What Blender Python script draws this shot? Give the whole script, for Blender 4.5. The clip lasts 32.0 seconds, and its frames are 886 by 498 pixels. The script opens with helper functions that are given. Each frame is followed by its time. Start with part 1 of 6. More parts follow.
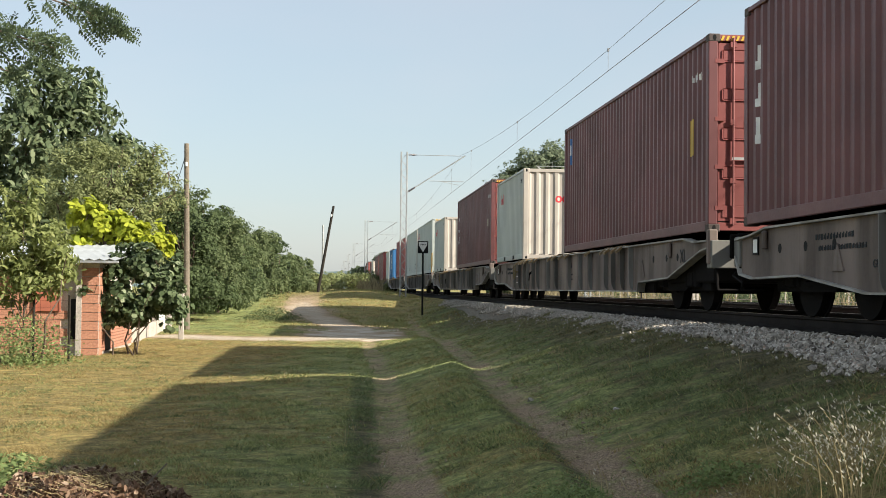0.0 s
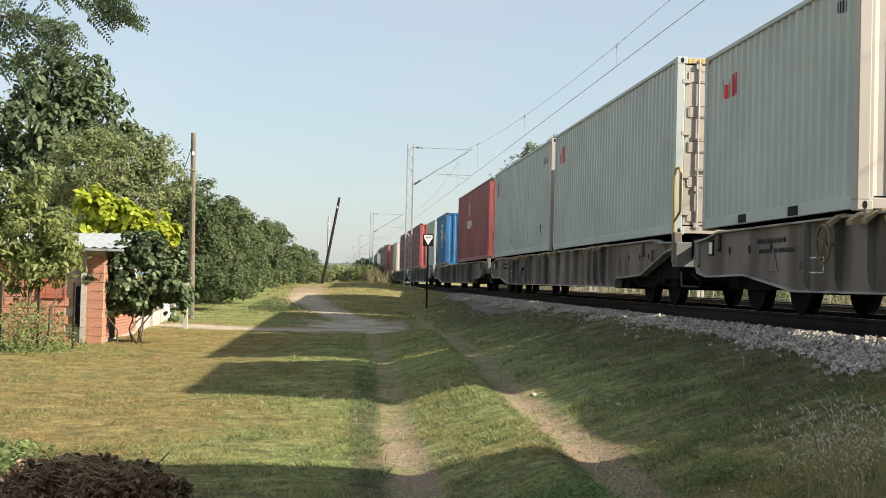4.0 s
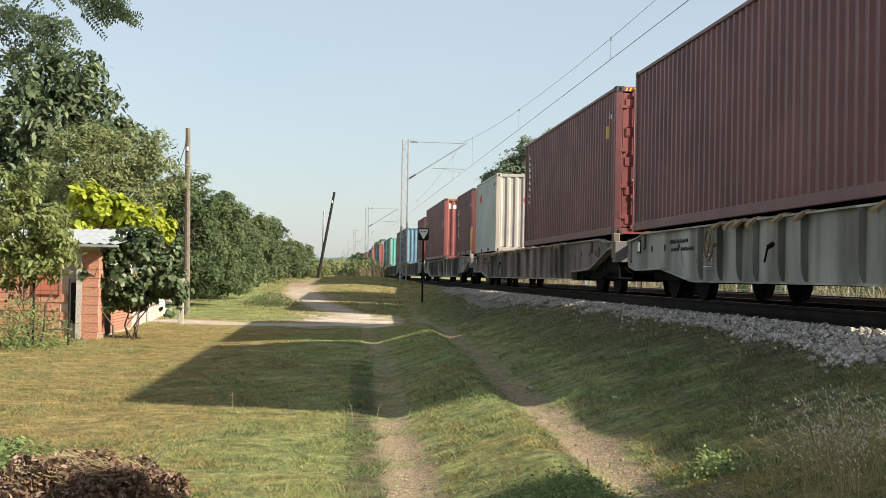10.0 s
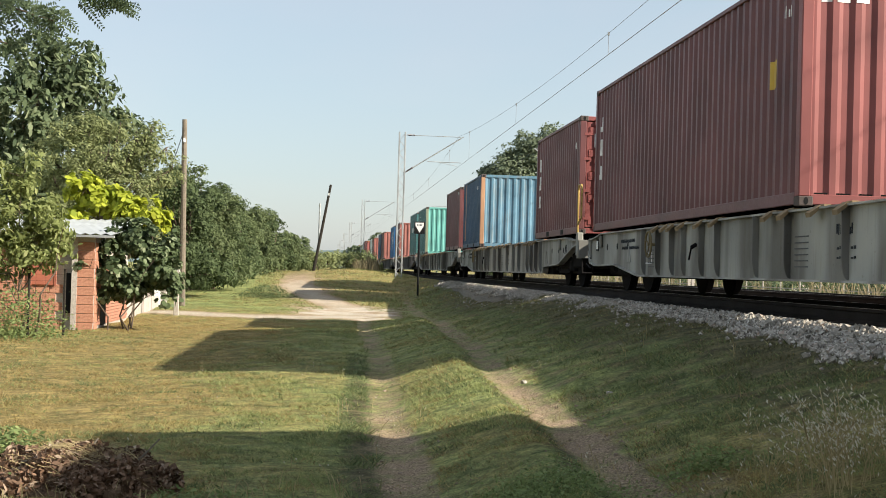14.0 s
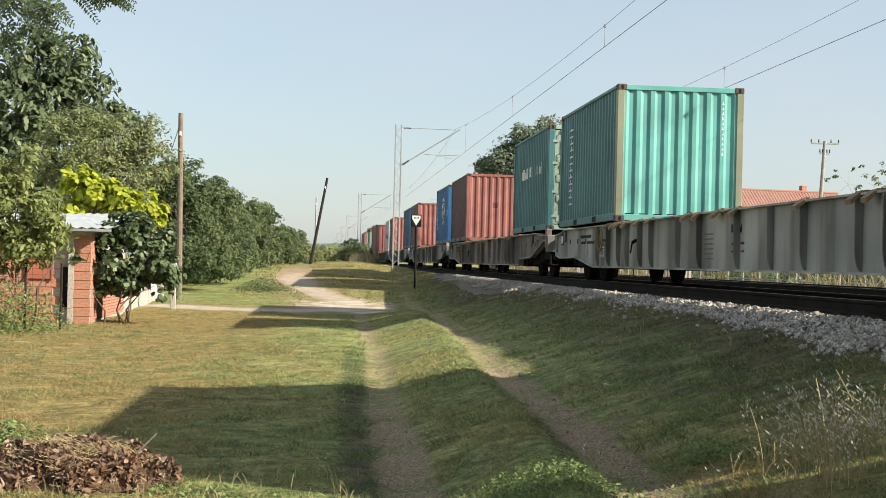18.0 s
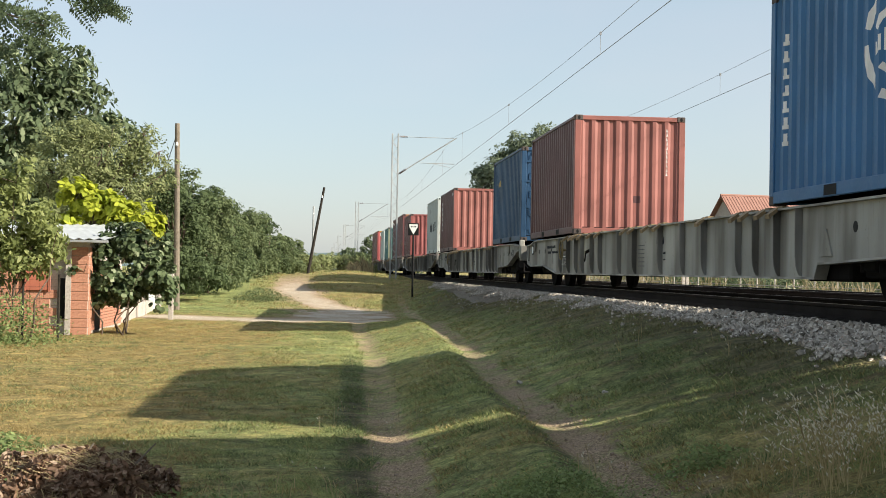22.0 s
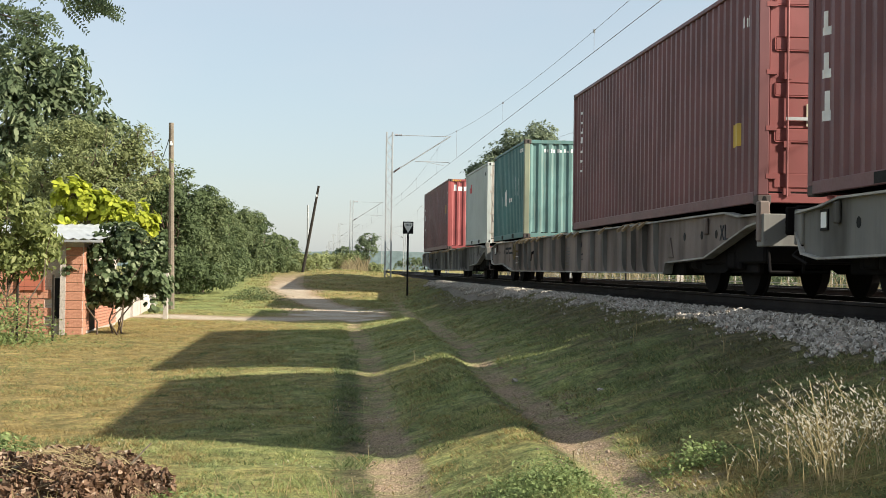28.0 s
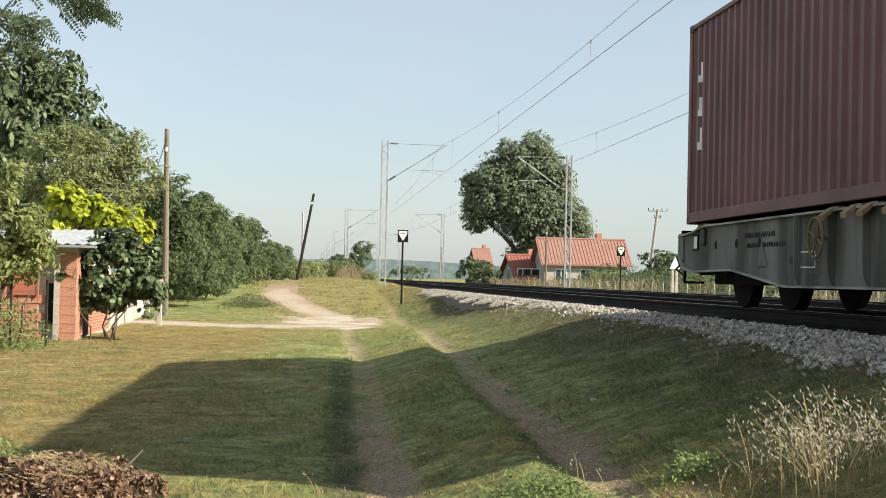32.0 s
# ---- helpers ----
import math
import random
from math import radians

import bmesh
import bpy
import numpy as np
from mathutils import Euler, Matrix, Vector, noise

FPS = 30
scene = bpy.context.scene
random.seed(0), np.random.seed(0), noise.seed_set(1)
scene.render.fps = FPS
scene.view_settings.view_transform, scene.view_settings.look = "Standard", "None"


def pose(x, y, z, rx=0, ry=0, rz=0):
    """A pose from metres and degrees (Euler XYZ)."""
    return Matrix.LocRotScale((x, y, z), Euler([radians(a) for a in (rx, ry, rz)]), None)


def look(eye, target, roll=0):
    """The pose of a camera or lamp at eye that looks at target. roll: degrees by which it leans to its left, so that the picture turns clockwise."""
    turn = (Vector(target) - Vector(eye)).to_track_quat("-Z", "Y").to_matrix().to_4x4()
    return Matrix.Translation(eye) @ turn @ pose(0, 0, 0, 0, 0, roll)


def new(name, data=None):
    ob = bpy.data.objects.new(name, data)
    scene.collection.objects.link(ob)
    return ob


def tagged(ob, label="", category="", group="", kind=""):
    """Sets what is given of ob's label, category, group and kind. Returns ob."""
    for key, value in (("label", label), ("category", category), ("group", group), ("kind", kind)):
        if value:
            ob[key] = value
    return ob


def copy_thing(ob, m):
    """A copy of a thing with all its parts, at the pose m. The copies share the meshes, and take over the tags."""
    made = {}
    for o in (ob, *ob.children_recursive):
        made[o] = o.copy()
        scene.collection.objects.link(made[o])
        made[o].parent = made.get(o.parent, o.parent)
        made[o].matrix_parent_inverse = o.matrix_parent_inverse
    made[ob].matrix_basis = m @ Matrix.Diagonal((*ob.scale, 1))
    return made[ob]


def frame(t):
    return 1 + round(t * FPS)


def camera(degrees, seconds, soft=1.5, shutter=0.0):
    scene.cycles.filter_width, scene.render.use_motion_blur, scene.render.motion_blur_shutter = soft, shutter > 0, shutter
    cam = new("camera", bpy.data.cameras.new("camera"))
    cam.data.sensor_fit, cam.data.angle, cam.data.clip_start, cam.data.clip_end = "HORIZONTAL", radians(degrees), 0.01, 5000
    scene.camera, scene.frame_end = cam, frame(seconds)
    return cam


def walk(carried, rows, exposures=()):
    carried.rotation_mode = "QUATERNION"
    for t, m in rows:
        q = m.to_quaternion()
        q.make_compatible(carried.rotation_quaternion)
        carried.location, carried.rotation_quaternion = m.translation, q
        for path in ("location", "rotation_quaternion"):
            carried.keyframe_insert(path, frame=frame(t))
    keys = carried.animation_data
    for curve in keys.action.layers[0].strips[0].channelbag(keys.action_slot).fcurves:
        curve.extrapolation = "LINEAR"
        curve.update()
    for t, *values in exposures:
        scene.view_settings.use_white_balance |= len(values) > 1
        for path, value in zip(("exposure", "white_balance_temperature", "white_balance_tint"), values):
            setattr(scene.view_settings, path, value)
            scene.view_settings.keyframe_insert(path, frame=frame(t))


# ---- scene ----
# The camera: held by hand at eye height beside a dirt lane, turning a little
EYE = Vector((0.0, 0.0, 1.55))
cam = camera(36.0, 32.0, soft=0.9)


def facing(yaw, pitch, roll):
    a, b = radians(yaw), radians(pitch)
    return look(EYE, EYE + Vector((math.sin(a) * math.cos(b), math.cos(a) * math.cos(b), math.sin(b))), roll)


WALK = [(0, 4.754, 1.683, 0.574), (0.5, 4.452, 1.629, 1.088), (1, 4.466, 1.601, 1.175), (1.5, 4.476, 1.580, 1.272), (2, 4.486, 1.528, 1.254),
        (2.5, 4.494, 1.488, 1.264), (3, 4.519, 1.469, 1.412), (3.5, 4.535, 1.431, 1.409), (5.5, 4.595, 1.282, 1.652), (6, 4.620, 1.245, 1.673),
        (6.5, 4.633, 1.213, 1.422), (7, 4.650, 1.174, 1.099), (7.5, 4.672, 1.126, 0.867), (8, 4.685, 1.082, 0.872), (8.5, 4.715, 1.055, 0.914),
        (9, 4.733, 1.033, 1.047), (9.5, 4.719, 0.996, 0.978), (10, 4.743, 1.147, 1.127), (10.5, 4.776, 1.120, 1.161), (11, 4.801, 1.111, 1.210),
        (11.5, 4.805, 1.065, 1.287), (12, 4.812, 1.029, 1.386), (12.5, 4.849, 0.986, 1.399), (13, 4.872, 0.942, 1.452), (13.5, 4.889, 0.901, 1.523),
        (14, 4.922, 0.884, 1.631), (14.5, 4.948, 0.840, 1.634), (16.5, 4.995, 0.699, 1.805), (17, 5.017, 0.668, 1.382), (17.5, 5.029, 0.615, 1.320),
        (18, 5.066, 0.586, 1.450), (18.5, 5.066, 0.543, 1.344), (19, 5.097, 0.511, 1.320), (19.5, 5.104, 0.482, 1.357), (20, 5.133, 0.451, 1.366),
        (20.5, 5.136, 0.588, 1.418), (21, 5.133, 0.915, 1.349), (21.5, 5.150, 0.978, 1.208), (22, 5.168, 0.944, 1.035), (22.5, 5.186, 1.045, 0.963),
        (23, 5.193, 1.178, 0.833), (23.5, 5.210, 1.190, 0.828), (24, 5.233, 1.156, 0.856), (24.5, 5.251, 1.121, 0.973), (25, 5.267, 1.075, 0.987),
        (25.5, 5.289, 1.042, 1.086), (27.5, 5.372, 0.884, 0.796), (28, 5.390, 0.874, 0.769), (28.5, 5.406, 0.862, 0.845), (29, 5.433, 0.889, 0.865),
        (29.5, 5.450, 0.871, 0.958), (30, 5.466, 0.955, 0.966), (30.5, 5.471, 1.126, 1.069), (31, 5.504, 1.210, 1.153), (31.5, 5.523, 1.197, 1.143),
        (32, 5.608, 1.244, 1.297)]

walk(cam, [(t, facing(a, b, c)) for t, a, b, c in WALK])

# Light: a clear, hazy summer sky and a low sun behind the camera, across the track
world = bpy.data.worlds.new("sky")
scene.world = world
world.use_nodes = True
wn = world.node_tree
sky = wn.nodes.new("ShaderNodeTexSky")
sky.sky_type = "NISHITA"
sky.sun_disc = False
SUN = Vector((1.49, -0.77, 1.0)).normalized()
sky.sun_elevation = math.asin(SUN.z)
sky.sun_rotation = math.atan2(SUN.x, SUN.y)
sky.air_density, sky.dust_density, sky.ozone_density = 1.0, 1.2, 1.0
wn.nodes["Background"].inputs["Strength"].default_value = 0.11
haze = wn.nodes.new("ShaderNodeMix")          # summer haze evens the sky out
haze.data_type = "RGBA"
haze.inputs[0].default_value = 0.66
cloud = wn.nodes.new("ShaderNodeTexNoise")    # thin, blurred high cloud
cloud.inputs["Scale"].default_value, cloud.inputs["Detail"].default_value, cloud.inputs["Roughness"].default_value = 2.6, 5.0, 0.5
place = wn.nodes.new("ShaderNodeMapping")
place.inputs["Scale"].default_value = (1.0, 1.0, 2.6)
span = wn.nodes.new("ShaderNodeTexCoord")
wn.links.new(span.outputs["Generated"], place.inputs[0])
wn.links.new(place.outputs[0], cloud.inputs["Vector"])
veil = wn.nodes.new("ShaderNodeValToRGB")
veil.color_ramp.elements[0].position, veil.color_ramp.elements[0].color = 0.4, (2.46, 2.84, 3.06, 1)
veil.color_ramp.elements[1].position, veil.color_ramp.elements[1].color = 0.68, (2.86, 2.93, 3.06, 1)
wn.links.new(cloud.outputs[0], veil.inputs[0])
wn.links.new(veil.outputs[0], haze.inputs[7])
wn.links.new(sky.outputs[0], haze.inputs[6])
wn.links.new(haze.outputs[2], wn.nodes["Background"].inputs["Color"])
sun = new("sun", bpy.data.lights.new("sun", "SUN"))
sun.data.energy, sun.data.angle, sun.data.color = 4.7, radians(0.6), (1.0, 0.93, 0.8)
sun.matrix_world = look(SUN * 100, (0, 0, 0))
scene.view_settings.exposure = 1.0


# ---------------------------------------------------------------- materials
def material(name):
    m = bpy.data.materials.new(name)
    m.use_nodes = True
    nt = m.node_tree
    return m, nt, nt.nodes["Principled BSDF"]


def node(nt, kind, **values):
    n = nt.nodes.new(kind)
    for k, v in values.items():
        n.inputs[k].default_value = v
    return n


def noise_of(nt, scale, detail=4.0, rough=0.6, coord="Object"):
    tc = nt.nodes.new("ShaderNodeTexCoord")
    n = node(nt, "ShaderNodeTexNoise", Scale=scale, Detail=detail, Roughness=rough)
    nt.links.new(tc.outputs[coord], n.inputs["Vector"])
    return n


def ramp(nt, src, stops):
    r = nt.nodes.new("ShaderNodeValToRGB")
    while len(r.color_ramp.elements) < len(stops):
        r.color_ramp.elements.new(0.5)
    for e, (pos, col) in zip(r.color_ramp.elements, stops):
        e.position, e.color = pos, (*col, 1)
    nt.links.new(src, r.inputs[0])
    return r


def mix(nt, fac, a, b, mode="MIX"):
    n = nt.nodes.new("ShaderNodeMix")
    n.data_type, n.blend_type = "RGBA", mode
    for sock, v in ((n.inputs[0], fac), (n.inputs[6], a), (n.inputs[7], b)):
        if isinstance(v, (int, float)):
            sock.default_value = v
        elif isinstance(v, tuple):
            sock.default_value = (*v, 1)
        else:
            nt.links.new(v, sock)
    return n.outputs[2]


def bump(nt, bsdf, height, strength=0.3, dist=0.01):
    b = node(nt, "ShaderNodeBump", Strength=strength, Distance=dist)
    nt.links.new(height, b.inputs["Height"])
    nt.links.new(b.outputs[0], bsdf.inputs["Normal"])


def paint(name, col, worn=(0.16, 0.09, 0.06), wear=0.5, rough=0.5, metal=0.0, scale=1.0, vary=0.25, gloss=0.35, soot=0.0):
    """Painted steel: faded in large patches, streaked and rubbed to rust in small ones."""
    m, nt, b = material(name)
    big = noise_of(nt, 0.7 * scale, 3)
    fade = tuple(min(1, c * (1 + vary) + 0.02 * vary) for c in col)
    dark = tuple(c * (1 - vary) for c in col)
    c = ramp(nt, big.outputs[0], [(0.3, dark), (0.7, fade)]).outputs[0]
    tc = nt.nodes.new("ShaderNodeTexCoord")
    mp = nt.nodes.new("ShaderNodeMapping")
    mp.inputs["Scale"].default_value = (9 * scale, 9 * scale, 0.8 * scale)
    nt.links.new(tc.outputs["Object"], mp.inputs[0])
    st = node(nt, "ShaderNodeTexNoise", Scale=1.3, Detail=5.0, Roughness=0.65)
    nt.links.new(mp.outputs[0], st.inputs["Vector"])
    r = ramp(nt, st.outputs[0], [(0.62 - 0.12 * wear, (0, 0, 0)), (0.86 - 0.08 * wear, (1, 1, 1))])
    sp = noise_of(nt, 22 * scale, 6, 0.7)
    r2 = ramp(nt, sp.outputs[0], [(0.66 - 0.05 * wear, (0, 0, 0)), (0.74, (1, 1, 1))])
    mm = node(nt, "ShaderNodeMath")
    mm.operation = "MULTIPLY"
    nt.links.new(r.outputs[0], mm.inputs[0])
    mm.inputs[1].default_value = 0.55 * wear
    m2 = node(nt, "ShaderNodeMath")
    m2.operation = "MAXIMUM"
    nt.links.new(mm.outputs[0], m2.inputs[0])
    m3 = node(nt, "ShaderNodeMath")
    m3.operation = "MULTIPLY"
    nt.links.new(r2.outputs[0], m3.inputs[0])
    m3.inputs[1].default_value = 0.8 * wear
    nt.links.new(m3.outputs[0], m2.inputs[1])
    c = mix(nt, m2.outputs[0], c, worn)
    if soot:                      # broad dark runs from the top edge down
        wide = nt.nodes.new("ShaderNodeMapping")
        wide.inputs["Scale"].default_value = (1.0, 1.1, 0.2)
        nt.links.new(tc.outputs["Object"], wide.inputs[0])
        run_ = node(nt, "ShaderNodeTexNoise", Scale=1.5, Detail=2.5, Roughness=0.5)
        nt.links.new(wide.outputs[0], run_.inputs["Vector"])
        k = 1 - soot
        c = mix(nt, 1.0, c, ramp(nt, run_.outputs[0], [(0.4, (k, k * 0.96, k * 0.92)), (0.56, (1, 1, 1)), (0.75, (1.12, 1.1, 1.06))]).outputs[0], "MULTIPLY")
    nt.links.new(c, b.inputs["Base Color"])
    rr = node(nt, "ShaderNodeMapRange", **{"To Min": rough - 0.1, "To Max": rough + 0.25})
    nt.links.new(sp.outputs[0], rr.inputs[0])
    nt.links.new(rr.outputs[0], b.inputs["Roughness"])
    b.inputs["Metallic"].default_value = metal
    b.inputs["Specular IOR Level"].default_value = gloss
    bump(nt, b, big.outputs[0], 0.25, 0.05)
    return m


def speckled(name, a, b_, scale=6.0, rough=0.9, fine=40.0, depth=0.01, strength=0.5):
    """Stone, plaster, earth, bark: two colours mixed at two scales."""
    m, nt, b = material(name)
    n1, n2 = noise_of(nt, scale, 5), noise_of(nt, fine, 4, 0.7)
    c1 = ramp(nt, n1.outputs[0], [(0.32, a), (0.68, b_)]).outputs[0]
    c = mix(nt, 0.5, c1, ramp(nt, n2.outputs[0], [(0.3, tuple(v * 0.55 for v in a)), (0.7, tuple(min(1, v * 1.3) for v in b_))]).outputs[0])
    nt.links.new(c, b.inputs["Base Color"])
    b.inputs["Roughness"].default_value = rough
    b.inputs["Specular IOR Level"].default_value = 0.15
    bump(nt, b, n2.outputs[0], strength, depth)
    return m


def foliage(name, dark, light, dry=None, through_=0.35):
    """Leaves: each leaf its own shade, and light passes through."""
    m, nt, b = material(name)
    g = nt.nodes.new("ShaderNodeNewGeometry")
    stops = [(0.0, dark), (0.75, light)] + ([(1.0, dry)] if dry else [])
    r = ramp(nt, g.outputs["Random Per Island"], stops)
    n = noise_of(nt, 0.8, 3)
    c = mix(nt, ramp(nt, n.outputs[0], [(0.35, (0.0, 0.0, 0.0)), (0.7, (0.6, 0.6, 0.6))]).outputs[0], r.outputs[0], light)
    nt.links.new(c, b.inputs["Base Color"])
    b.inputs["Roughness"].default_value = 0.6
    b.inputs["Specular IOR Level"].default_value = 0.12
    tr = nt.nodes.new("ShaderNodeBsdfTranslucent")
    nt.links.new(c, tr.inputs[0])
    ms = nt.nodes.new("ShaderNodeMixShader")
    ms.inputs[0].default_value = through_
    nt.links.new(b.outputs[0], ms.inputs[1])
    nt.links.new(tr.outputs[0], ms.inputs[2])
    nt.links.new(ms.outputs[0], nt.nodes["Material Output"].inputs[0])
    return m


def ground_material():
    """Mown, half dry grass; bare earth where wheels go; both set by where the lane lies."""
    m, nt, b = material("lane_ground")
    big, mid, fine = noise_of(nt, 0.35, 5), noise_of(nt, 2.2, 6, 0.65), noise_of(nt, 26, 6, 0.75)
    at = {}
    for k in ("bare", "dry", "rank"):
        at[k] = nt.nodes.new("ShaderNodeAttribute")
        at[k].attribute_name = k
    green = ramp(nt, fine.outputs[0], [(0.25, (0.09, 0.11, 0.042)), (0.75, (0.4, 0.42, 0.175))]).outputs[0]
    straw = ramp(nt, fine.outputs[0], [(0.25, (0.15, 0.105, 0.04)), (0.75, (0.42, 0.32, 0.142))]).outputs[0]
    grit = noise_of(nt, 48, 7, 0.8)
    earth = ramp(nt, grit.outputs[0], [(0.34, (0.16, 0.108, 0.07)), (0.5, (0.36, 0.255, 0.172)), (0.66, (0.64, 0.485, 0.35))]).outputs[0]

    def edge(attr, noise_out, gain, lo, hi):
        a = node(nt, "ShaderNodeMath")
        a.operation = "MULTIPLY_ADD"
        nt.links.new(noise_out, a.inputs[0])
        a.inputs[1].default_value = gain
        nt.links.new(attr.outputs["Fac"], a.inputs[2])
        r = node(nt, "ShaderNodeMapRange", **{"From Min": lo, "From Max": hi})
        nt.links.new(a.outputs[0], r.inputs[0])
        return r.outputs[0]

    c = mix(nt, edge(at["dry"], mid.outputs[0], 1.3, 0.7, 1.3), green, straw)
    # rank grass tones, kept darker partly to hold the bank's shade
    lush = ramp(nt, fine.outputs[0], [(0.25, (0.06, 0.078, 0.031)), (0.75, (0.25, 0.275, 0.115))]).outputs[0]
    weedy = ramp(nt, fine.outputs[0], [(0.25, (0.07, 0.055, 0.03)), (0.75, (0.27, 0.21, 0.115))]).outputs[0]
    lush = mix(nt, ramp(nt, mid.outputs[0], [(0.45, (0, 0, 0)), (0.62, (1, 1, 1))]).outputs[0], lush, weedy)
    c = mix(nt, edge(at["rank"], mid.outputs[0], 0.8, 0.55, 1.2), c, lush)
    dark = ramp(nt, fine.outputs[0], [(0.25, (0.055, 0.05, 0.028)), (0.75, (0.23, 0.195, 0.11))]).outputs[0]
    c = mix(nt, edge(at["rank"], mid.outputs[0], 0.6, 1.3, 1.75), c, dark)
    clod = noise_of(nt, 6.5, 4, 0.6)
    c = mix(nt, 1.0, c, ramp(nt, clod.outputs[0], [(0.34, (0.66, 0.68, 0.66)), (0.66, (1.18, 1.16, 1.12))]).outputs[0], "MULTIPLY")
    tuft = noise_of(nt, 2.6, 9, 0.78)
    c = mix(nt, 1.0, c, ramp(nt, tuft.outputs[0], [(0.38, (0.52, 0.58, 0.53)), (0.5, (1.03, 1.06, 1.02)), (0.6, (1.42, 1.38, 1.28))]).outputs[0], "MULTIPLY")
    dust = ramp(nt, fine.outputs[0], [(0.28, (0.36, 0.3, 0.23)), (0.72, (0.74, 0.65, 0.54))]).outputs[0]
    earth = mix(nt, edge(at["bare"], mid.outputs[0], 0.35, 0.84, 1.06), earth, dust)
    c = mix(nt, edge(at["bare"], mid.outputs[0], 1.1, 0.8, 1.25), c, earth)
    c = mix(nt, 0.35, c, mix(nt, 1.0, c, ramp(nt, big.outputs[0], [(0.3, (0.55, 0.6, 0.5)), (0.7, (1, 1, 1))]).outputs[0], "MULTIPLY"))
    c = mix(nt, 1.0, c, ramp(nt, grit.outputs[0], [(0.36, (0.66, 0.67, 0.65)), (0.52, (1.05, 1.05, 1.05)), (0.66, (1.42, 1.4, 1.34))]).outputs[0], "MULTIPLY")
    nt.links.new(c, b.inputs["Base Color"])
    b.inputs["Roughness"].default_value = 0.95
    b.inputs["Specular IOR Level"].default_value = 0.15
    bump(nt, b, grit.outputs[0], 0.9, 0.03)
    return m


def roof_tiles(name, a, b_):
    m, nt, b = material(name)
    n1, n2 = noise_of(nt, 1.5, 4), noise_of(nt, 9, 5)
    c = mix(nt, 0.5, ramp(nt, n1.outputs[0], [(0.3, a), (0.7, b_)]).outputs[0], ramp(nt, n2.outputs[0], [(0.3, a), (0.7, b_)]).outputs[0])
    nt.links.new(c, b.inputs["Base Color"])
    b.inputs["Roughness"].default_value = 0.85
    return m


def stones_material(name):
    """Crushed stone: every stone of its own grey or tan, some of them rusty."""
    m, nt, b = material(name)
    g = nt.nodes.new("ShaderNodeNewGeometry")
    n1 = noise_of(nt, 30, 5, 0.7)
    c = ramp(nt, g.outputs["Random Per Island"], [(0.0, (0.13, 0.112, 0.092)), (0.3, (0.31, 0.28, 0.24)), (0.75, (0.52, 0.48, 0.415)), (0.92, (0.7, 0.66, 0.59)), (1.0, (0.33, 0.21, 0.15))]).outputs[0]
    c = mix(nt, 1.0, c, ramp(nt, n1.outputs[0], [(0.3, (0.6, 0.58, 0.56)), (0.7, (1.15, 1.15, 1.15))]).outputs[0], "MULTIPLY")
    nt.links.new(c, b.inputs["Base Color"])
    b.inputs["Roughness"].default_value = 0.9
    b.inputs["Specular IOR Level"].default_value = 0.2
    bump(nt, b, n1.outputs[0], 0.5, 0.01)
    return m


GROUND = ground_material()
BALLAST = stones_material("ballast_stone")
# near-black tone for the shade painted between the rails
BED_SHADE = speckled("ballast_in_shade", (0.016, 0.014, 0.013), (0.06, 0.055, 0.05), 10.0, 0.95, 40, 0.03, 1.0)
BED = speckled("ballast_bed", (0.11, 0.1, 0.086), (0.33, 0.3, 0.26), 14.0, 0.95, 40, 0.03, 1.0)
PEBBLE = speckled("rut_pebble", (0.15, 0.108, 0.078), (0.38, 0.29, 0.215), 12.0, 0.95, 60)
CONCRETE = speckled("concrete", (0.24, 0.23, 0.21), (0.4, 0.38, 0.35), 4)
RAIL = paint("rail_steel", (0.02, 0.016, 0.014), (0.03, 0.022, 0.02), 0.6, 0.7, 0.0, 2, gloss=0.1)
RAIL_TOP = paint("rail_top", (0.28, 0.26, 0.24), (0.1, 0.08, 0.07), 0.4, 0.4, 1.0, 2)
STEEL = paint("galvanised_steel", (0.36, 0.37, 0.37), (0.24, 0.2, 0.17), 0.4, 0.5, 0.4, 2)
WIRE = paint("copper_wire", (0.27, 0.27, 0.27), (0.05, 0.04, 0.04), 0.2, 0.5, 0.5)
INSULATOR = paint("insulator", (0.05, 0.03, 0.03), (0.08, 0.06, 0.05), 0.2, 0.3)
WAGON = paint("wagon_grey", (0.27, 0.268, 0.245), (0.12, 0.1, 0.085), 0.7, 0.75, 0.0, 0.8, soot=0.5)
WAGON_DARK = paint("wagon_dark_grey", (0.185, 0.18, 0.165), (0.08, 0.07, 0.06), 0.8, 0.8, 0.0, 0.8, gloss=0.15, soot=0.5)
WAGON_LIGHT = paint("wagon_light_grey", (0.325, 0.32, 0.288), (0.15, 0.125, 0.1), 0.8, 0.7, 0.0, 0.8, gloss=0.25, soot=0.45)
# paler grey that paints in the light caught by the flange edges
WAGON_EDGE = paint("wagon_edge_highlight", (0.36, 0.35, 0.32), (0.15, 0.12, 0.1), 0.7, 0.65, 0.0, 1.2, soot=0.4)
# darker grey: grime and the shade at the ribs in one colour
WAGON_GRIME_SHADE = paint("wagon_grime_and_shade", (0.2, 0.195, 0.178), (0.085, 0.072, 0.06), 0.8, 0.7, 0.0, 0.8, soot=0.55)
WAGON_BROWN = paint("wagon_sooty", (0.185, 0.145, 0.125), (0.08, 0.06, 0.05), 0.8, 0.65, 0.0, 0.8, soot=0.5)
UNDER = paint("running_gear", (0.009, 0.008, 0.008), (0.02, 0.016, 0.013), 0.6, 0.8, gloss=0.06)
BRAKE = paint("brake_wheel_ochre", (0.2, 0.155, 0.075), (0.08, 0.06, 0.045), 0.9, 0.7)
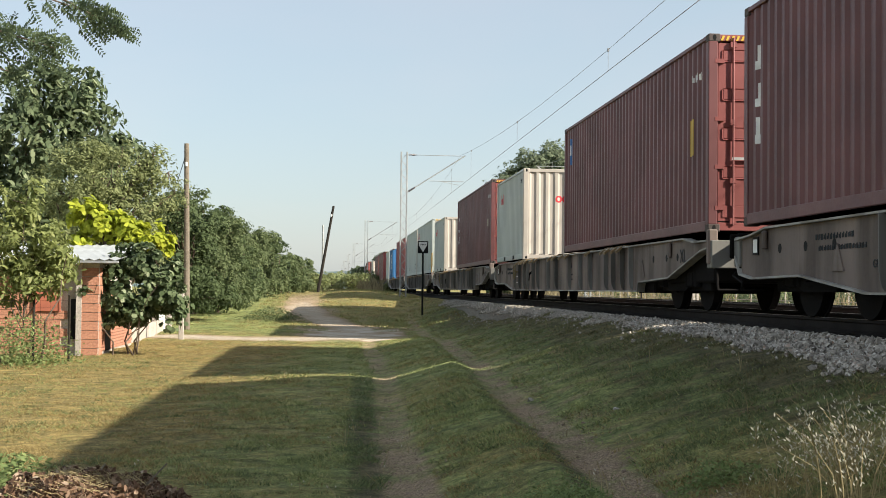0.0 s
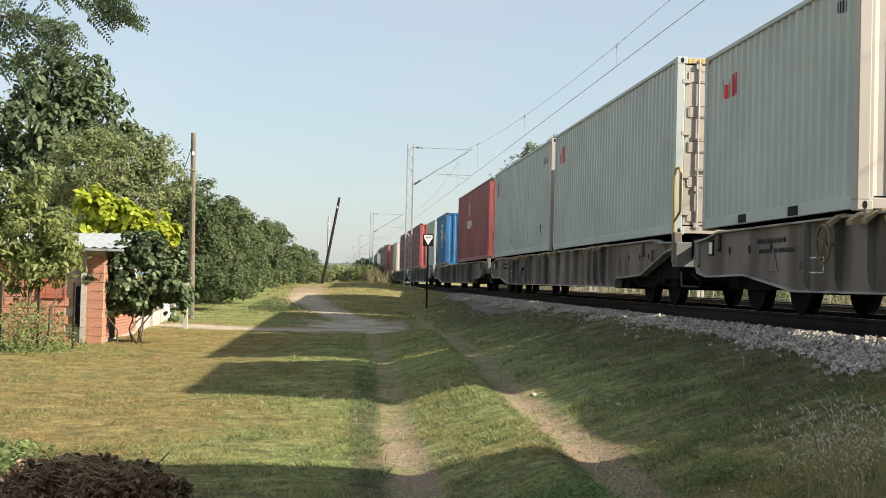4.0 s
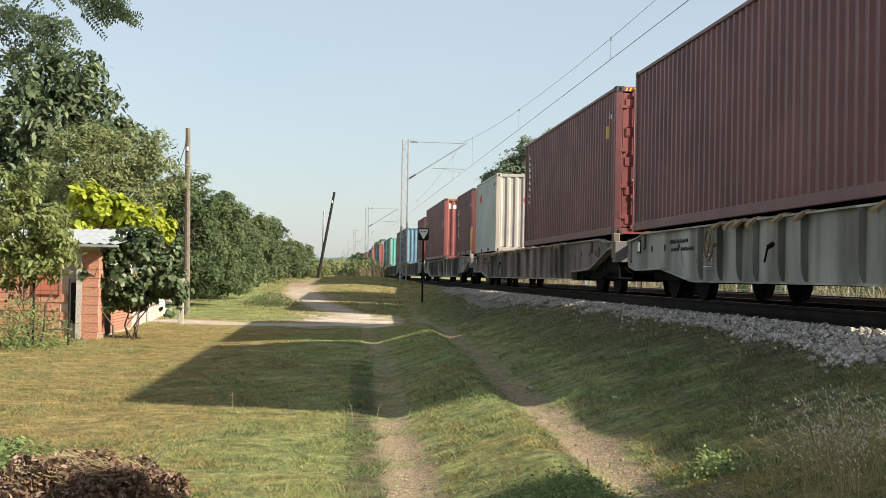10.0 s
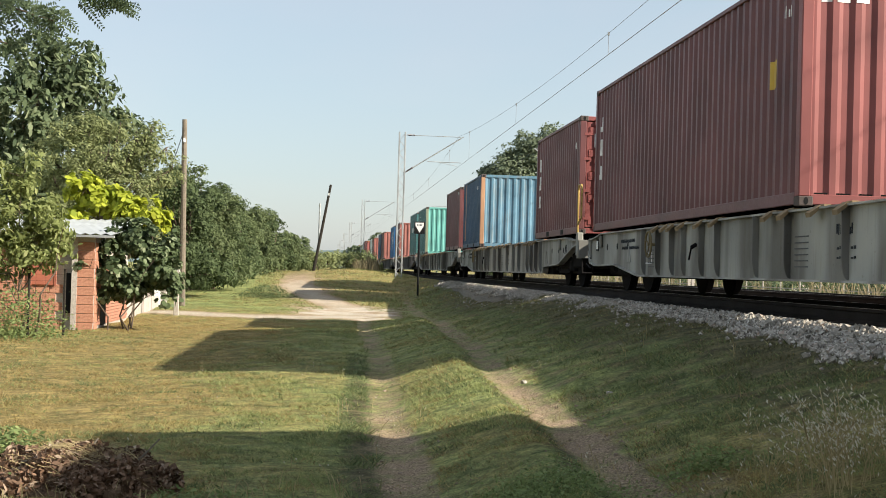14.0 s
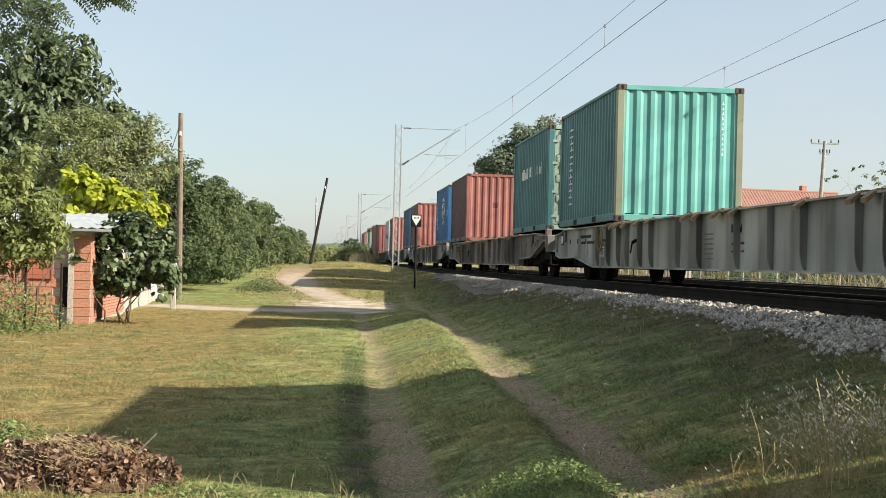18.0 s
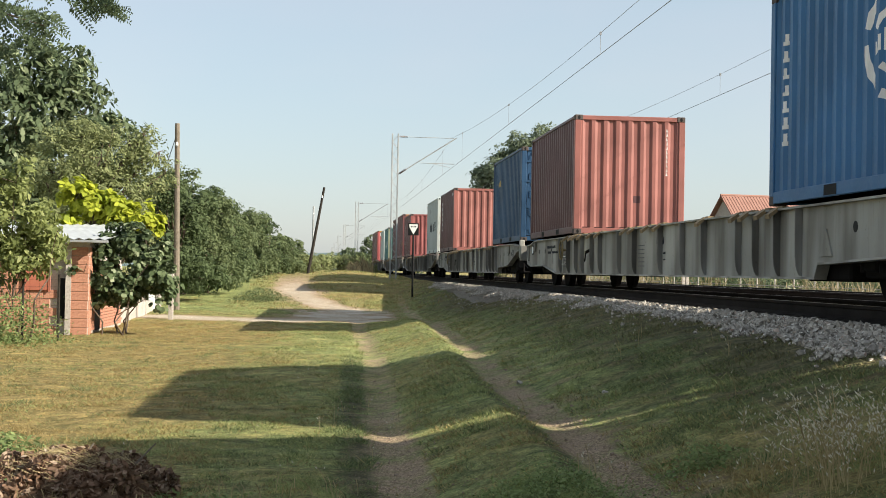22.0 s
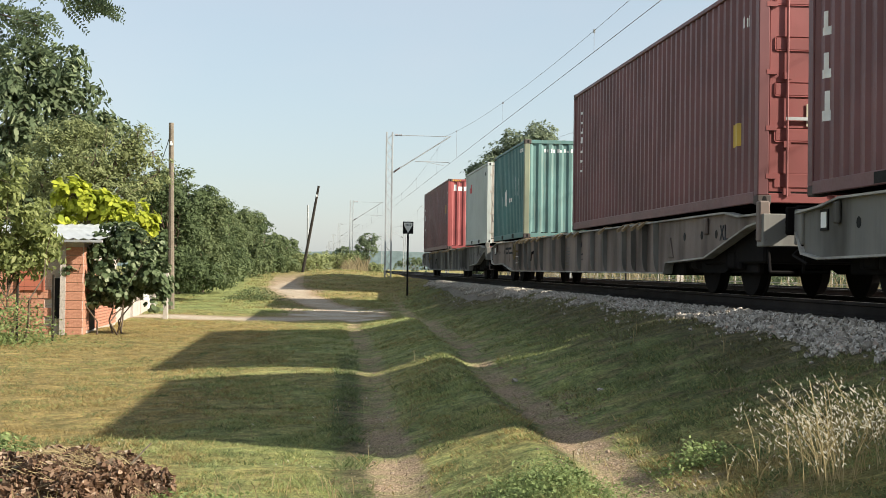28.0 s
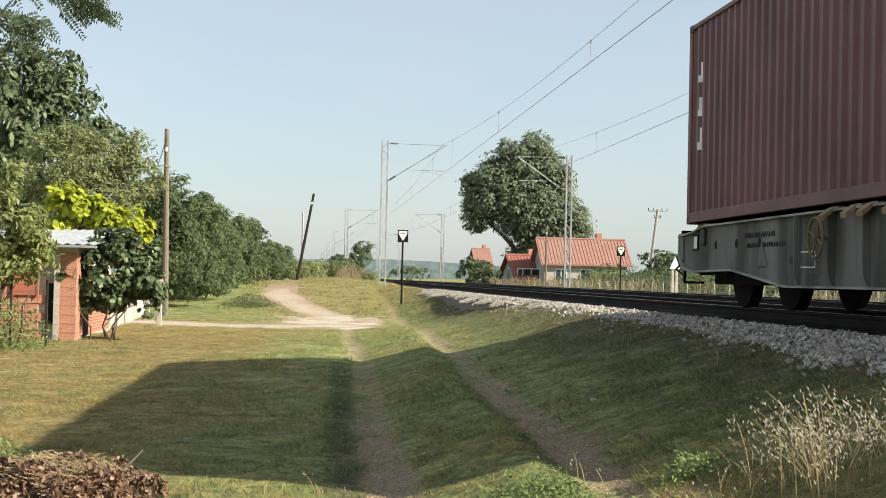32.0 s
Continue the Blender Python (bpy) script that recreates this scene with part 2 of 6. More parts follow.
YELLOW = paint("yellow_steel", (0.46, 0.31, 0.09), (0.2, 0.1, 0.05), 0.5, 0.5)
BRACKET = paint("bracket_ochre", (0.26, 0.185, 0.1), (0.11, 0.075, 0.05), 0.8, 0.7)
WHITE = paint("white_paint", (0.78, 0.78, 0.75), (0.4, 0.36, 0.3), 0.3, 0.5)
BLACK = paint("black_paint", (0.012, 0.012, 0.012), (0.03, 0.025, 0.025), 0.2, 0.6, gloss=0.1)
MARK_WHITE = paint("lettering_white", (0.75, 0.74, 0.72), (0.45, 0.4, 0.36), 0.5, 0.55, 0, 3)
MARK_RED = paint("lettering_red", (0.62, 0.04, 0.05), (0.5, 0.3, 0.3), 0.3, 0.5)
MARK_BLUE = paint("lettering_blue", (0.03, 0.12, 0.35), (0.3, 0.3, 0.4), 0.3, 0.5)
MARK_GREY = paint("faded_lettering", (0.1, 0.1, 0.1), (0.2, 0.2, 0.19), 0.5, 0.6, gloss=0.15)
MARK_DARK = paint("lettering_dark", (0.03, 0.035, 0.04), (0.14, 0.14, 0.13), 0.3, 0.6, gloss=0.15)
STICKER = paint("yellow_sticker", (0.58, 0.38, 0.05), (0.5, 0.35, 0.1), 0.2, 0.45)
TIMBER = speckled("weathered_pole", (0.12, 0.1, 0.075), (0.24, 0.2, 0.155), 3, 0.9, 30)
TIMBER_DARK = speckled("tarred_pole", (0.015, 0.013, 0.011), (0.045, 0.038, 0.03), 3, 0.8, 30)
BARK = speckled("bark", (0.06, 0.045, 0.03), (0.17, 0.13, 0.1), 5, 0.95, 30)
CLAY = speckled("clay_block", (0.33, 0.145, 0.092), (0.52, 0.265, 0.175), 3, 0.9, 30)
BRICK = speckled("red_brick", (0.32, 0.13, 0.088), (0.5, 0.25, 0.17), 5, 0.9, 40)
MORTAR = speckled("mortar", (0.35, 0.3, 0.26), (0.55, 0.5, 0.44), 6, 0.95, 50)
PLASTER = speckled("pale_plaster", (0.34, 0.3, 0.26), (0.5, 0.45, 0.4), 1.5, 0.9, 30)
RED_GATE = paint("red_gate", (0.4, 0.13, 0.08), (0.27, 0.12, 0.08), 0.6, 0.5)
SHEET = paint("roof_sheet", (0.42, 0.44, 0.45), (0.35, 0.3, 0.26), 0.5, 0.45, 0.3)
TILE_RED = roof_tiles("roof_tiles", (0.24, 0.115, 0.086), (0.34, 0.185, 0.14))
TILE_DARK = roof_tiles("roof_tiles_dark", (0.2, 0.07, 0.05), (0.32, 0.12, 0.09))
GLASS_DARK = paint("window_glass", (0.03, 0.035, 0.04), (0.05, 0.05, 0.05), 0.1, 0.15)
LEAF_DARK = foliage("leaf_dark", (0.045, 0.068, 0.03), (0.115, 0.15, 0.068), None, 0.4)
LEAF_MID = foliage("leaf_mid", (0.066, 0.092, 0.042), (0.165, 0.2, 0.094), None, 0.42)
LEAF_LIGHT = foliage("leaf_light", (0.13, 0.155, 0.06), (0.31, 0.34, 0.16), None, 0.45)
LEAF_LIME = foliage("leaf_lime", (0.17, 0.23, 0.025), (0.47, 0.5, 0.06), None, 0.45)
LEAF_WALNUT = foliage("leaf_walnut", (0.045, 0.07, 0.036), (0.15, 0.19, 0.1), (0.36, 0.4, 0.24), 0.35)
LEAF_HAZEL = foliage("leaf_hazel", (0.04, 0.062, 0.03), (0.13, 0.17, 0.08), (0.36, 0.4, 0.25), 0.35)
LEAF_ACACIA = foliage("leaf_acacia", (0.035, 0.058, 0.03), (0.11, 0.145, 0.075), None, 0.35)
LEAF_ELDER = foliage("leaf_elder", (0.11, 0.14, 0.045), (0.3, 0.335, 0.125), (0.42, 0.44, 0.2), 0.5)
# haze is painted into these two paler, bluer leaf colours
LEAF_POPLAR = foliage("leaf_poplar_hazed", (0.1, 0.135, 0.09), (0.25, 0.29, 0.185), None, 0.45)
LEAF_FAR = foliage("leaf_far_hazed", (0.07, 0.1, 0.058), (0.18, 0.22, 0.125), None, 0.45)
WEED = foliage("weed_leaf", (0.09, 0.135, 0.045), (0.26, 0.32, 0.125))
BLADE_DRY = foliage("dry_blade", (0.15, 0.11, 0.042), (0.38, 0.287, 0.122), (0.5, 0.4, 0.2), 0.35)
BLADE_RANK = foliage("rank_blade", (0.056, 0.084, 0.035), (0.205, 0.245, 0.105), (0.33, 0.27, 0.145), 0.35)
BLADE_BROWN = foliage("withered_blade", (0.06, 0.062, 0.032), (0.2, 0.185, 0.095), (0.33, 0.25, 0.14), 0.35)
BLADE = foliage("grass_blade", (0.09, 0.12, 0.044), (0.35, 0.385, 0.155), (0.48, 0.41, 0.19), 0.4)
STRAW = foliage("dry_stalk", (0.2, 0.155, 0.075), (0.46, 0.37, 0.2), None, 0.3)
OAT = foliage("oat_husk", (0.32, 0.28, 0.19), (0.7, 0.64, 0.5), None, 0.4)
REED = foliage("dry_reed", (0.085, 0.072, 0.045), (0.32, 0.262, 0.155), None, 0.3)
LITTER = foliage("dead_leaf", (0.06, 0.038, 0.027), (0.24, 0.145, 0.092), (0.44, 0.36, 0.27), 0.15)
# blue-green that already holds the haze of distance
HILL = speckled("far_hill_hazed", (0.16, 0.22, 0.24), (0.2, 0.26, 0.27), 0.02, 1.0, 0.1, 0.01, 0.0)


# ---------------------------------------------------------------- mesh tools
def finish(bm, name, smooth=False):
    me = bpy.data.meshes.new(name)
    bm.normal_update()
    bm.to_mesh(me)
    bm.free()
    if smooth:
        me.polygons.foreach_set("use_smooth", [True] * len(me.polygons))
    return me


def part(name, bm, mat, parent=None, label="", smooth=False):
    """Links a bmesh, or a mesh, as one object under a thing or a part."""
    me = bm if isinstance(bm, bpy.types.Mesh) else finish(bm, name, smooth)
    if mat and not me.materials:
        me.materials.append(mat)
    ob = new(name, me)
    ob.parent = parent
    if label:
        tagged(ob, label)
    return ob


def thing(name, m, label, category, group="", kind=""):
    ob = new(name)
    ob.empty_display_size = 0.2
    ob.matrix_basis = m
    return tagged(ob, label, category, group, kind)


def box(bm, x0, y0, z0, x1, y1, z1, bev=0.0):
    vs = [bm.verts.new(p) for p in ((x0, y0, z0), (x1, y0, z0), (x1, y1, z0), (x0, y1, z0), (x0, y0, z1), (x1, y0, z1), (x1, y1, z1), (x0, y1, z1))]
    fs = [bm.faces.new([vs[i] for i in f]) for f in ((0, 3, 2, 1), (4, 5, 6, 7), (0, 1, 5, 4), (1, 2, 6, 5), (2, 3, 7, 6), (3, 0, 4, 7))]
    if bev:
        bmesh.ops.bevel(bm, geom=list({e for f in fs for e in f.edges}), offset=bev, segments=1, affect="EDGES")
    return bm


def boxed(x0, y0, z0, x1, y1, z1, bev=0.0):
    return box(bmesh.new(), x0, y0, z0, x1, y1, z1, bev)


def rod(bm, a, b, r0, r1=None, n=8):
    """A tapered round bar from a to b."""
    a, b = Vector(a), Vector(b)
    r1 = r0 if r1 is None else r1
    q = (b - a).to_track_quat("Z", "Y")
    rings = []
    for c, r in ((a, r0), (b, r1)):
        rings.append([bm.verts.new(c + q @ Vector((r * math.cos(2 * math.pi * i / n), r * math.sin(2 * math.pi * i / n), 0))) for i in range(n)])
    for i in range(n):
        bm.faces.new((rings[0][i], rings[0][(i + 1) % n], rings[1][(i + 1) % n], rings[1][i]))
    bm.faces.new(rings[0][::-1])
    bm.faces.new(rings[1])
    return bm


def rodded(*pairs, n=8):
    bm = bmesh.new()
    for p in pairs:
        rod(bm, *p, n=n)
    return bm


def prism(bm, pts, axis, d0, d1):
    """A flat outline pushed along an axis: pts in the other two axes, in order."""
    def at(p, d):
        return {"x": (d, p[0], p[1]), "y": (p[0], d, p[1]), "z": (p[0], p[1], d)}[axis]
    a = [bm.verts.new(at(p, d0)) for p in pts]
    b = [bm.verts.new(at(p, d1)) for p in pts]
    n = len(pts)
    for i in range(n):
        bm.faces.new((a[i], a[(i + 1) % n], b[(i + 1) % n], b[i]))
    bm.faces.new(a[::-1])
    bm.faces.new(b)
    bmesh.ops.recalc_face_normals(bm, faces=bm.faces[:])
    return bm


def mesh_of(name, verts, faces_per, count, mat):
    """A mesh of equal faces over consecutive vertices, quickly."""
    me = bpy.data.meshes.new(name)
    nv = len(verts)
    me.vertices.add(nv)
    me.vertices.foreach_set("co", np.asarray(verts, dtype=np.float32).ravel())
    me.loops.add(nv)
    me.loops.foreach_set("vertex_index", np.arange(nv, dtype=np.int32))
    me.polygons.add(count)
    me.polygons.foreach_set("loop_start", np.arange(count, dtype=np.int32) * faces_per)
    me.update(calc_edges=True)
    me.materials.append(mat)
    return me


def turned(rng, n, flat=0.5, out=None):
    """n random frames: two side-by-side unit directions each; out pulls the upper sides that way."""
    nrm = rng.normal(size=(n, 3))
    nrm[:, 2] = np.abs(nrm[:, 2]) * (1 + flat) + 0.1
    nrm /= np.linalg.norm(nrm, axis=1)[:, None]
    if out is not None:
        nrm = nrm * 0.8 + out
        nrm /= np.linalg.norm(nrm, axis=1)[:, None] + 1e-9
    u = np.cross(nrm, rng.normal(size=(n, 3)))
    u /= np.linalg.norm(u, axis=1)[:, None] + 1e-9
    return u, np.cross(nrm, u), nrm


BLADES = {4: ((-0.5, 0.0), (0.0, 0.5), (0.5, 0.0), (0.0, -0.5)),
          6: ((-0.5, 0.0), (-0.25, 0.42), (0.15, 0.5), (0.55, 0.0), (0.15, -0.5), (-0.25, -0.42))}


def leaves(rng, centres, size, droop=0.0, narrow=0.5, flat=0.5, out=None, corners=4):
    """Leaf blades of four or six corners each, a little folded along the midrib."""
    n = len(centres)
    u, v, nrm = turned(rng, n, flat, out)
    s = size * rng.uniform(0.6, 1.3, n)[:, None]
    u = u.copy()
    u[:, 2] -= droop
    u /= np.linalg.norm(u, axis=1)[:, None]
    c = centres
    return np.stack([c + u * s * a + v * s * narrow * b + nrm * s * 0.16 * abs(b) for a, b in BLADES[corners]], 1).reshape(-1, 3)


def shell(rng, blobs, n, inner=0.55, twig=0.12):
    """n points in the outer part of a heap of ellipsoids, gathered in tufts of leaves; and which way each faces."""
    w = np.array([b[3] * b[4] * b[5] for b in blobs]) ** 0.7
    per = 40 if n > 2500 else 14
    k = rng.choice(len(blobs), size=n // per + 1, p=w / w.sum())
    d = rng.normal(size=(len(k), 3))
    d /= np.linalg.norm(d, axis=1)[:, None]
    B = np.array(blobs)[k]
    r = rng.uniform(inner ** 3, 1.0, len(k)) ** (1 / 3)
    p = B[:, :3] + d * B[:, 3:6] * r[:, None]
    tuft = twig * rng.uniform(0.7, 1.7, len(k))
    p, d, tuft = (np.repeat(a, per, axis=0)[:n] for a in (p, d, tuft))
    q = rng.normal(size=p.shape) + d * 0.5 + (0, 0, 0.45)
    q /= np.linalg.norm(q, axis=1)[:, None]
    reach = rng.uniform(0.55, 1.1, n)
    stray = rng.random(n) < 0.06
    reach[stray] *= 1.35
    return p + q * (tuft * reach)[:, None] * (1, 1, 0.85), q * 0.7 + d * 0.4


def tree(name, x, y, z, blobs, leaf, mat, count, label, trunk=0.14, seed=1, droop=0.2, stems=1, twig=0.15, group="", narrow=0.5, corners=4):
    """A tree: trunk with limbs that reach into the crown, and a crown of single leaves. blobs are about the foot."""
    rng = np.random.default_rng(seed)
    t = thing(name, pose(x, y, z), label, "tree" if "bush" not in name and "shrub" not in name else "bush", group)
    bm = bmesh.new()
    top = max(blobs, key=lambda b: b[2] + b[5])
    for i in range(stems):
        ox, oy = (0, 0) if stems == 1 else (rng.normal() * 0.25, rng.normal() * 0.25)
        prev, r = Vector((ox, oy, -0.1)), trunk
        goal = Vector((top[0] if stems == 1 else ox * 2.5, top[1] if stems == 1 else oy * 2.5, top[2] + top[5] * 0.5 if stems == 1 else top[2] * 0.72))
        for k in range(1, 6):
            nx = Vector((ox, oy, -0.1)).lerp(goal, k / 5) + Vector((rng.normal() * 0.12, rng.normal() * 0.12, 0))
            rod(bm, prev, nx, r, r * 0.78, 7)
            prev, r = nx, r * 0.78
    for b in blobs:
        a = Vector((0, 0, max(0.3, b[2] * 0.45)))
        e = Vector((b[0], b[1], b[2]))
        m_ = a.lerp(e, 0.5) + Vector((rng.normal() * 0.15, rng.normal() * 0.15, 0.15))
        rod(bm, a, m_, trunk * 0.5, trunk * 0.35, 6)
        rod(bm, m_, e, trunk * 0.35, trunk * 0.12, 6)
        for _ in range(4):
            d = Vector(rng.normal(size=3)).normalized()
            rod(bm, e, e + Vector((d.x * b[3], d.y * b[4], d.z * b[5])) * 0.6, trunk * 0.13, 0.006, 5)
    part("trunk", bm, BARK, t)
    pts, out = shell(rng, blobs, count, 0.5, twig)
    part("crown", mesh_of("crown", leaves(rng, pts, leaf, droop, narrow, 0.5, out, corners), corners, count, mat), None, t)
    return t


def bars(bm, x, y0, y1, z0, z1, n, rng, along="y", gap=0.35, jag=0.15):
    """A row of plain upright bars: writing that is not spelt out."""
    step = (y1 - y0) / n
    for i in range(n):
        for k in (0, 1):
            a = y0 + (i + k * 0.4) * step
            b = a + step * 0.26 * rng.uniform(0.8, 1.1)
            lo, hi = z0 + jag * rng.random() * (z1 - z0), z1 - jag * 2.5 * k * rng.random() * (z1 - z0)
            if along == "y":
                box(bm, x - 0.003, a, lo, x + 0.003, b, hi)
            else:
                box(bm, a, x - 0.003, lo, b, x + 0.003, hi)
    return bm


# ---------------------------------------------------------------- the plan
TRACK_X, RAIL_Z = 6.68, 1.257     # middle of the near track, top of its rails
TRACK2_X = 11.45                  # middle of the second track
BED_Z = RAIL_Z - 0.19


def smooth(a, b, v):
    t = np.clip((v - a) / (b - a), 0, 1)
    return t * t * (3 - 2 * t)


def wob(x, y, s, k=0.0):
    return np.sin(x * s * 1.3 + k + np.sin(y * s * 0.7 + k)) * np.cos(y * s * 1.1 - k * 0.7 + np.sin(x * s * 0.9))


def tufts(x, y, per_metre, seed):
    """Uneven patches, 0 to 1: random values on a lattice, blended."""
    grid = np.random.default_rng(seed).random((257, 257))
    u, v = np.asarray(x) * per_metre + 1000.3, np.asarray(y) * per_metre + 1000.7
    i, j = np.floor(u).astype(int), np.floor(v).astype(int)
    a, b = u - i, v - j
    a, b = a * a * (3 - 2 * a), b * b * (3 - 2 * b)
    i, j = i % 256, j % 256
    return (grid[i, j] * (1 - a) + grid[i + 1, j] * a) * (1 - b) + (grid[i, j + 1] * (1 - a) + grid[i + 1, j + 1] * a) * b


def rut_left(y):
    return 0.5 + 0.016 * y + 0.04 * np.sin(y * 0.35)


def rut_right(y):
    return np.interp(y, [6, 8, 12.6, 16, 26, 35, 60], [1.9, 1.95, 2.07, 2.14, 2.46, 2.8, 3.3]) + 0.03 * np.sin(y * 0.6 + 1)


def height(x, y):
    """The lie of the land: a lane with a hump between its ruts, rising ahead, and the railway bank beside it."""
    x, y = np.asarray(x, float), np.asarray(y, float)
    low = 1.15 * smooth(34, 84, y) + 0.36 * np.exp(-((x - 1.6) / 2.6) ** 2 - ((y - 77) / 13) ** 2)
    low = low + (0.02 * wob(x, y, 0.6, 1) + 0.014 * wob(x, y, 1.9, 2)) * (1 - 0.75 * smooth(35, 50, y))
    low = low + 0.15 * smooth(8, 22, y) * smooth(38, 28, y) * smooth(-3, 0.2, x)
    low = low + 0.06 * np.exp(-((x + 1.9) / 1.0) ** 2 - ((y - 9.5) / 1.2) ** 2)
    rl, rr = rut_left(y), rut_right(y)
    near = smooth(43, 33, y)
    u = np.clip((x - rl - 0.05) / (rr - rl - 0.5), 0, 1)
    low = low + near * (0.28 * u * (0.75 + 0.25 * u * (2 - u)) - 0.1 * smooth(rr - 0.42, rr - 0.08, x) - 0.03 * np.exp(-((x - rl + 0.02) / 0.2) ** 2))
    top = np.maximum(0.9 + 0.19 * smooth(9, 30, y), low)
    rise = low + 0.31 * np.maximum(x - rr, 0) + 0.025 * wob(x, y, 1.3, 3) * smooth(0, 0.6, x - rr)
    z = np.where(x > rr - 0.05, -np.log(np.exp(-30 * rise) + np.exp(-30 * (top + 0.03))) / 30, low)
    z = np.where(x > 5.0, z - (z - 0.78) * smooth(5.0, 5.3, x), z)
    z = np.where(x > 14, 0.86 - 0.25 * smooth(14, 40, x), z)
    z = np.where(x < -12, z * 1.0 + 0.2 * smooth(-12, -40, x), z)
    far = smooth(120, 400, np.hypot(x, y))
    return z * (1 - far) + 0.6 * far


def spread(lo, hi, fine_lo, fine_hi, step, grow=1.25):
    v = list(np.arange(fine_lo, fine_hi, step))
    s, p = step, fine_hi
    while p < hi:
        v.append(p)
        s *= grow
        p += s
    v.append(hi)
    s, p = step * grow, fine_lo - step
    while p > lo:
        v.insert(0, p)
        s *= grow
        p -= s
    v.insert(0, lo)
    return np.array(v)


def build_ground():
    xs, ys = spread(-3500, 3500, -8, 5.4, 0.11), np.concatenate([spread(-3000, 45, 6, 44.9, 0.16), spread(45, 4500, 45.3, 95, 0.4)[1:]])
    X, Y = np.meshgrid(xs, ys)
    Z = height(X, Y)
    nx, ny = len(xs), len(ys)
    me = bpy.data.meshes.new("ground")
    i = np.arange(nx * ny).reshape(ny, nx)
    quads = np.stack([i[:-1, :-1], i[:-1, 1:], i[1:, 1:], i[1:, :-1]], -1).reshape(-1, 4)
    me.vertices.add(nx * ny)
    me.vertices.foreach_set("co", np.stack([X, Y, Z], -1).ravel())
    me.loops.add(quads.size)
    me.loops.foreach_set("vertex_index", quads.ravel().astype(np.int32))
    me.polygons.add(len(quads))
    me.polygons.foreach_set("loop_start", np.arange(len(quads), dtype=np.int32) * 4)
    me.polygons.foreach_set("use_smooth", np.ones(len(quads), dtype=bool))
    me.update(calc_edges=True)
    # where wheels have worn the grass off
    bare = np.zeros_like(X)
    run = smooth(75, 45, Y) * (1 + 0.3 * wob(X, Y, 3.1, 2))
    for f in (rut_left, rut_right):
        bare = np.maximum(bare, ((0.42 if f is rut_left else 0.5) + 0.28 * smooth(17, 10, Y)) * run * np.exp(-((X - f(Y)) / (0.25 if f is rut_left else 0.22)) ** 4))
    cross = np.exp(-((Y - 40.6 - 0.5 * np.sin(X)) / 1.5) ** 4) * smooth(2.6, 1.2, X) * smooth(-12, -8, X)
    bend = np.exp(-((X - (1.0 - 2.3 * smooth(40, 64, Y))) / (1.15 + 0.35 * wob(X, Y, 0.7, 2))) ** 4) * smooth(38, 42, Y) * smooth(90, 60, Y)
    bare = np.minimum(bare, 0.64)
    yard = (0.85 + 0.3 * wob(X, Y, 2.2, 3)) * np.exp(-((X - 0.7 - 0.3 * wob(X, Y, 0.8, 1)) / 2.1) ** 4 - ((Y - 43.5 - 1.0 * wob(X, Y, 0.9, 4)) / 5.2) ** 4)
    bare = np.maximum(bare, np.maximum(0.98 * np.maximum(0.85 * cross, yard), 0.78 * bend))
    bare = np.maximum(bare, 0.29 * smooth(60, 30, Y) * np.exp(-((X - rut_right(Y) - 0.3) / 0.5) ** 4))
    dry = 0.22 + 0.5 * smooth(0.0, -2.6, X - 0.03 * (Y - 14)) * smooth(46, 36, Y) + 0.34 * smooth(46, 56, Y) * smooth(-3.2, -2.0, X)
    dry = dry - 0.3 * smooth(42, 46, Y) * smooth(-1.2, -2.5, X) * smooth(75, 60, Y) + 0.14 * wob(X, Y, 0.9, 3) + 0.1 * wob(X, Y, 2.3, 5)
    dry = dry - 0.12 * smooth(1.2, 2.2, X) * smooth(60, 40, Y) + 0.2 * smooth(3.4, 4.6, X) - 0.3 * smooth(12, 14, X)
    # rank grass on the bank; its dark tone also carries shade beside the train
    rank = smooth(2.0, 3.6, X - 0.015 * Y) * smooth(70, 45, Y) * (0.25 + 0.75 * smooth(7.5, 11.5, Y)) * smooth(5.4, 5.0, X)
    # ground beyond the second track takes the same darker mix
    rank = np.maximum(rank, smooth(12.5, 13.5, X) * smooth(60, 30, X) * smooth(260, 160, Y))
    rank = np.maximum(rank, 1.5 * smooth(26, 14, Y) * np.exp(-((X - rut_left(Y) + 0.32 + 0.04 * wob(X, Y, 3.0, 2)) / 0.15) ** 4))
    # narrow darker strip along the left edge of the right rut
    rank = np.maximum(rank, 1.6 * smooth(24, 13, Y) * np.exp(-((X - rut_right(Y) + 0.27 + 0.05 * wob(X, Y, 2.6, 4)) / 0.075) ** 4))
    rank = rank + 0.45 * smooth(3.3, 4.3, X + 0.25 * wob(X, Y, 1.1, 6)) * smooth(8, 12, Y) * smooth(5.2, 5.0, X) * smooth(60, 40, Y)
    dry = dry + 0.2 * smooth(2.1, 2.5, X) * smooth(12, 8.5, Y) * smooth(5, 4, X)
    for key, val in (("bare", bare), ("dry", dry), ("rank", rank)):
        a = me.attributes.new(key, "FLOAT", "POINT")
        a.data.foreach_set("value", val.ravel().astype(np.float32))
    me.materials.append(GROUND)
    tagged(new("ground", me), "half-dry mown grass with two worn earth wheel ruts", "ground", kind="structure")


build_ground()


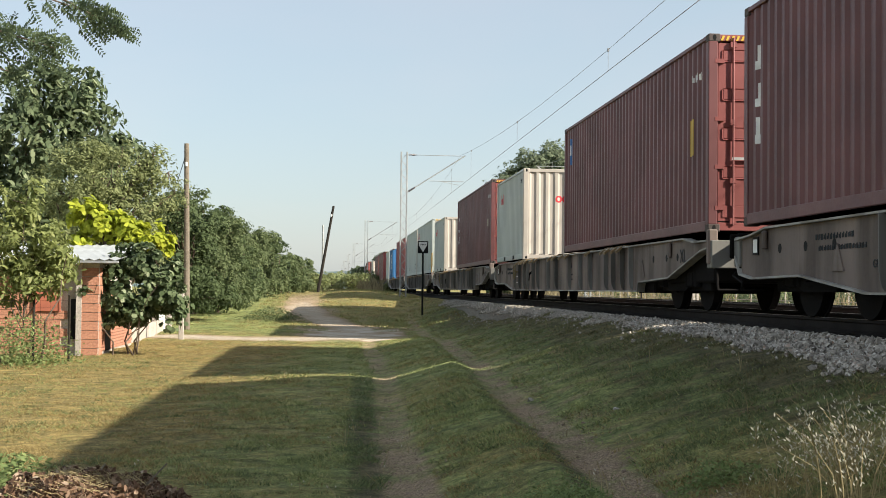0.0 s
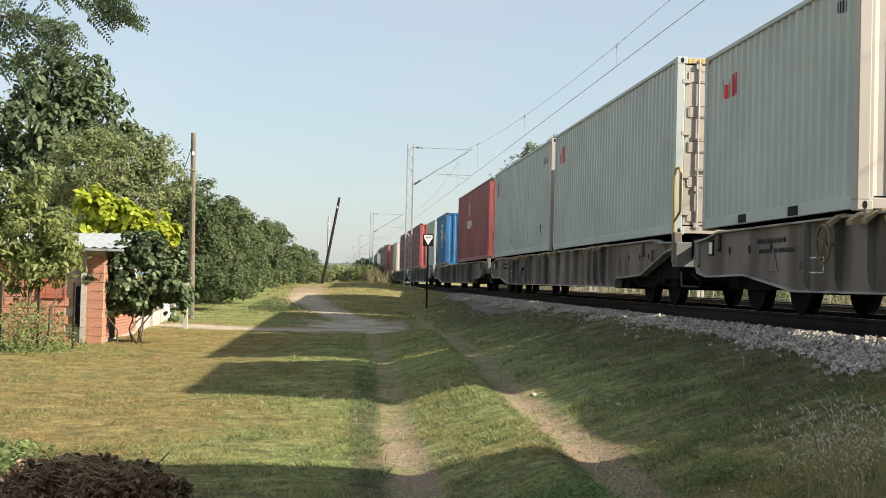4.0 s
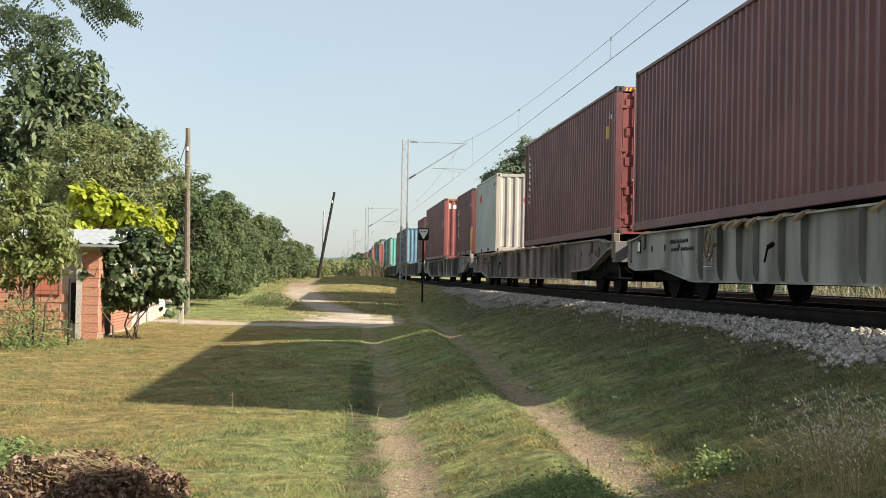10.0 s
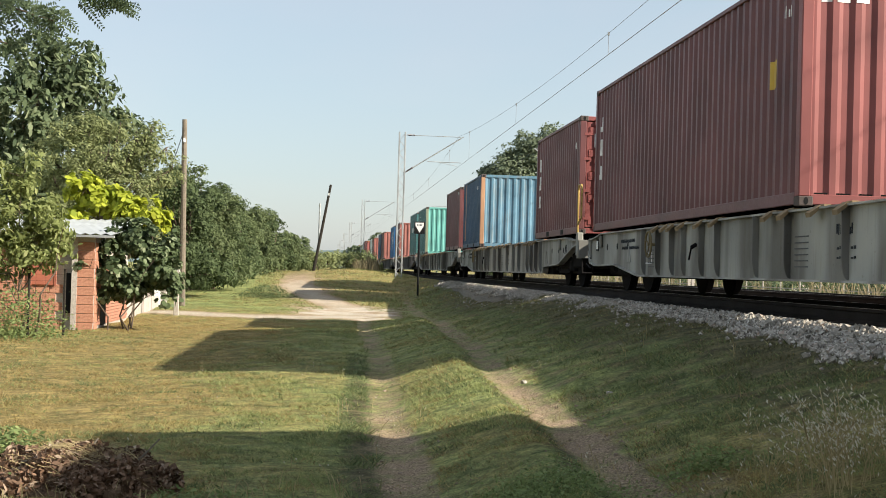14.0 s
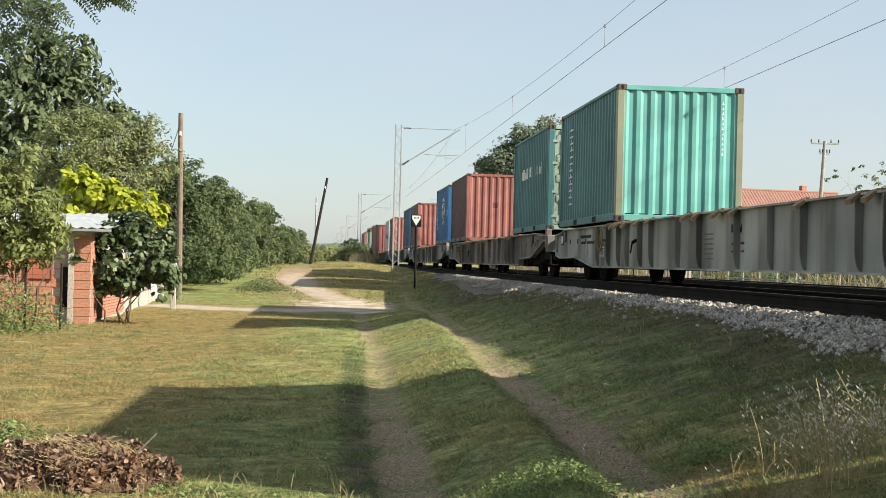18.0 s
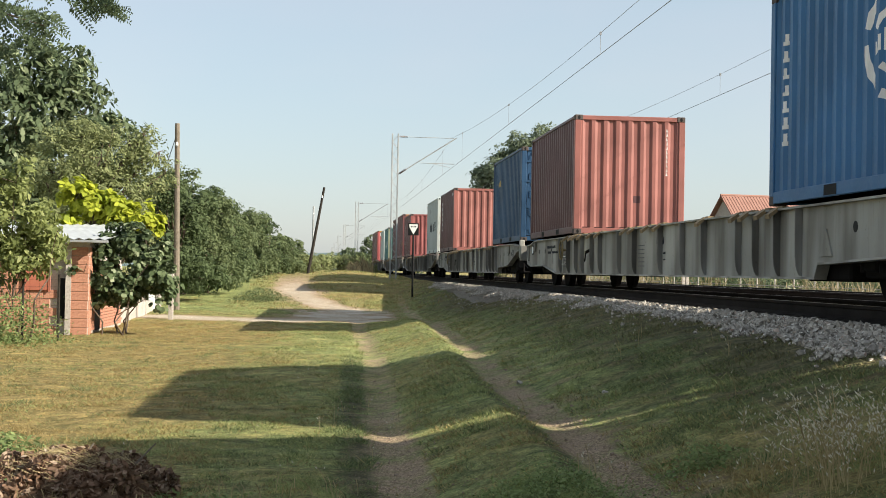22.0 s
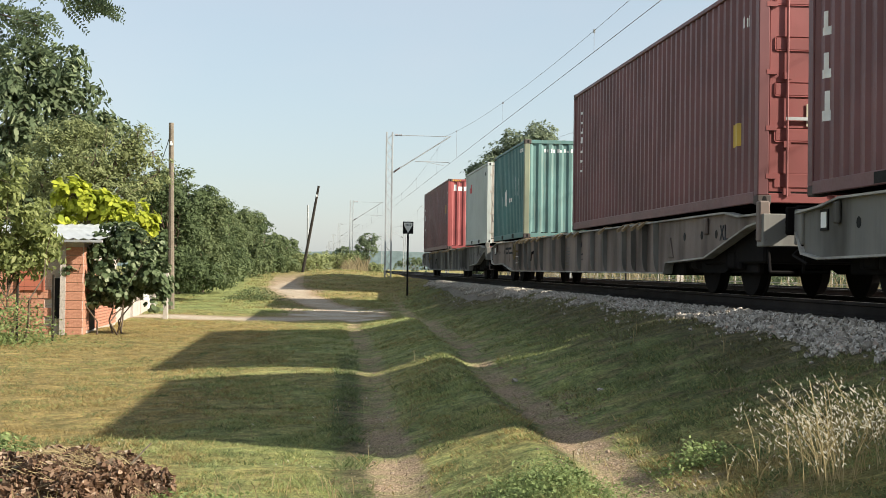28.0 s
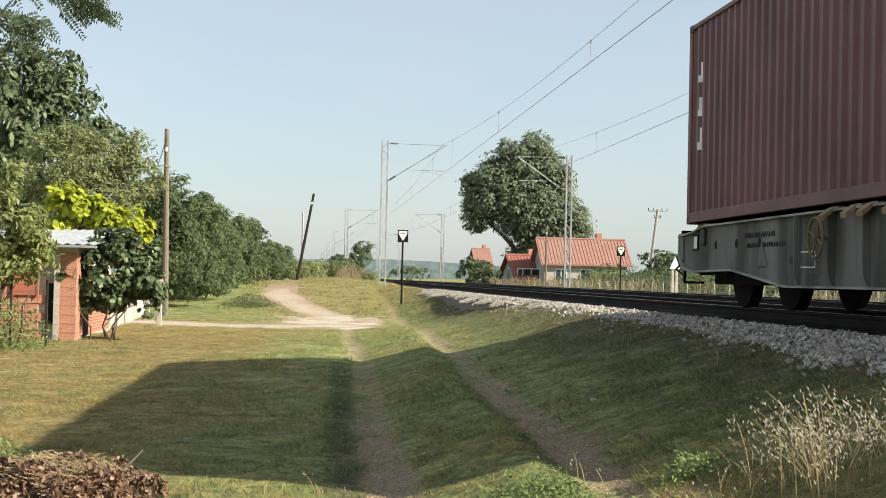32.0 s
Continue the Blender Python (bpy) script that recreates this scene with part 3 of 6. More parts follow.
def build_track(x0, near):
    """Ballast bed, sleepers and two rails; the near one has loose stones."""
    bm = bmesh.new()
    pts = [(-2.0, -0.5), (-1.85, -0.1), (-1.5, 0.0), (1.75, 0.0), (2.5, -0.3), (2.65, -0.75)]
    prism(bm, [(x0 + a, BED_Z + b) for a, b in pts], "y", -60, 900)
    tagged(part("track_bed", bm, BED), "grey crushed-stone ballast bed", "track bed", kind="structure")
    # dark sheet on the bed that paints in the shade under a train
    part("bed_crown", boxed(x0 - 1.32, -60, BED_Z - 0.05, x0 + 1.32, 900, BED_Z + 0.006), BED_SHADE)["kind"] = "structure"
    rails = thing("railway_track" if near else "railway_track_far", pose(x0, 0, RAIL_Z), "rusty steel rails with worn tops on dark timber sleepers", "railway track", kind="structure")
    prof = [(-0.07, -0.172), (0.07, -0.172), (0.07, -0.16), (0.012, -0.13), (0.012, -0.045), (0.036, -0.032), (0.036, -0.006), (0.028, 0), (-0.028, 0), (-0.036, -0.006), (-0.036, -0.032), (-0.012, -0.045), (-0.012, -0.13), (-0.07, -0.16)]
    for s in (-0.755, 0.755):
        bm = bmesh.new()
        prism(bm, [(s + a, b) for a, b in prof], "y", -60, 900)
        r = part("rail", bm, RAIL, rails)
        bm = boxed(s - 0.024, -60, 0.0005, s + 0.024, 900, 0.003)
        part("running_surface", bm, RAIL_TOP, r, "polished running surface")
    sl = bmesh.new()
    box(sl, -1.25, -0.13, -0.34, 1.25, 0.13, -0.165, 0.03)
    first = part("sleeper", sl, TIMBER_DARK, rails)
    first.location = (0, 6, 0)
    for k in range(1, 150):
        o = first.copy()
        scene.collection.objects.link(o)
        o.location = (0, 6 + 0.6 * k, 0)
    rest = bmesh.new()
    for k in range(250):
        y = 6 + 0.6 * (150 + k)
        box(rest, -1.25, y - 0.13, -0.34, 1.25, y + 0.13, -0.165)
    part("sleepers_beyond", rest, TIMBER_DARK, rails)["kind"] = "stuff"


build_track(TRACK_X, True)
build_track(TRACK2_X, False)


def build_stones():
    rng = np.random.default_rng(5)
    bm = bmesh.new()
    bmesh.ops.create_icosphere(bm, subdivisions=1, radius=1)
    bm.verts.ensure_lookup_table()
    base = np.array([v.co[:] for v in bm.verts])
    tris = np.array([[v.index for v in f.verts] for f in bm.faces])
    bm.free()
    out, n = [], 0

    def stone(x, y, z, s):
        sh = base * rng.uniform(0.55, 1.25, 3) * s * (1 + 0.22 * rng.normal(size=(12, 1)))
        q = Euler(rng.uniform(0, 6.28, 3)).to_matrix()
        return (sh @ np.array(q).T + (x, y, z))[tris].reshape(-1, 3)

    for _ in range(15000):
        y = 7.5 + 50 * rng.random() ** 1.7
        a = rng.random()
        x = TRACK_X - 1.28 - 0.72 * a * (1 + 0.6 * math.exp(-(y - 8) / 7) + 0.35 * float(wob(1.0, y, 1.1, 2)) + 0.1 * rng.normal())
        if a > 0.4 and float(wob(x, y, 2.1, 5)) + 0.4 * float(wob(x, y, 6.3, 1)) + 0.25 * rng.normal() > 0.75 - 0.6 * a:
            continue
        z = BED_Z + (0.0 if x > TRACK_X - 1.5 else -0.1 * (TRACK_X - 1.5 - x) / 0.35)
        if x < TRACK_X - 1.7:
            z = max(z, float(height(x, y)))
        out.append(stone(x, y, float(z) + 0.01, rng.uniform(0.018, 0.042)))
        n += 20
    for _ in range(420):      # strays on the grass bank
        y = 8 + 40 * rng.random() ** 1.5
        x = TRACK_X - 1.85 - abs(rng.normal()) * 0.35
        out.append(stone(x, y, float(height(x, y)) + 0.01, rng.uniform(0.015, 0.032)))
        n += 20
    pebbles, m = [], 0           # grit and pebbles lying in the ruts
    for _ in range(2400):
        y = 8 + 32 * rng.random() ** 1.6
        f = rut_left if rng.random() < 0.45 else rut_right
        x = float(f(y)) + rng.normal() * 0.17 + (0.12 if f is rut_right else 0)
        pebbles.append(stone(x, y, float(height(x, y)) + 0.002, rng.uniform(0.004, 0.011) * (1 + 1.0 * (rng.random() < 0.06))))
        m += 20
    tagged(new("rut_pebbles", mesh_of("rut_pebbles", np.concatenate(pebbles), 3, m, PEBBLE)), "small tan pebbles lying in the wheel ruts", "pebbles", kind="stuff")
    kinds = [mesh_of("ballast_stone", stone(0, 0, 0, s), 3, 20, BALLAST) for s in np.linspace(0.026, 0.048, 12)]
    bed = bpy.data.objects["track_bed"]
    for i in range(290):            # the nearest ones, lying on top, each by itself
        y = 11.0 + 6.5 * rng.random() ** 1.3
        x = TRACK_X - 1.42 - (0.55 + 0.5 * math.exp(-(y - 8) / 7)) * rng.random()
        z = BED_Z + (0.0 if x > TRACK_X - 1.5 else -0.1 * (TRACK_X - 1.5 - x) / 0.35)
        if x < TRACK_X - 1.7:
            z = max(z, float(height(x, y)))
        o = new("ballast_stone", kinds[i % 12])
        o.parent = bed
        o.matrix_basis = pose(x, y, float(z) + 0.03, *rng.uniform(0, 360, 3))
    tagged(new("ballast_stones", mesh_of("ballast_stones", np.concatenate(out), 3, n, BALLAST)), "loose pale grey ballast stones along the track", "ballast", kind="stuff")
    for k, (x, y, s) in enumerate(((2.26, 15.13, 0.045), (2.75, 12.9, 0.03))):
        v = stone(0, 0, 0, s)
        tagged(part("stone", mesh_of("stone", v, 3, 20, BALLAST), None), "grey field stone lying on the grass", "stone").location = (x, y, float(height(x, y)) + s * 0.2)


build_stones()


def build_grass():
    """Short grass over the lane and its banks, thin in the ruts."""
    rng = np.random.default_rng(8)
    n = 1500000
    y = 6.0 + 48 * rng.random(n) ** 1.9
    half = 0.36 * y + 1.2
    x = 0.07 * y + rng.uniform(-1, 1, n) * half
    keep = (x > -8.5) & (x < 4.95)
    for f in (rut_left, rut_right):
        keep &= ~((np.abs(x - f(y)) < 0.2) & (rng.random(n) < 0.93))
    keep &= ~((np.abs(y - 41.5) < 3.2) & (x < 2.4) & (x > -0.8) | (np.abs(y - 40.6) < 1.4) & (x < 2))
    keep &= ~((np.abs(x - (1.0 - 2.3 * smooth(40, 64, y))) < 0.7) & (y > 40))
    clump = 2.0 * (tufts(x, y, 2.2, 1) + tufts(x, y, 7.0, 2) - 1.0)
    keep &= rng.random(n) < 0.34 + 0.55 * clump
    x, y = x[keep], y[keep]
    n = len(x)
    z = height(x, y)
    h = rng.uniform(0.008, 0.027, n) * (1 + 1.4 * (rng.random(n) < 0.05)) * (1 - 0.25 * smooth(13, 9, y) + 0.6 * (np.abs(x - rut_left(y) + 0.34) < 0.2)) * (1 + 0.5 * np.clip(clump[keep], 0, 1))
    a = rng.uniform(0, 6.28, n)
    w = rng.uniform(0.0025, 0.0055, n) * (1 + y / 20)
    lean = rng.normal(scale=1.3, size=(n, 2)) * h[:, None]
    p0 = np.stack([x - np.cos(a) * w, y - np.sin(a) * w, z - 0.01], 1)
    p1 = np.stack([x + np.cos(a) * w, y + np.sin(a) * w, z - 0.01], 1)
    p2 = np.stack([x + lean[:, 0], y + lean[:, 1], z + h], 1)
    tri = np.stack([p0, p1, p2], 1)
    dryness = 0.14 + 0.68 * smooth(0.0, -2.6, x - 0.03 * (y - 14)) * smooth(46, 36, y) + 0.25 * wob(x, y, 0.9, 3) + 0.3 * smooth(44, 50, y) + 0.15 * smooth(2.1, 2.5, x) * smooth(12, 8.5, y)
    rank = rng.random(n) < smooth(2.0, 3.4, x - 0.015 * y) * 0.85 * (0.25 + 0.75 * smooth(7.5, 11.5, y))
    rank |= (np.abs(x - rut_left(y) + 0.32) < 0.17) & (y < 22) & (rng.random(n) < 0.9)
    rank |= (tufts(x, y, 5.0, 3) > 0.7) & (rng.random(n) < 0.75) & (y < 30)
    worn = np.maximum(np.exp(-((x - rut_left(y) - 0.1) / 0.42) ** 4), np.exp(-((x - rut_right(y) - 0.15) / 0.5) ** 4))
    dryness = dryness + 0.9 * (tufts(x, y, 3.2, 4) - 0.5) + 0.45 * worn * smooth(20, 10, y)
    dry = (rng.random(n) < dryness) & ~rank
    brown = rank & (rng.random(n) < 0.85 * smooth(3.3, 4.3, x + 0.25 * wob(x, y, 1.1, 6)) * smooth(8, 12, y))
    rank &= ~brown
    tb = tri[brown]
    tagged(new("withered_grass", mesh_of("withered_grass", tb.reshape(-1, 3), 3, len(tb), BLADE_BROWN)), "dark withered grass under the ballast", "grass", kind="stuff")
    for name, pick, m, label in (("green_grass", ~dry & ~rank & ~brown, BLADE, "short green grass blades on the lane"), ("dry_grass", dry & ~brown, BLADE_DRY, "short straw-coloured dry grass blades"), ("bank_grass", rank, BLADE_RANK, "dark rank grass on the railway bank")):
        t_ = tri[pick]
        tagged(new(name, mesh_of(name, t_.reshape(-1, 3), 3, len(t_), m)), label, "grass", kind="stuff")


def build_far_grass():
    """Rough tufts on the rise beyond the crossing."""
    rng = np.random.default_rng(18)
    n = 34000
    y = 46 + 46 * rng.random(n)
    x = rng.uniform(-3.2, 4.6, n)
    keep = (np.abs(x - (1.0 - 2.3 * smooth(40, 64, y))) > 0.8) & (rng.random(n) < 0.5 + 0.5 * wob(x, y, 1.7, 2) + 0.3 * wob(x, y, 4.5, 1))
    keep &= ~((np.abs(y - 43) < 4.0) & (x > -0.6) & (x < 2.4))
    x, y = x[keep], y[keep]
    n = len(x)
    z = height(x, y)
    h = rng.uniform(0.02, 0.07, n) * (1 + 0.8 * np.clip(wob(x, y, 1.7, 2), 0, 1))
    a = rng.uniform(0, 6.28, n)
    w = rng.uniform(0.01, 0.025, n)
    lean = rng.normal(scale=0.6, size=(n, 2)) * h[:, None]
    tri = np.stack([np.stack([x - np.cos(a) * w, y - np.sin(a) * w, z - 0.01], 1), np.stack([x + np.cos(a) * w, y + np.sin(a) * w, z - 0.01], 1), np.stack([x + lean[:, 0], y + lean[:, 1], z + h], 1)], 1)
    dry = rng.random(n) < 0.45
    for name, pick, m, label in (("far_dry_grass", dry, BLADE_DRY, "straw-coloured rough grass on the rise"), ("far_green_grass", ~dry, BLADE, "green rough grass on the rise")):
        t_ = tri[pick]
        tagged(new(name, mesh_of(name, t_.reshape(-1, 3), 3, len(t_), m)), label, "grass", kind="stuff")


build_grass()
build_far_grass()


# ---------------------------------------------------------------- the train
PITCH, FIRST, INSET = 26.7, 18.51, 0.853      # wagon length over buffers, first coupling at 0 s, container from the coupling
BASE_Z = 2.417                                # underside of the containers
LONG = {20: 6.058, 40: 12.192}
TALL = {20: 2.591, 40: 2.896}
WIDE = 2.438
MOVING = []                                   # things that roll with the train: object, x, y at 0 s, z


def run(t):
    u = t / 32
    return 410.335 * u - 15.301 * u * u + 4.002 * u ** 3 - 0.3 * max(0.0, t - 31) ** 2


def corrugated(length, z0, z1, depth, pitch, axis, at, flip, start=0.0):
    """A pressed steel wall: flat crests, slanted flanks, flat troughs."""
    bm = bmesh.new()
    n = max(2, round(length / pitch))
    p = length / n
    outline = [(0, 0)]
    for i in range(n):
        b = i * p
        outline += [(b + p * 0.14, 0), (b + p * 0.36, -depth), (b + p * 0.64, -depth), (b + p * 0.86, 0)]
    outline.append((length, 0))
    rows = []
    for z in (z0, z1):
        r = []
        for s, d in outline:
            off = at + d * flip
            r.append(bm.verts.new((off, start + s, z) if axis == "x" else (start + s, off, z)))
        rows.append(r)
    for i in range(len(outline) - 1):
        f = (rows[0][i], rows[0][i + 1], rows[1][i + 1], rows[1][i])
        bm.faces.new(f if (axis == "x") == (flip > 0) else f[::-1])
    return bm


def casting(x, y, z):
    bm = bmesh.new()
    box(bm, x - 0.089, y - 0.089, z - 0.059, x + 0.089, y + 0.089, z + 0.059, 0.012)
    return bm


def letters(body, size, mat, parent, at, turn, squeeze=1.0, name="lettering"):
    c = bpy.data.curves.new(name, "FONT")
    c.body, c.size, c.align_x, c.align_y, c.extrude = body, size, "CENTER", "CENTER", 0.002
    tmp = bpy.data.objects.new("tmp", c)
    me = bpy.data.meshes.new_from_object(tmp)
    bpy.data.objects.remove(tmp)
    me.materials.clear()
    me.materials.append(mat)
    ob = new(name, me)
    ob.parent = parent
    ob.matrix_basis = Matrix.Translation(at) @ Euler([radians(a) for a in turn]).to_matrix().to_4x4() @ Matrix.Diagonal((squeeze, 1, 1, 1))
    return ob


def container(size, paintwork, label, door=None, front=None, post=None, seed=0, marks=()):
    """A steel freight container, its foot at the middle of the underside's front edge; +y is its length.
    door: the paint of a door end at the front, else a corrugated end."""
    rng = random.Random(seed)
    L, H, W = LONG[size], TALL[size], WIDE / 2
    front = front or paintwork
    post = post or front
    t = thing("freight_container", pose(0, 0, 0), label, "container", "containers on the train")
    k = 0.022
    pit = 0.278
    pale = paintwork in (C["white"], C["cream"])
    for s in (-1, 1):
        part("side_wall", corrugated(L - 0.24, 0.16, H - 0.06, 0.036, pit, "x", s * (W - k), s, 0.12), paintwork, t)
        part("top_rail", boxed(s * W - (0.06 if s > 0 else 0), 0.15, H - 0.075, s * W + (0.06 if s < 0 else 0), L - 0.15, H - 0.012, 0.008), paintwork, t)
        part("bottom_rail", boxed(s * W - (0.05 if s > 0 else 0), 0.15, 0.02, s * W + (0.05 if s < 0 else 0), L - 0.15, 0.165, 0.008), paintwork, t)
        for y, m in ((0.075, post), (L - 0.075, paintwork)):
            part("corner_post", boxed(s * W - (0.14 if s > 0 else 0), y - 0.075, 0.11, s * W + (0.14 if s < 0 else 0), y + 0.075, H - 0.11, 0.012), m, t)
            for z in (0.059, H - 0.059):
                c = part("corner_casting", casting(s * (W - 0.089), 0.089 if y < 1 else L - 0.089, z), post if pale else CASTING, t)
                bm = bmesh.new()
                yy = -0.001 if y < 1 else L + 0.001
                prism(bm, [(s * (W - 0.089) + 0.028 * math.cos(a), z + 0.045 * math.sin(a)) for a in [i * math.pi / 5 for i in range(10)]], "y", yy - 0.001, yy + 0.001)
                # flat black disc, the dark of the hole put in as colour
                part("casting_hole", bm, BLACK, c)
        # forklift pockets in the bottom rail
        if size == 20:
            for y in (L / 2 - 1.02, L / 2 + 1.02):
                # flat black plate with the pocket's inner dark as its colour
                part("fork_pocket", boxed(s * W - 0.004, y - 0.18, 0.035, s * W + 0.004, y + 0.18, 0.15), BLACK, t)
    bm = boxed(-W + 0.03, 0.03, H - 0.06, W - 0.03, L - 0.03, H - 0.045)
    part("roof", bm, paintwork, t)
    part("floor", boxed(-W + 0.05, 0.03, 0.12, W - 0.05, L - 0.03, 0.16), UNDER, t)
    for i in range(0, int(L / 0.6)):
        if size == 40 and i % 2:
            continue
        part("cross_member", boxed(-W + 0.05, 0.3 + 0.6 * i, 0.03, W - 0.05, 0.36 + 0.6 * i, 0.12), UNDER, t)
    part("rear_wall", corrugated(WIDE - 0.28, 0.14, H - 0.1, 0.045, 0.25, "y", L - 0.02, 1, -W + 0.14), paintwork, t)
    part("rear_sill", boxed(-W + 0.14, L - 0.1, 0.02, W - 0.14, L - 0.01, 0.14, 0.008), paintwork, t)
    part("rear_header", boxed(-W + 0.14, L - 0.1, H - 0.11, W - 0.14, L - 0.01, H - 0.012, 0.008), paintwork, t)
    part("front_sill", boxed(-W + 0.14, 0.01, 0.02, W - 0.14, 0.1, 0.14, 0.008), front if not door else door, t)
    part("front_header", boxed(-W + 0.14, 0.01, H - 0.11, W - 0.14, 0.1, H - 0.012, 0.008), front if not door else door, t)
    if size == 40:
        for s in (-1, 1):          # black and yellow warning stripes on tall containers
            bm = bmesh.new()
            for i in range(5):
                x = s * (W - 0.18) - s * i * 0.075
                prism(bm, [(x, H - 0.1), (x - s * 0.035, H - 0.1), (x - s * 0.065, H - 0.03), (x - s * 0.03, H - 0.03)], "y", 0.004, 0.008)
            part("warning_stripe", bm, STICKER, t, "yellow warning stripes of a tall container")["kind"] = "stuff"
    if door is None:
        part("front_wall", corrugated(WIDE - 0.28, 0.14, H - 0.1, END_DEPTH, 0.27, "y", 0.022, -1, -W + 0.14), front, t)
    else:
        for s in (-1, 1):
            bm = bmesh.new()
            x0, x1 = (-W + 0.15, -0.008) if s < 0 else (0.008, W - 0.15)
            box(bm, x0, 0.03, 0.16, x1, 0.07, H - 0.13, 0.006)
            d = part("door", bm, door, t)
            n = 5
            for i in range(n):
                z = 0.3 + (H - 0.62) * i / (n - 1)
                part("door_panel", boxed(x0 + 0.06, 0.018, z - 0.09, x1 - 0.06, 0.032, z + 0.09, 0.02 if i else 0.01), door, d)
            for x in (x0 + 0.22, x1 - 0.22):
                part("lock_rod", rodded(((x, -0.005, 0.1), (x, -0.005, H - 0.06), 0.018)), door, d)
                bm = boxed(x - 0.02, -0.02, 1.05, x + 0.34 * (1 if x < (x0 + x1) / 2 else -0.2), -0.005, 1.09)
                part("handle", bm, STEEL, d)
                for z in (0.16, 0.75, 1.6, H - 0.16):
                    part("rod_bracket", boxed(x - 0.045, -0.018, z - 0.04, x + 0.045, 0.03, z + 0.04), door, d)
            for z in (0.35, 0.95, 1.65, H - 0.4):
                part("hinge", boxed(s * (W - 0.17) - 0.07, -0.005, z - 0.03, s * (W - 0.17) + 0.07, 0.03, z + 0.03), door, d)
        part("data_plate", boxed(-W + 0.62, 0.012, 0.98, -W + 0.86, 0.017, 1.26), PLATE, t, "pale data plate")
    fold_s, fold_e = folds(L - 0.24, pit, 0.036, 0.12), folds(WIDE - 0.28, 0.27, END_DEPTH, -W + 0.14)

    def on_side(a, z, lift):
        return (-(W - k) + depth_at(fold_s, a) - lift, a, z)

    def on_end(a, z, lift):
        return (a, (0.016 if door else 0.022 + depth_at(fold_e, a)) - lift, z)

    for at, (kind, *v) in enumerate(marks):
        side, lift = not kind.startswith(("end", "rings", "text", "patch")), 0.002 + 0.0008 * at
        polys, m, name, text = [], v[-1], "lettering", "painted marks in plain bars"
        if kind in ("row", "end_row"):             # upright bars side by side
            polys = bar_shapes(*v[:5], rng)
        elif kind in ("column", "end_column"):     # bars one below the other
            a, z0, z1, n, w = v[:5]
            st = (z1 - z0) / n
            for i in range(n):
                lo, hi = z0 + st * i, z0 + st * (i + rng.uniform(0.55, 0.75))
                b = a + w * rng.uniform(-0.2, 0.2)
                polys += [quad(a - w / 2, lo, a + w / 2, lo + 0.35 * (hi - lo)), quad(b - w * 0.22, lo + 0.35 * (hi - lo), b + w * 0.22, hi)]
        elif kind in ("plate", "end_plate", "patch"):
            polys, name, text = [quad(v[0], v[2], v[1], v[3])], "sticker", "sticker or patch on the wall"
        elif kind == "end_triangle":
            a, z, r = v[:3]
            polys, name, text = [[(a - r, z - r), (a + r, z - r), (a, z + r)]], "sticker", "yellow triangular sticker"
        elif kind == "rings":                      # linked rings: x, z, radius, count
            a, z, r, n = v[:4]
            for i in range(n):
                polys += ring_shapes(a + i * r * 1.95, z, r, r * 0.5)
            name, text = "emblem", "row of plain rings"
        elif kind == "globe":                      # a broken ring round bars: y, z, radius
            a, z, r = v[:3]
            polys = ring_shapes(a, z, r, r * 0.84, 22, 3) + ring_shapes(a, z, r * 0.6, r * 0.48, 16, 4) + bar_shapes(a - r * 0.62, a + r * 0.55, z - r * 0.18, z + r * 0.2, 4, rng)
            name, text = "emblem", "plain ring emblem"
        elif kind == "streaks":                    # scraped and run-down marks
            for _ in range(v[4]):
                a, z, w, h = rng.uniform(v[0], v[1]), rng.uniform(v[2], v[3]), rng.uniform(0.008, 0.03), rng.uniform(0.04, 0.22)
                polys.append([(a, z), (a + w, z + 0.01), (a + w * 0.7, z + h), (a + w * 0.2, z + h * 0.9)])
            name, text = "scratches", "dark scraped streaks"
        elif kind == "text":
            tagged(letters(v[0], v[1], MARK_DARK, t, (v[2], 0.0, v[3]), (90, 0, 0)), "black lettering")
            continue
        bm = bmesh.new()
        for poly in polys:
            lay(bm, poly, fold_s[0] if side else fold_e[0], on_side if side else on_end, lift)
        ob = part(name, bm, m, t, text)
        if len(polys) > 1:
            ob["kind"] = "stuff"
    return t


END_DEPTH = 0.034


def folds(length, pitch, depth, start):
    """Where a pressed wall bends, and how deep it lies there."""
    n = max(2, round(length / pitch))
    p = length / n
    cuts = [(start, 0.0)]
    for i in range(n):
        b = start + i * p
        cuts += [(b + p * 0.14, 0.0), (b + p * 0.36, depth), (b + p * 0.64, depth), (b + p * 0.86, 0.0)]
    cuts.append((start + length, 0.0))
    return [c[0] for c in cuts], [c[1] for c in cuts]


def depth_at(fold, a):
    return float(np.interp(a, fold[0], fold[1]))


def quad(a0, z0, a1, z1):
    return [(a0, z0), (a1, z0), (a1, z1), (a0, z1)]


def bar_shapes(a0, a1, z0, z1, n, rng):
    """Plain upright bars in pairs: writing that is not spelt out."""
    out, step = [], (a1 - a0) / n
    for i in range(n):
        for k in (0, 1):
            a = a0 + (i + k * 0.4) * step
            out.append(quad(a, z0 + 0.12 * rng.random() * (z1 - z0), a + step * 0.26 * rng.uniform(0.8, 1.1), z1 - 0.38 * k * rng.random() * (z1 - z0)))
    return out


def ring_shapes(a, z, r1, r0, n=24, skip=0):
    out = []
    for i in range(n):
        if skip and i % (skip + 3) == 0:
            continue
        u, v = 2 * math.pi * i / n, 2 * math.pi * (i + 1) / n
        out.append([(a + r * math.cos(w), z + r * math.sin(w)) for r, w in ((r0, u), (r1, u), (r1, v), (r0, v))])
    return out


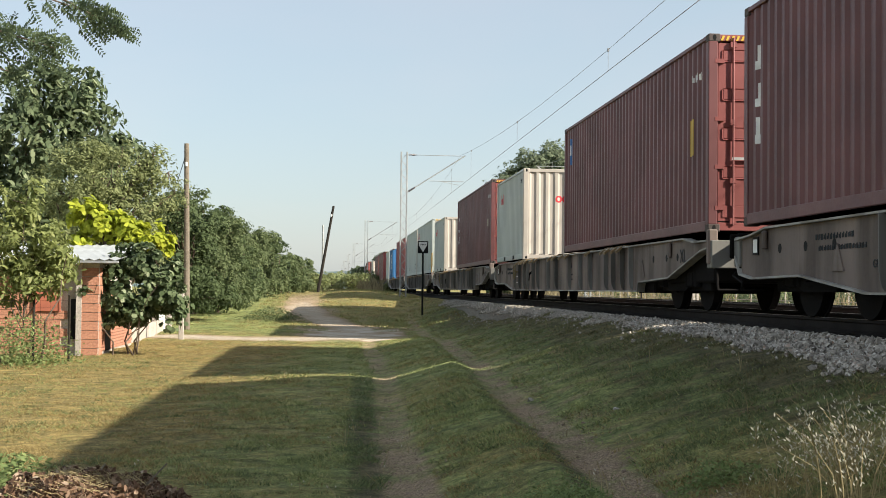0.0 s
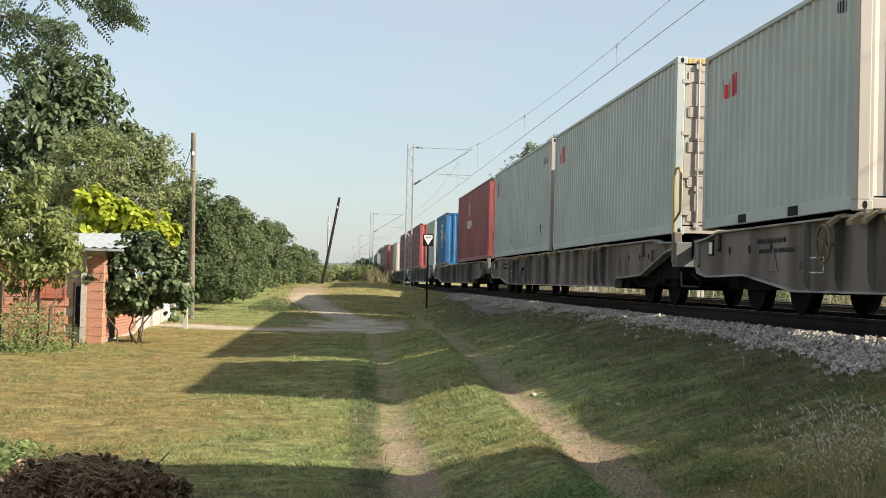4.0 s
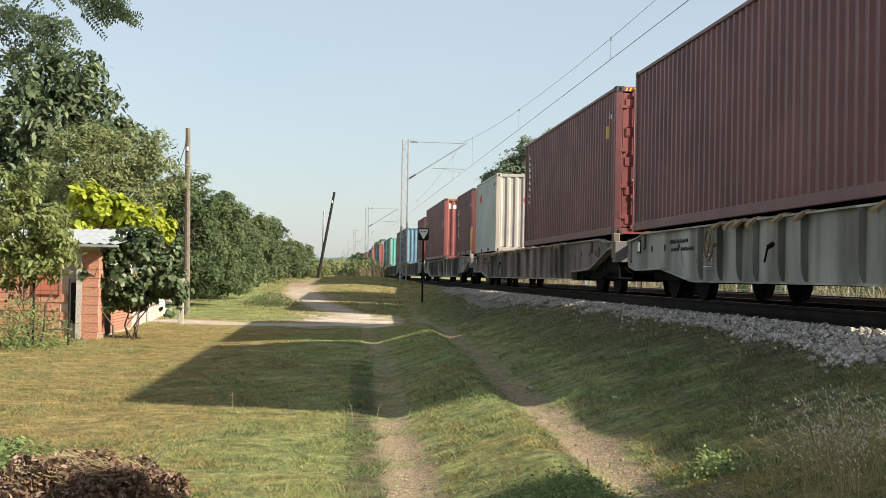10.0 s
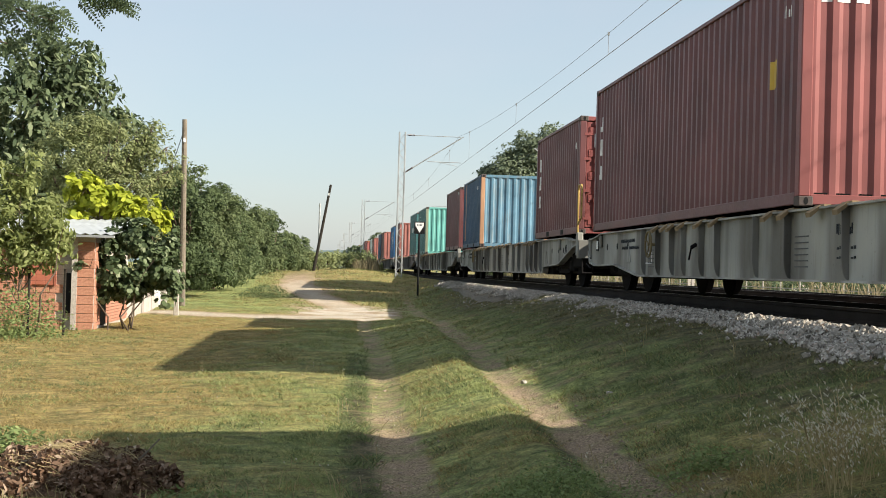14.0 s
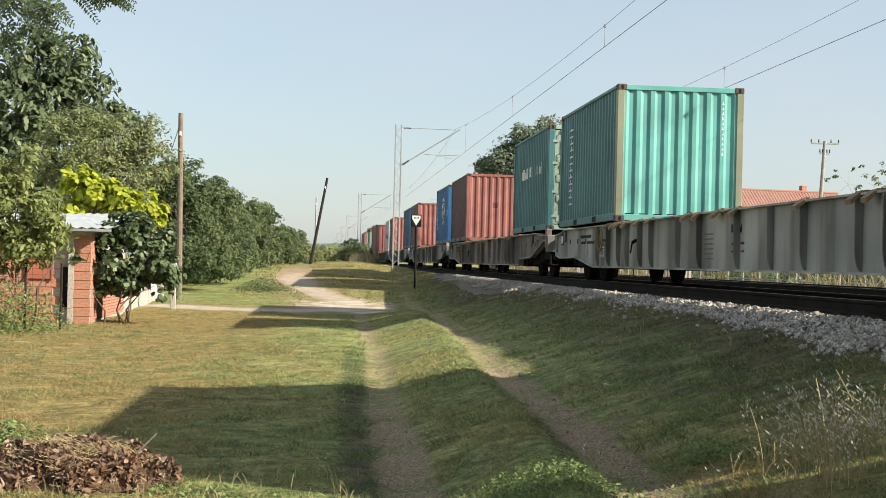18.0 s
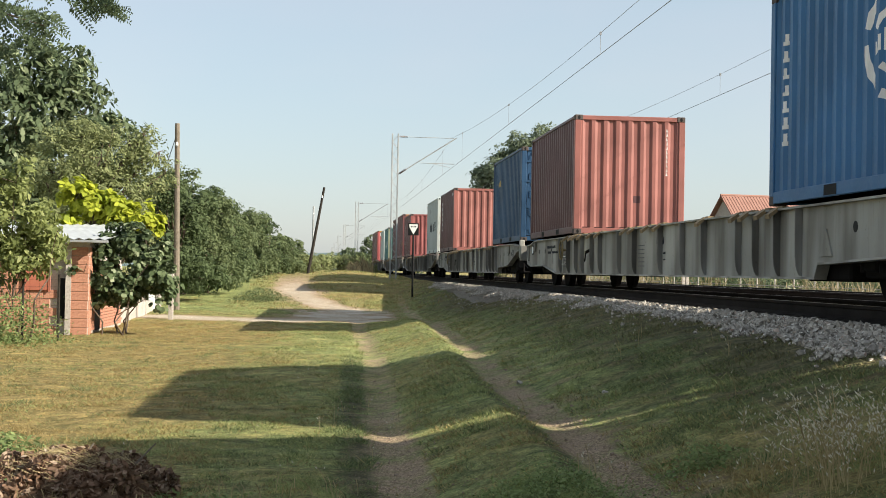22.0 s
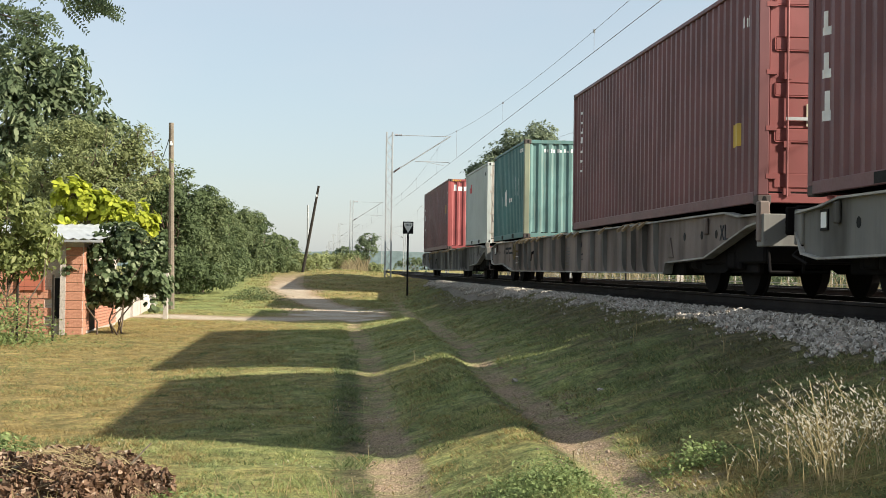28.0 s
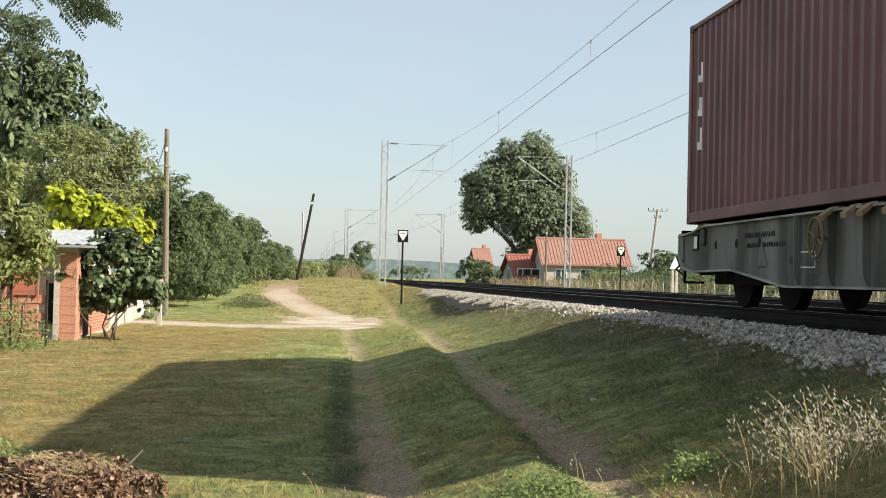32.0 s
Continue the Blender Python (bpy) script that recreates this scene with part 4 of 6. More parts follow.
def beyond(poly, cut, sign):
    """The part of a flat outline on one side of an upright cut."""
    out = []
    for (a, z), (b, y) in zip(poly, poly[1:] + poly[:1]):
        da, db = sign * (a - cut), sign * (b - cut)
        if da >= 0:
            out.append((a, z))
        if da * db < 0:
            f = da / (da - db)
            out.append((cut, z + (y - z) * f))
    return out


def lay(bm, poly, breaks, place_at, lift):
    """Lays a flat outline on a pressed wall so that it follows every fold."""
    lo, hi = min(p[0] for p in poly), max(p[0] for p in poly)
    cuts = [lo] + [b for b in breaks if lo < b < hi] + [hi]
    for c0, c1 in zip(cuts, cuts[1:]):
        q = beyond(beyond(poly, c0, 1), c1, -1)
        if len(q) > 2 and c1 - c0 > 1e-4:
            bm.faces.new([bm.verts.new(place_at(a, z, lift)) for a, z in q])


CASTING = paint("corner_casting_grime", (0.085, 0.068, 0.062), (0.14, 0.09, 0.06), 0.7, 0.65, gloss=0.2)
PLATE = paint("data_plate", (0.4, 0.35, 0.26), (0.3, 0.25, 0.2), 0.3, 0.5)
C = {
    # maroon is the shaded side tone, maroon_lit its sunlit copy for ends
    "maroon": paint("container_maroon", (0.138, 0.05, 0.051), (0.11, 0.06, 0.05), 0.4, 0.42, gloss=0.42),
    "maroon_lit": paint("container_maroon_sunlit", (0.225, 0.064, 0.059), (0.16, 0.07, 0.05), 0.45, 0.42, gloss=0.42),
    # also serves as the sunlit end of two maroon containers
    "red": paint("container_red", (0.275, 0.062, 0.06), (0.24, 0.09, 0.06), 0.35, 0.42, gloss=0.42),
    # orange is the sunlit end tone, umber and brown its shaded sides
    "orange": paint("container_oxide_sunlit", (0.27, 0.098, 0.08), (0.18, 0.09, 0.06), 0.7, 0.42, gloss=0.42),
    "umber": paint("container_umber_shaded", (0.12, 0.048, 0.045), (0.16, 0.08, 0.05), 0.5, 0.42, gloss=0.42),
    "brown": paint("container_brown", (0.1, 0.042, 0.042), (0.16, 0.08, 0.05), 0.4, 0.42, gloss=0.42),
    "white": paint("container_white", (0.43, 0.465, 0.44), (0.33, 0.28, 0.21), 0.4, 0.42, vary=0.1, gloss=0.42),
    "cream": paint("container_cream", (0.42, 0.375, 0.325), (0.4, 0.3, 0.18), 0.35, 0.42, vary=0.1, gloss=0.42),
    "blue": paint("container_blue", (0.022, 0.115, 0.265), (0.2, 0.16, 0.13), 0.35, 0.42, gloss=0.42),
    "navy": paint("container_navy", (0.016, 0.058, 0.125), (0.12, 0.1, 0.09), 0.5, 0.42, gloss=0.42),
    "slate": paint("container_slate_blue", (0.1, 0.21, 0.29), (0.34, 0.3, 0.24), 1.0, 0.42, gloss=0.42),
    # teal is the sunlit end tone, green its shaded side
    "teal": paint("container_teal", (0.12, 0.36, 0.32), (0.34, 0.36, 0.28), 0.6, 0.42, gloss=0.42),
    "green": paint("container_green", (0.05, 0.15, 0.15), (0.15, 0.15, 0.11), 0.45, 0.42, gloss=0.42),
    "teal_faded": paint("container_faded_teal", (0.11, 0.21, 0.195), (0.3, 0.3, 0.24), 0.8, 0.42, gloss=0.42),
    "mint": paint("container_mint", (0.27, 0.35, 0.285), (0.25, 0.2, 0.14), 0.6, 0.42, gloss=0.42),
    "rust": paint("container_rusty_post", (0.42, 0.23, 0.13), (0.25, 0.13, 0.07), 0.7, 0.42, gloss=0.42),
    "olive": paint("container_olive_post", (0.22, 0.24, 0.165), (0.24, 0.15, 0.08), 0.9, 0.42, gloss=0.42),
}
NUM = ("end_column", 0.82, 1.3, 2.35, 11, 0.04, MARK_WHITE)
NUM_D = ("end_column", 0.82, 1.1, 2.3, 11, 0.04, MARK_DARK)
CODE = ("row", 0.45, 1.15, 2.3, 2.42, 7, MARK_WHITE)
OOC = [("rings", -0.2, 1.72, 0.1, 3, MARK_RED), ("end_plate", 0.33, 0.38, 1.63, 1.81, MARK_RED), ("end_plate", 0.38, 0.52, 1.63, 1.685, MARK_RED), NUM_D, ("row", 4.5, 5.35, 1.82, 2.15, 4, MARK_RED), ("row", 0.5, 0.75, 2.2, 2.35, 3, MARK_DARK)]
TEX_END = [("end_plate", -0.98, -0.86, 2.4, 2.66, MARK_WHITE), ("end_plate", -0.8, -0.63, 2.4, 2.58, MARK_WHITE), ("end_plate", -0.57, -0.4, 2.4, 2.58, MARK_WHITE), ("end_column", 0.86, 1.6, 2.55, 11, 0.055, MARK_WHITE)]
TEX_SIDE = [("column", 11.7, 1.05, 2.5, 3, 0.16, MARK_WHITE), ("plate", 0.95, 1.2, 1.5, 1.85, STICKER), ("row", 0.55, 0.72, 2.3, 2.45, 2, MARK_WHITE)]
TEX_20 = [("column", 5.6, 0.8, 2.2, 3, 0.16, MARK_WHITE), ("row", 0.5, 0.7, 1.9, 2.05, 2, MARK_WHITE)]
COSCO = [("globe", 2.6, 1.5, 0.62, MARK_WHITE), ("column", 5.6, 0.7, 2.1, 7, 0.12, MARK_WHITE), ("row", 0.6, 0.8, 1.2, 1.5, 2, MARK_WHITE)]
SHIP = [("row", 1.0, 2.1, 1.15, 1.75, 2, MARK_WHITE), CODE, ("row", 2.4, 3.0, 1.05, 1.2, 2, MARK_WHITE), ("row", 3.4, 4.7, 0.95, 1.45, 2, MARK_WHITE), NUM]
CAUTION = [("end_plate", 0.42, 0.7, 0.42, 0.6, STICKER), ("text", "CAUTION", 0.07, 0.56, 0.54), ("end_row", 0.45, 0.67, 0.44, 0.47, 6, MARK_DARK)]
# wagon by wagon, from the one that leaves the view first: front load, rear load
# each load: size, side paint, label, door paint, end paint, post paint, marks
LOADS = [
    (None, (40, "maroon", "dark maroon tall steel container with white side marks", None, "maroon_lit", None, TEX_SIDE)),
    ((40, "maroon", "maroon tall container with sunlit-red doors and blue emblem", "maroon_lit", None, None, [CODE, ("plate", 0.9, 1.15, 1.2, 1.75, STICKER), ("end_plate", -0.65, 0.0, 1.95, 2.3, MARK_BLUE), ("end_plate", -0.55, -0.1, 2.05, 2.2, MARK_WHITE), ("end_plate", -0.65, -0.05, 1.35, 1.65, STICKER), ("plate", 11.3, 11.6, 2.0, 2.6, MARK_BLUE), ("row", 11.3, 11.6, 2.2, 2.45, 2, MARK_WHITE)]),
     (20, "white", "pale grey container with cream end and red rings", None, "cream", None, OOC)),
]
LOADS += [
    ((40, "maroon", "maroon tall container with sunlit-red locked doors", "maroon_lit", None, None, [CODE, ("plate", 0.95, 1.3, 1.35, 1.6, PLATE), ("end_row", -0.6, -0.1, 2.1, 2.35, 2, MARK_WHITE), ("end_plate", -0.7, -0.1, 1.5, 1.65, STICKER)] + TEX_SIDE[:1]),
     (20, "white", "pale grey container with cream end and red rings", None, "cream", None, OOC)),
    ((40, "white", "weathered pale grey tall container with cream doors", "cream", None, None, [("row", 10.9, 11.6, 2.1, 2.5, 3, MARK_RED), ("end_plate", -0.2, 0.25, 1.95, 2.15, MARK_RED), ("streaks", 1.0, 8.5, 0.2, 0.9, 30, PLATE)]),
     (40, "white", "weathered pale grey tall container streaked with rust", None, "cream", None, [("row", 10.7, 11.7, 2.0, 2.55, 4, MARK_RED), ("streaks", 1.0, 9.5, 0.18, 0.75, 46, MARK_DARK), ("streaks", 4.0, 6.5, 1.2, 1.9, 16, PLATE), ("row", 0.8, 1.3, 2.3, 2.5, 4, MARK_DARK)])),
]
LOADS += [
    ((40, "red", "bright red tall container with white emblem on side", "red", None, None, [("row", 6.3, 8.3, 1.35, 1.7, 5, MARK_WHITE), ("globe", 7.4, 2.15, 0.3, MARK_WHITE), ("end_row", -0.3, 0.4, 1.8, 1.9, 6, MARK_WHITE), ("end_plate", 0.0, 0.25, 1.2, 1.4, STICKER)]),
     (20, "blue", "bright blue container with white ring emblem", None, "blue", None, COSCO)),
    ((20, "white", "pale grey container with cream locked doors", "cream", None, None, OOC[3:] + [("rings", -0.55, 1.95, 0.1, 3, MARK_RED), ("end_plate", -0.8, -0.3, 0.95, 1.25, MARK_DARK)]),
     (40, "maroon", "maroon tall container with sunlit-red end and yellow sticker", None, "red", None, [("end_plate", -0.72, -0.47, 2.2, 2.55, STICKER), ("end_row", -0.68, -0.5, 2.26, 2.5, 3, MARK_DARK), ("end_triangle", 0.27, 1.9, 0.08, STICKER), ("plate", 0.7, 1.0, 0.9, 1.25, PLATE), TEX_SIDE[2]])),
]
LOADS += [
    ((40, "maroon", "maroon tall container with sunlit-red locked doors", "maroon_lit", None, None, [("column", 11.5, 1.2, 2.6, 8, 0.14, MARK_WHITE), ("plate", 0.8, 1.1, 1.95, 2.2, STICKER), TEX_SIDE[2]]),
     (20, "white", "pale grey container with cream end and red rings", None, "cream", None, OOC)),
    ((20, "maroon", "maroon container with sunlit-red doors and white marks", "maroon_lit", None, None, TEX_20 + [("end_row", -0.9, -0.2, 1.9, 2.2, 3, MARK_WHITE)]),
     (40, "maroon", "maroon tall container with sunlit-red corrugated end", None, "maroon_lit", None, TEX_SIDE + TEX_END + CAUTION)),
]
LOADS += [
    ((20, "maroon", "maroon container with sunlit-red doors and white marks", "maroon_lit", None, None, TEX_20 + [("end_row", -0.9, -0.2, 1.9, 2.2, 3, MARK_WHITE)]),
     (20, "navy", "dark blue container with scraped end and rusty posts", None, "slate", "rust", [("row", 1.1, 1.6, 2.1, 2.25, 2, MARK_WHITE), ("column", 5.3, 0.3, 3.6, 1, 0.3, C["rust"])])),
    ((20, "maroon", "maroon container with sunlit-red doors and white emblem", "maroon_lit", None, None, [CODE, ("end_plate", -0.7, 0.0, 1.75, 2.1, MARK_WHITE), ("end_plate", -0.65, -0.05, 1.8, 2.05, MARK_BLUE), ("end_row", -0.8, 0.0, 1.55, 1.65, 6, MARK_WHITE), ("end_row", -0.5, -0.2, 1.88, 1.98, 2, STICKER)]),
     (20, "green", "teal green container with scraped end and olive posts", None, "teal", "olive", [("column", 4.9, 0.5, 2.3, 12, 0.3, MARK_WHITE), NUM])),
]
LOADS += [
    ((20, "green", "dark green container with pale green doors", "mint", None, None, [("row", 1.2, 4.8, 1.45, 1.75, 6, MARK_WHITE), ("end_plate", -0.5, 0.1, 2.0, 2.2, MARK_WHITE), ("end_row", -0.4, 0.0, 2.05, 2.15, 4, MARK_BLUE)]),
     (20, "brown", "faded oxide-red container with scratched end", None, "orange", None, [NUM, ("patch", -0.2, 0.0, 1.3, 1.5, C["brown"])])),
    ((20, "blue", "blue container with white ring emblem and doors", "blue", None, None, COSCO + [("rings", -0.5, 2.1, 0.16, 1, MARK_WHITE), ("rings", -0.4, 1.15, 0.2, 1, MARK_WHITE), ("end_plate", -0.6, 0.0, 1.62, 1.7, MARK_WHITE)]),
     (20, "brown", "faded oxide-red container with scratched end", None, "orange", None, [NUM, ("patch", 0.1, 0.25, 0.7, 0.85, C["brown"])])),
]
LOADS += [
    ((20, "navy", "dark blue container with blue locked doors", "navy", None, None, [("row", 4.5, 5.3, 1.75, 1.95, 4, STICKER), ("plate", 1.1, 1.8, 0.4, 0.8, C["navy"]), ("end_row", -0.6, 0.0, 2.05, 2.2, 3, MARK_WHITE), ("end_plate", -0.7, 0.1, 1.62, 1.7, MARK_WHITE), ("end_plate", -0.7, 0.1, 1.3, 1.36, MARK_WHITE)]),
     (20, "umber", "faded oxide-red container with shade-brown side and scratched end", None, "orange", None, [NUM, CODE, ("column", 5.35, 0.95, 2.3, 6, 0.12, MARK_WHITE)])),
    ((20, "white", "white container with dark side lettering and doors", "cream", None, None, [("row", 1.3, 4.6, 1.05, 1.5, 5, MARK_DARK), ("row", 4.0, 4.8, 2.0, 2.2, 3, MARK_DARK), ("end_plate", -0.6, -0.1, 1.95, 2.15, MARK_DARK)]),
     (20, "maroon", "maroon container with sunlit-red corrugated end", None, "maroon_lit", None, TEX_20 + [NUM])),
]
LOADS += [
    ((40, "maroon", "maroon tall container with sunlit-red locked doors", "maroon_lit", None, None, [("column", 11.4, 1.2, 2.6, 7, 0.16, MARK_WHITE), ("plate", 0.85, 1.15, 0.8, 1.1, STICKER), ("rings", -0.3, 2.45, 0.14, 1, MARK_WHITE), TEX_SIDE[2]]),
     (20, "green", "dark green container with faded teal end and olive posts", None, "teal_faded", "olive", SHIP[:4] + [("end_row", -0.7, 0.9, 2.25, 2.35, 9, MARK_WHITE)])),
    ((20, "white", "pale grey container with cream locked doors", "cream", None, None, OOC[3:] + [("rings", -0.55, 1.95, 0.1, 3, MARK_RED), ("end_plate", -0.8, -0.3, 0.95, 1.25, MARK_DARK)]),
     (40, "maroon", "maroon tall container with sunlit-red corrugated end", None, "red", None, TEX_SIDE + TEX_END + CAUTION)),
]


def torus(c, big, small, n=20, m=6):
    """A closed round ring that stands across x."""
    bm = bmesh.new()
    rows = []
    for i in range(n):
        a = 2 * math.pi * i / n
        rows.append([bm.verts.new((c[0] + small * math.sin(w), c[1] + (big + small * math.cos(w)) * math.cos(a), c[2] + (big + small * math.cos(w)) * math.sin(a))) for w in [2 * math.pi * k / m for k in range(m)]])
    for i in range(n):
        for k in range(m):
            bm.faces.new((rows[i][k], rows[(i + 1) % n][k], rows[(i + 1) % n][(k + 1) % m], rows[i][(k + 1) % m]))
    bmesh.ops.recalc_face_normals(bm, faces=bm.faces[:])
    return bm


def wheelset():
    """An axle with two wheels, about the axle's middle."""
    bm = rodded(((-1.0, 0, 0), (1.0, 0, 0), 0.085), n=10)
    for s in (-1, 1):
        x = s * 0.755
        rod(bm, (x - 0.065, 0, 0), (x + 0.065, 0, 0), 0.46, 0.46, 24)
        rod(bm, (x - s * 0.068, 0, 0), (x - s * 0.04, 0, 0), 0.49, 0.49, 24)
        rod(bm, (x + s * 0.06, 0, 0), (x + s * 0.09, 0, 0), 0.2, 0.16, 14)
    return bm


def bogie(parent, y):
    bm = bmesh.new()
    for s in (-1, 1):
        prism(bm, [(-1.25, 0.52), (-1.15, 0.66), (-0.55, 0.62), (-0.4, 0.42), (0.4, 0.42), (0.55, 0.62), (1.15, 0.66), (1.25, 0.52), (1.05, 0.36), (0.7, 0.36), (0.5, 0.3), (-0.5, 0.3), (-0.7, 0.36), (-1.05, 0.36)], "x", s * 1.0 - 0.06, s * 1.0 + 0.06)
        for w in (-0.9, 0.9):
            box(bm, s * 1.0 - 0.1, w - 0.17, 0.36, s * 1.0 + 0.1, w + 0.17, 0.6, 0.03)
            for d in (-0.24, 0.24):
                rod(bm, (s * 1.02, w + d, 0.36), (s * 1.02, w + d, 0.62), 0.075, 0.075, 10)
    box(bm, -1.0, -0.22, 0.4, 1.0, 0.22, 0.66, 0.03)
    for w in (-1.2, 1.2):
        box(bm, -1.0, w - 0.06, 0.5, 1.0, w + 0.06, 0.6)
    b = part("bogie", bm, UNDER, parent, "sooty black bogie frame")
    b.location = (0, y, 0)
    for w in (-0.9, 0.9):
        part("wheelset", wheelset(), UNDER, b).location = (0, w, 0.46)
    return b


def build_wagon():
    """A bogie container flat of one long fish-bellied frame, its foot at the rail below the front coupling."""
    T = BASE_Z - RAIL_Z - 0.03
    t = thing("container_wagon", pose(0, 0, 0), "long grey steel container flat wagon with fish-bellied sides", "wagon", "wagons of the train")
    top = [(0.62, T - 0.1), (1.5, T - 0.1), (2.1, T - 0.03), (24.8, T - 0.03), (25.4, T - 0.1), (26.08, T - 0.14)]
    low = [(26.08, T - 0.36), (25.9, T - 0.6), (25.4, T - 0.66), (23.6, T - 0.64), (21.6, T - 0.84), (5.2, T - 0.84), (5.1, T - 0.68), (3.0, T - 0.62), (1.1, T - 0.24), (0.62, T - 0.2)]
    for s in (-1, 1):
        x = s * 1.2
        sill = part("side_sill", prism(bmesh.new(), top + low, "x", x - 0.012, x + 0.012), WAGON, t)
        bm = bmesh.new()
        for (y0, z0), (y1, z1) in list(zip(top, top[1:])) + list(zip(low, low[1:])):
            prism(bm, [(y0, z0 - 0.012), (y1, z1 - 0.012), (y1, z1 + 0.012), (y0, z0 + 0.012)], "x", x - (0.075 if s < 0 else 0.07), x + (0.07 if s < 0 else 0.075))
        part("flange", bm, WAGON_EDGE, sill, "pale flange edge with painted highlight")
        fin = [(0.013, T - 0.045), (0.1, T - 0.045), (0.095, T - 0.6), (0.085, T - 0.7), (0.065, T - 0.77), (0.04, T - 0.815), (0.013, T - 0.82)]
        for y in (5.75, 6.5, 7.3, 8.0, 9.6, 10.75, 12.1, 13.9, 15.1, 16.8, 17.6, 18.6, 19.3, 20.2, 21.2):   # plate stiffeners of the deep middle
            # darker than the sill, with rib shade and dirt in the paint
            part("stiffener", prism(bmesh.new(), [(x + s * a, z) for a, z in fin], "y", y - 0.012, y + 0.012), WAGON_GRIME_SHADE, sill)
        for y in (2.6, 3.3, 4.2, 22.6, 23.5, 24.4):
            # thin black disc that paints the unlit hole on the sill
            part("frame_hole", rodded(((x + s * 0.011, y, T - 0.3), (x + s * 0.0145, y, T - 0.3), 0.062), n=10), BLACK, sill)
        for y in (3.0, 24.9):
            part("lifting_hook", boxed(x + s * 0.013, y - 0.06, T - 0.3, x + s * 0.07, y + 0.06, T - 0.06, 0.02), WAGON, sill)
        for y in (4.8, 22.3):
            part("gusset", prism(bmesh.new(), [(y, T - 0.6), (y + 0.35, T - 0.6), (y + 0.18, T - 0.3)], "x", x + s * 0.013, x + s * 0.03), WAGON, sill)
        # folding container spigots along the top edge
        for y in (6.5, 6.95, 7.6, 8.0, 9.6, 12.1, 12.9, 13.9, 14.5, 16.8, 17.6, 18.6, 19.2, 19.6, 20.2):
            bm = bmesh.new()
            prism(bm, [(x + s * 0.06, T + 0.0), (x + s * 0.18, T - 0.09), (x + s * 0.17, T - 0.14), (x + s * 0.06, T - 0.045)], "y", y - 0.075, y + 0.075)
            box(bm, x - s * 0.06 if s > 0 else x - 0.02, y - 0.08, T - 0.02, x + 0.02 if s > 0 else x + 0.06, y + 0.08, T + 0.012)
            part("spigot_flap", bm, BRACKET, t, "rusty yellow folding container lock")
        # writing
        rng = random.Random(3)
        bm = bmesh.new()
        xx = x + s * 0.016
        for y0, y1, z0, z1, n in ((22.05, 23.2, T - 0.25, T - 0.18, 13), (21.7, 23.1, T - 0.37, T - 0.31, 17), (12.0, 12.5, T - 0.34, T - 0.22, 4), (11.9, 12.5, T - 0.5, T - 0.46, 3), (11.9, 12.5, T - 0.6, T - 0.57, 3)):
            bars(bm, xx, y0, y1, z0, z1, n, rng)
        part("lettering", bm, MARK_DARK, t, "rows of plain dark bars")["kind"] = "stuff"
        bm = bmesh.new()
        for k in range(6):
            box(bm, xx - 0.002, 13.3, T - 0.34 - k * 0.07, xx + 0.002, 13.75, T - 0.325 - k * 0.07)
            box(bm, xx - 0.002, 20.6, T - 0.34 - k * 0.07, xx + 0.002, 21.0, T - 0.325 - k * 0.07)
        part("load_table", bm, MARK_GREY, t, "dark ruled table of bars")["kind"] = "stuff"
        bm = bmesh.new()
        for a, b in (((21.25, T - 0.62), (21.25, T - 0.45)), ((20.75, T - 0.62), (20.75, T - 0.45))):
            box(bm, xx - 0.002, a[0] - 0.008, a[1], xx + 0.002, a[0] + 0.008, b[1])
        for z in (T - 0.62, T - 0.45):
            box(bm, xx - 0.002, 20.75, z - 0.008, xx + 0.002, 21.25, z + 0.008)
        part("lettering", bm, MARK_WHITE, t, "white boxed marks")["kind"] = "stuff"
        if s < 0:
            tagged(letters("XL", 0.3, MARK_DARK, t, (x - 0.02, 2.25, T - 0.3), (90, 0, -90)), "black XL lettering")
            tagged(letters("GE", 0.12, MARK_DARK, t, (x - 0.02, 21.45, T - 0.54), (90, 0, -90)), "black GE lettering")
        # hand brake wheel, label holder, pipes
        yb = 20.3
        wheel = part("brake_wheel", torus((x + s * 0.19, yb, T - 0.32), 0.21, 0.016), BRAKE, t, "dull ochre hand brake wheel")
        for i in range(4):
            a = i * math.pi / 2 + 0.4
            part("spoke", rodded(((x + s * 0.17, yb, T - 0.32), (x + s * 0.19, yb + 0.2 * math.cos(a), T - 0.32 + 0.2 * math.sin(a)), 0.012), n=6), BRAKE, wheel)
        part("hub", rodded(((x, yb, T - 0.32), (x + s * 0.2, yb, T - 0.32), 0.025), n=8), BRAKE, wheel)
        part("label_holder", boxed(x + s * 0.013, 25.2, T - 0.36, x + s * 0.03, 25.42, T - 0.13), BLACK, t)
        part("label_card", boxed(x + s * 0.03, 25.23, T - 0.33, x + s * 0.034, 25.39, T - 0.16), WHITE, t, "white waybill card")
        part("brake_lever", rodded(((x + s * 0.015, 18.0, T - 0.35), (x + s * 0.09, 18.0, T - 0.4), 0.03), ((x + s * 0.09, 18.0, T - 0.4), (x + s * 0.09, 18.12, T - 0.58), 0.014)), UNDER, t)
        part("step_handle", rodded(((x + s * 0.02, 25.95, T - 0.5), (x + s * 0.1, 26.05, T - 0.62), 0.014), ((x + s * 0.1, 26.05, T - 0.62), (x + s * 0.1, 25.6, T - 0.72), 0.014)), UNDER, t)
    # inner frame, cross beams, end beams, buffers, coupling
    bm = bmesh.new()
    for s in (-1, 1):
        box(bm, s * 0.45 - 0.05, 0.7, T - 0.5, s * 0.45 + 0.05, 26.0, T - 0.12)
    part("centre_sill", bm, UNDER, t)
    for i in range(12):
        y = 2.2 + i * 2.03
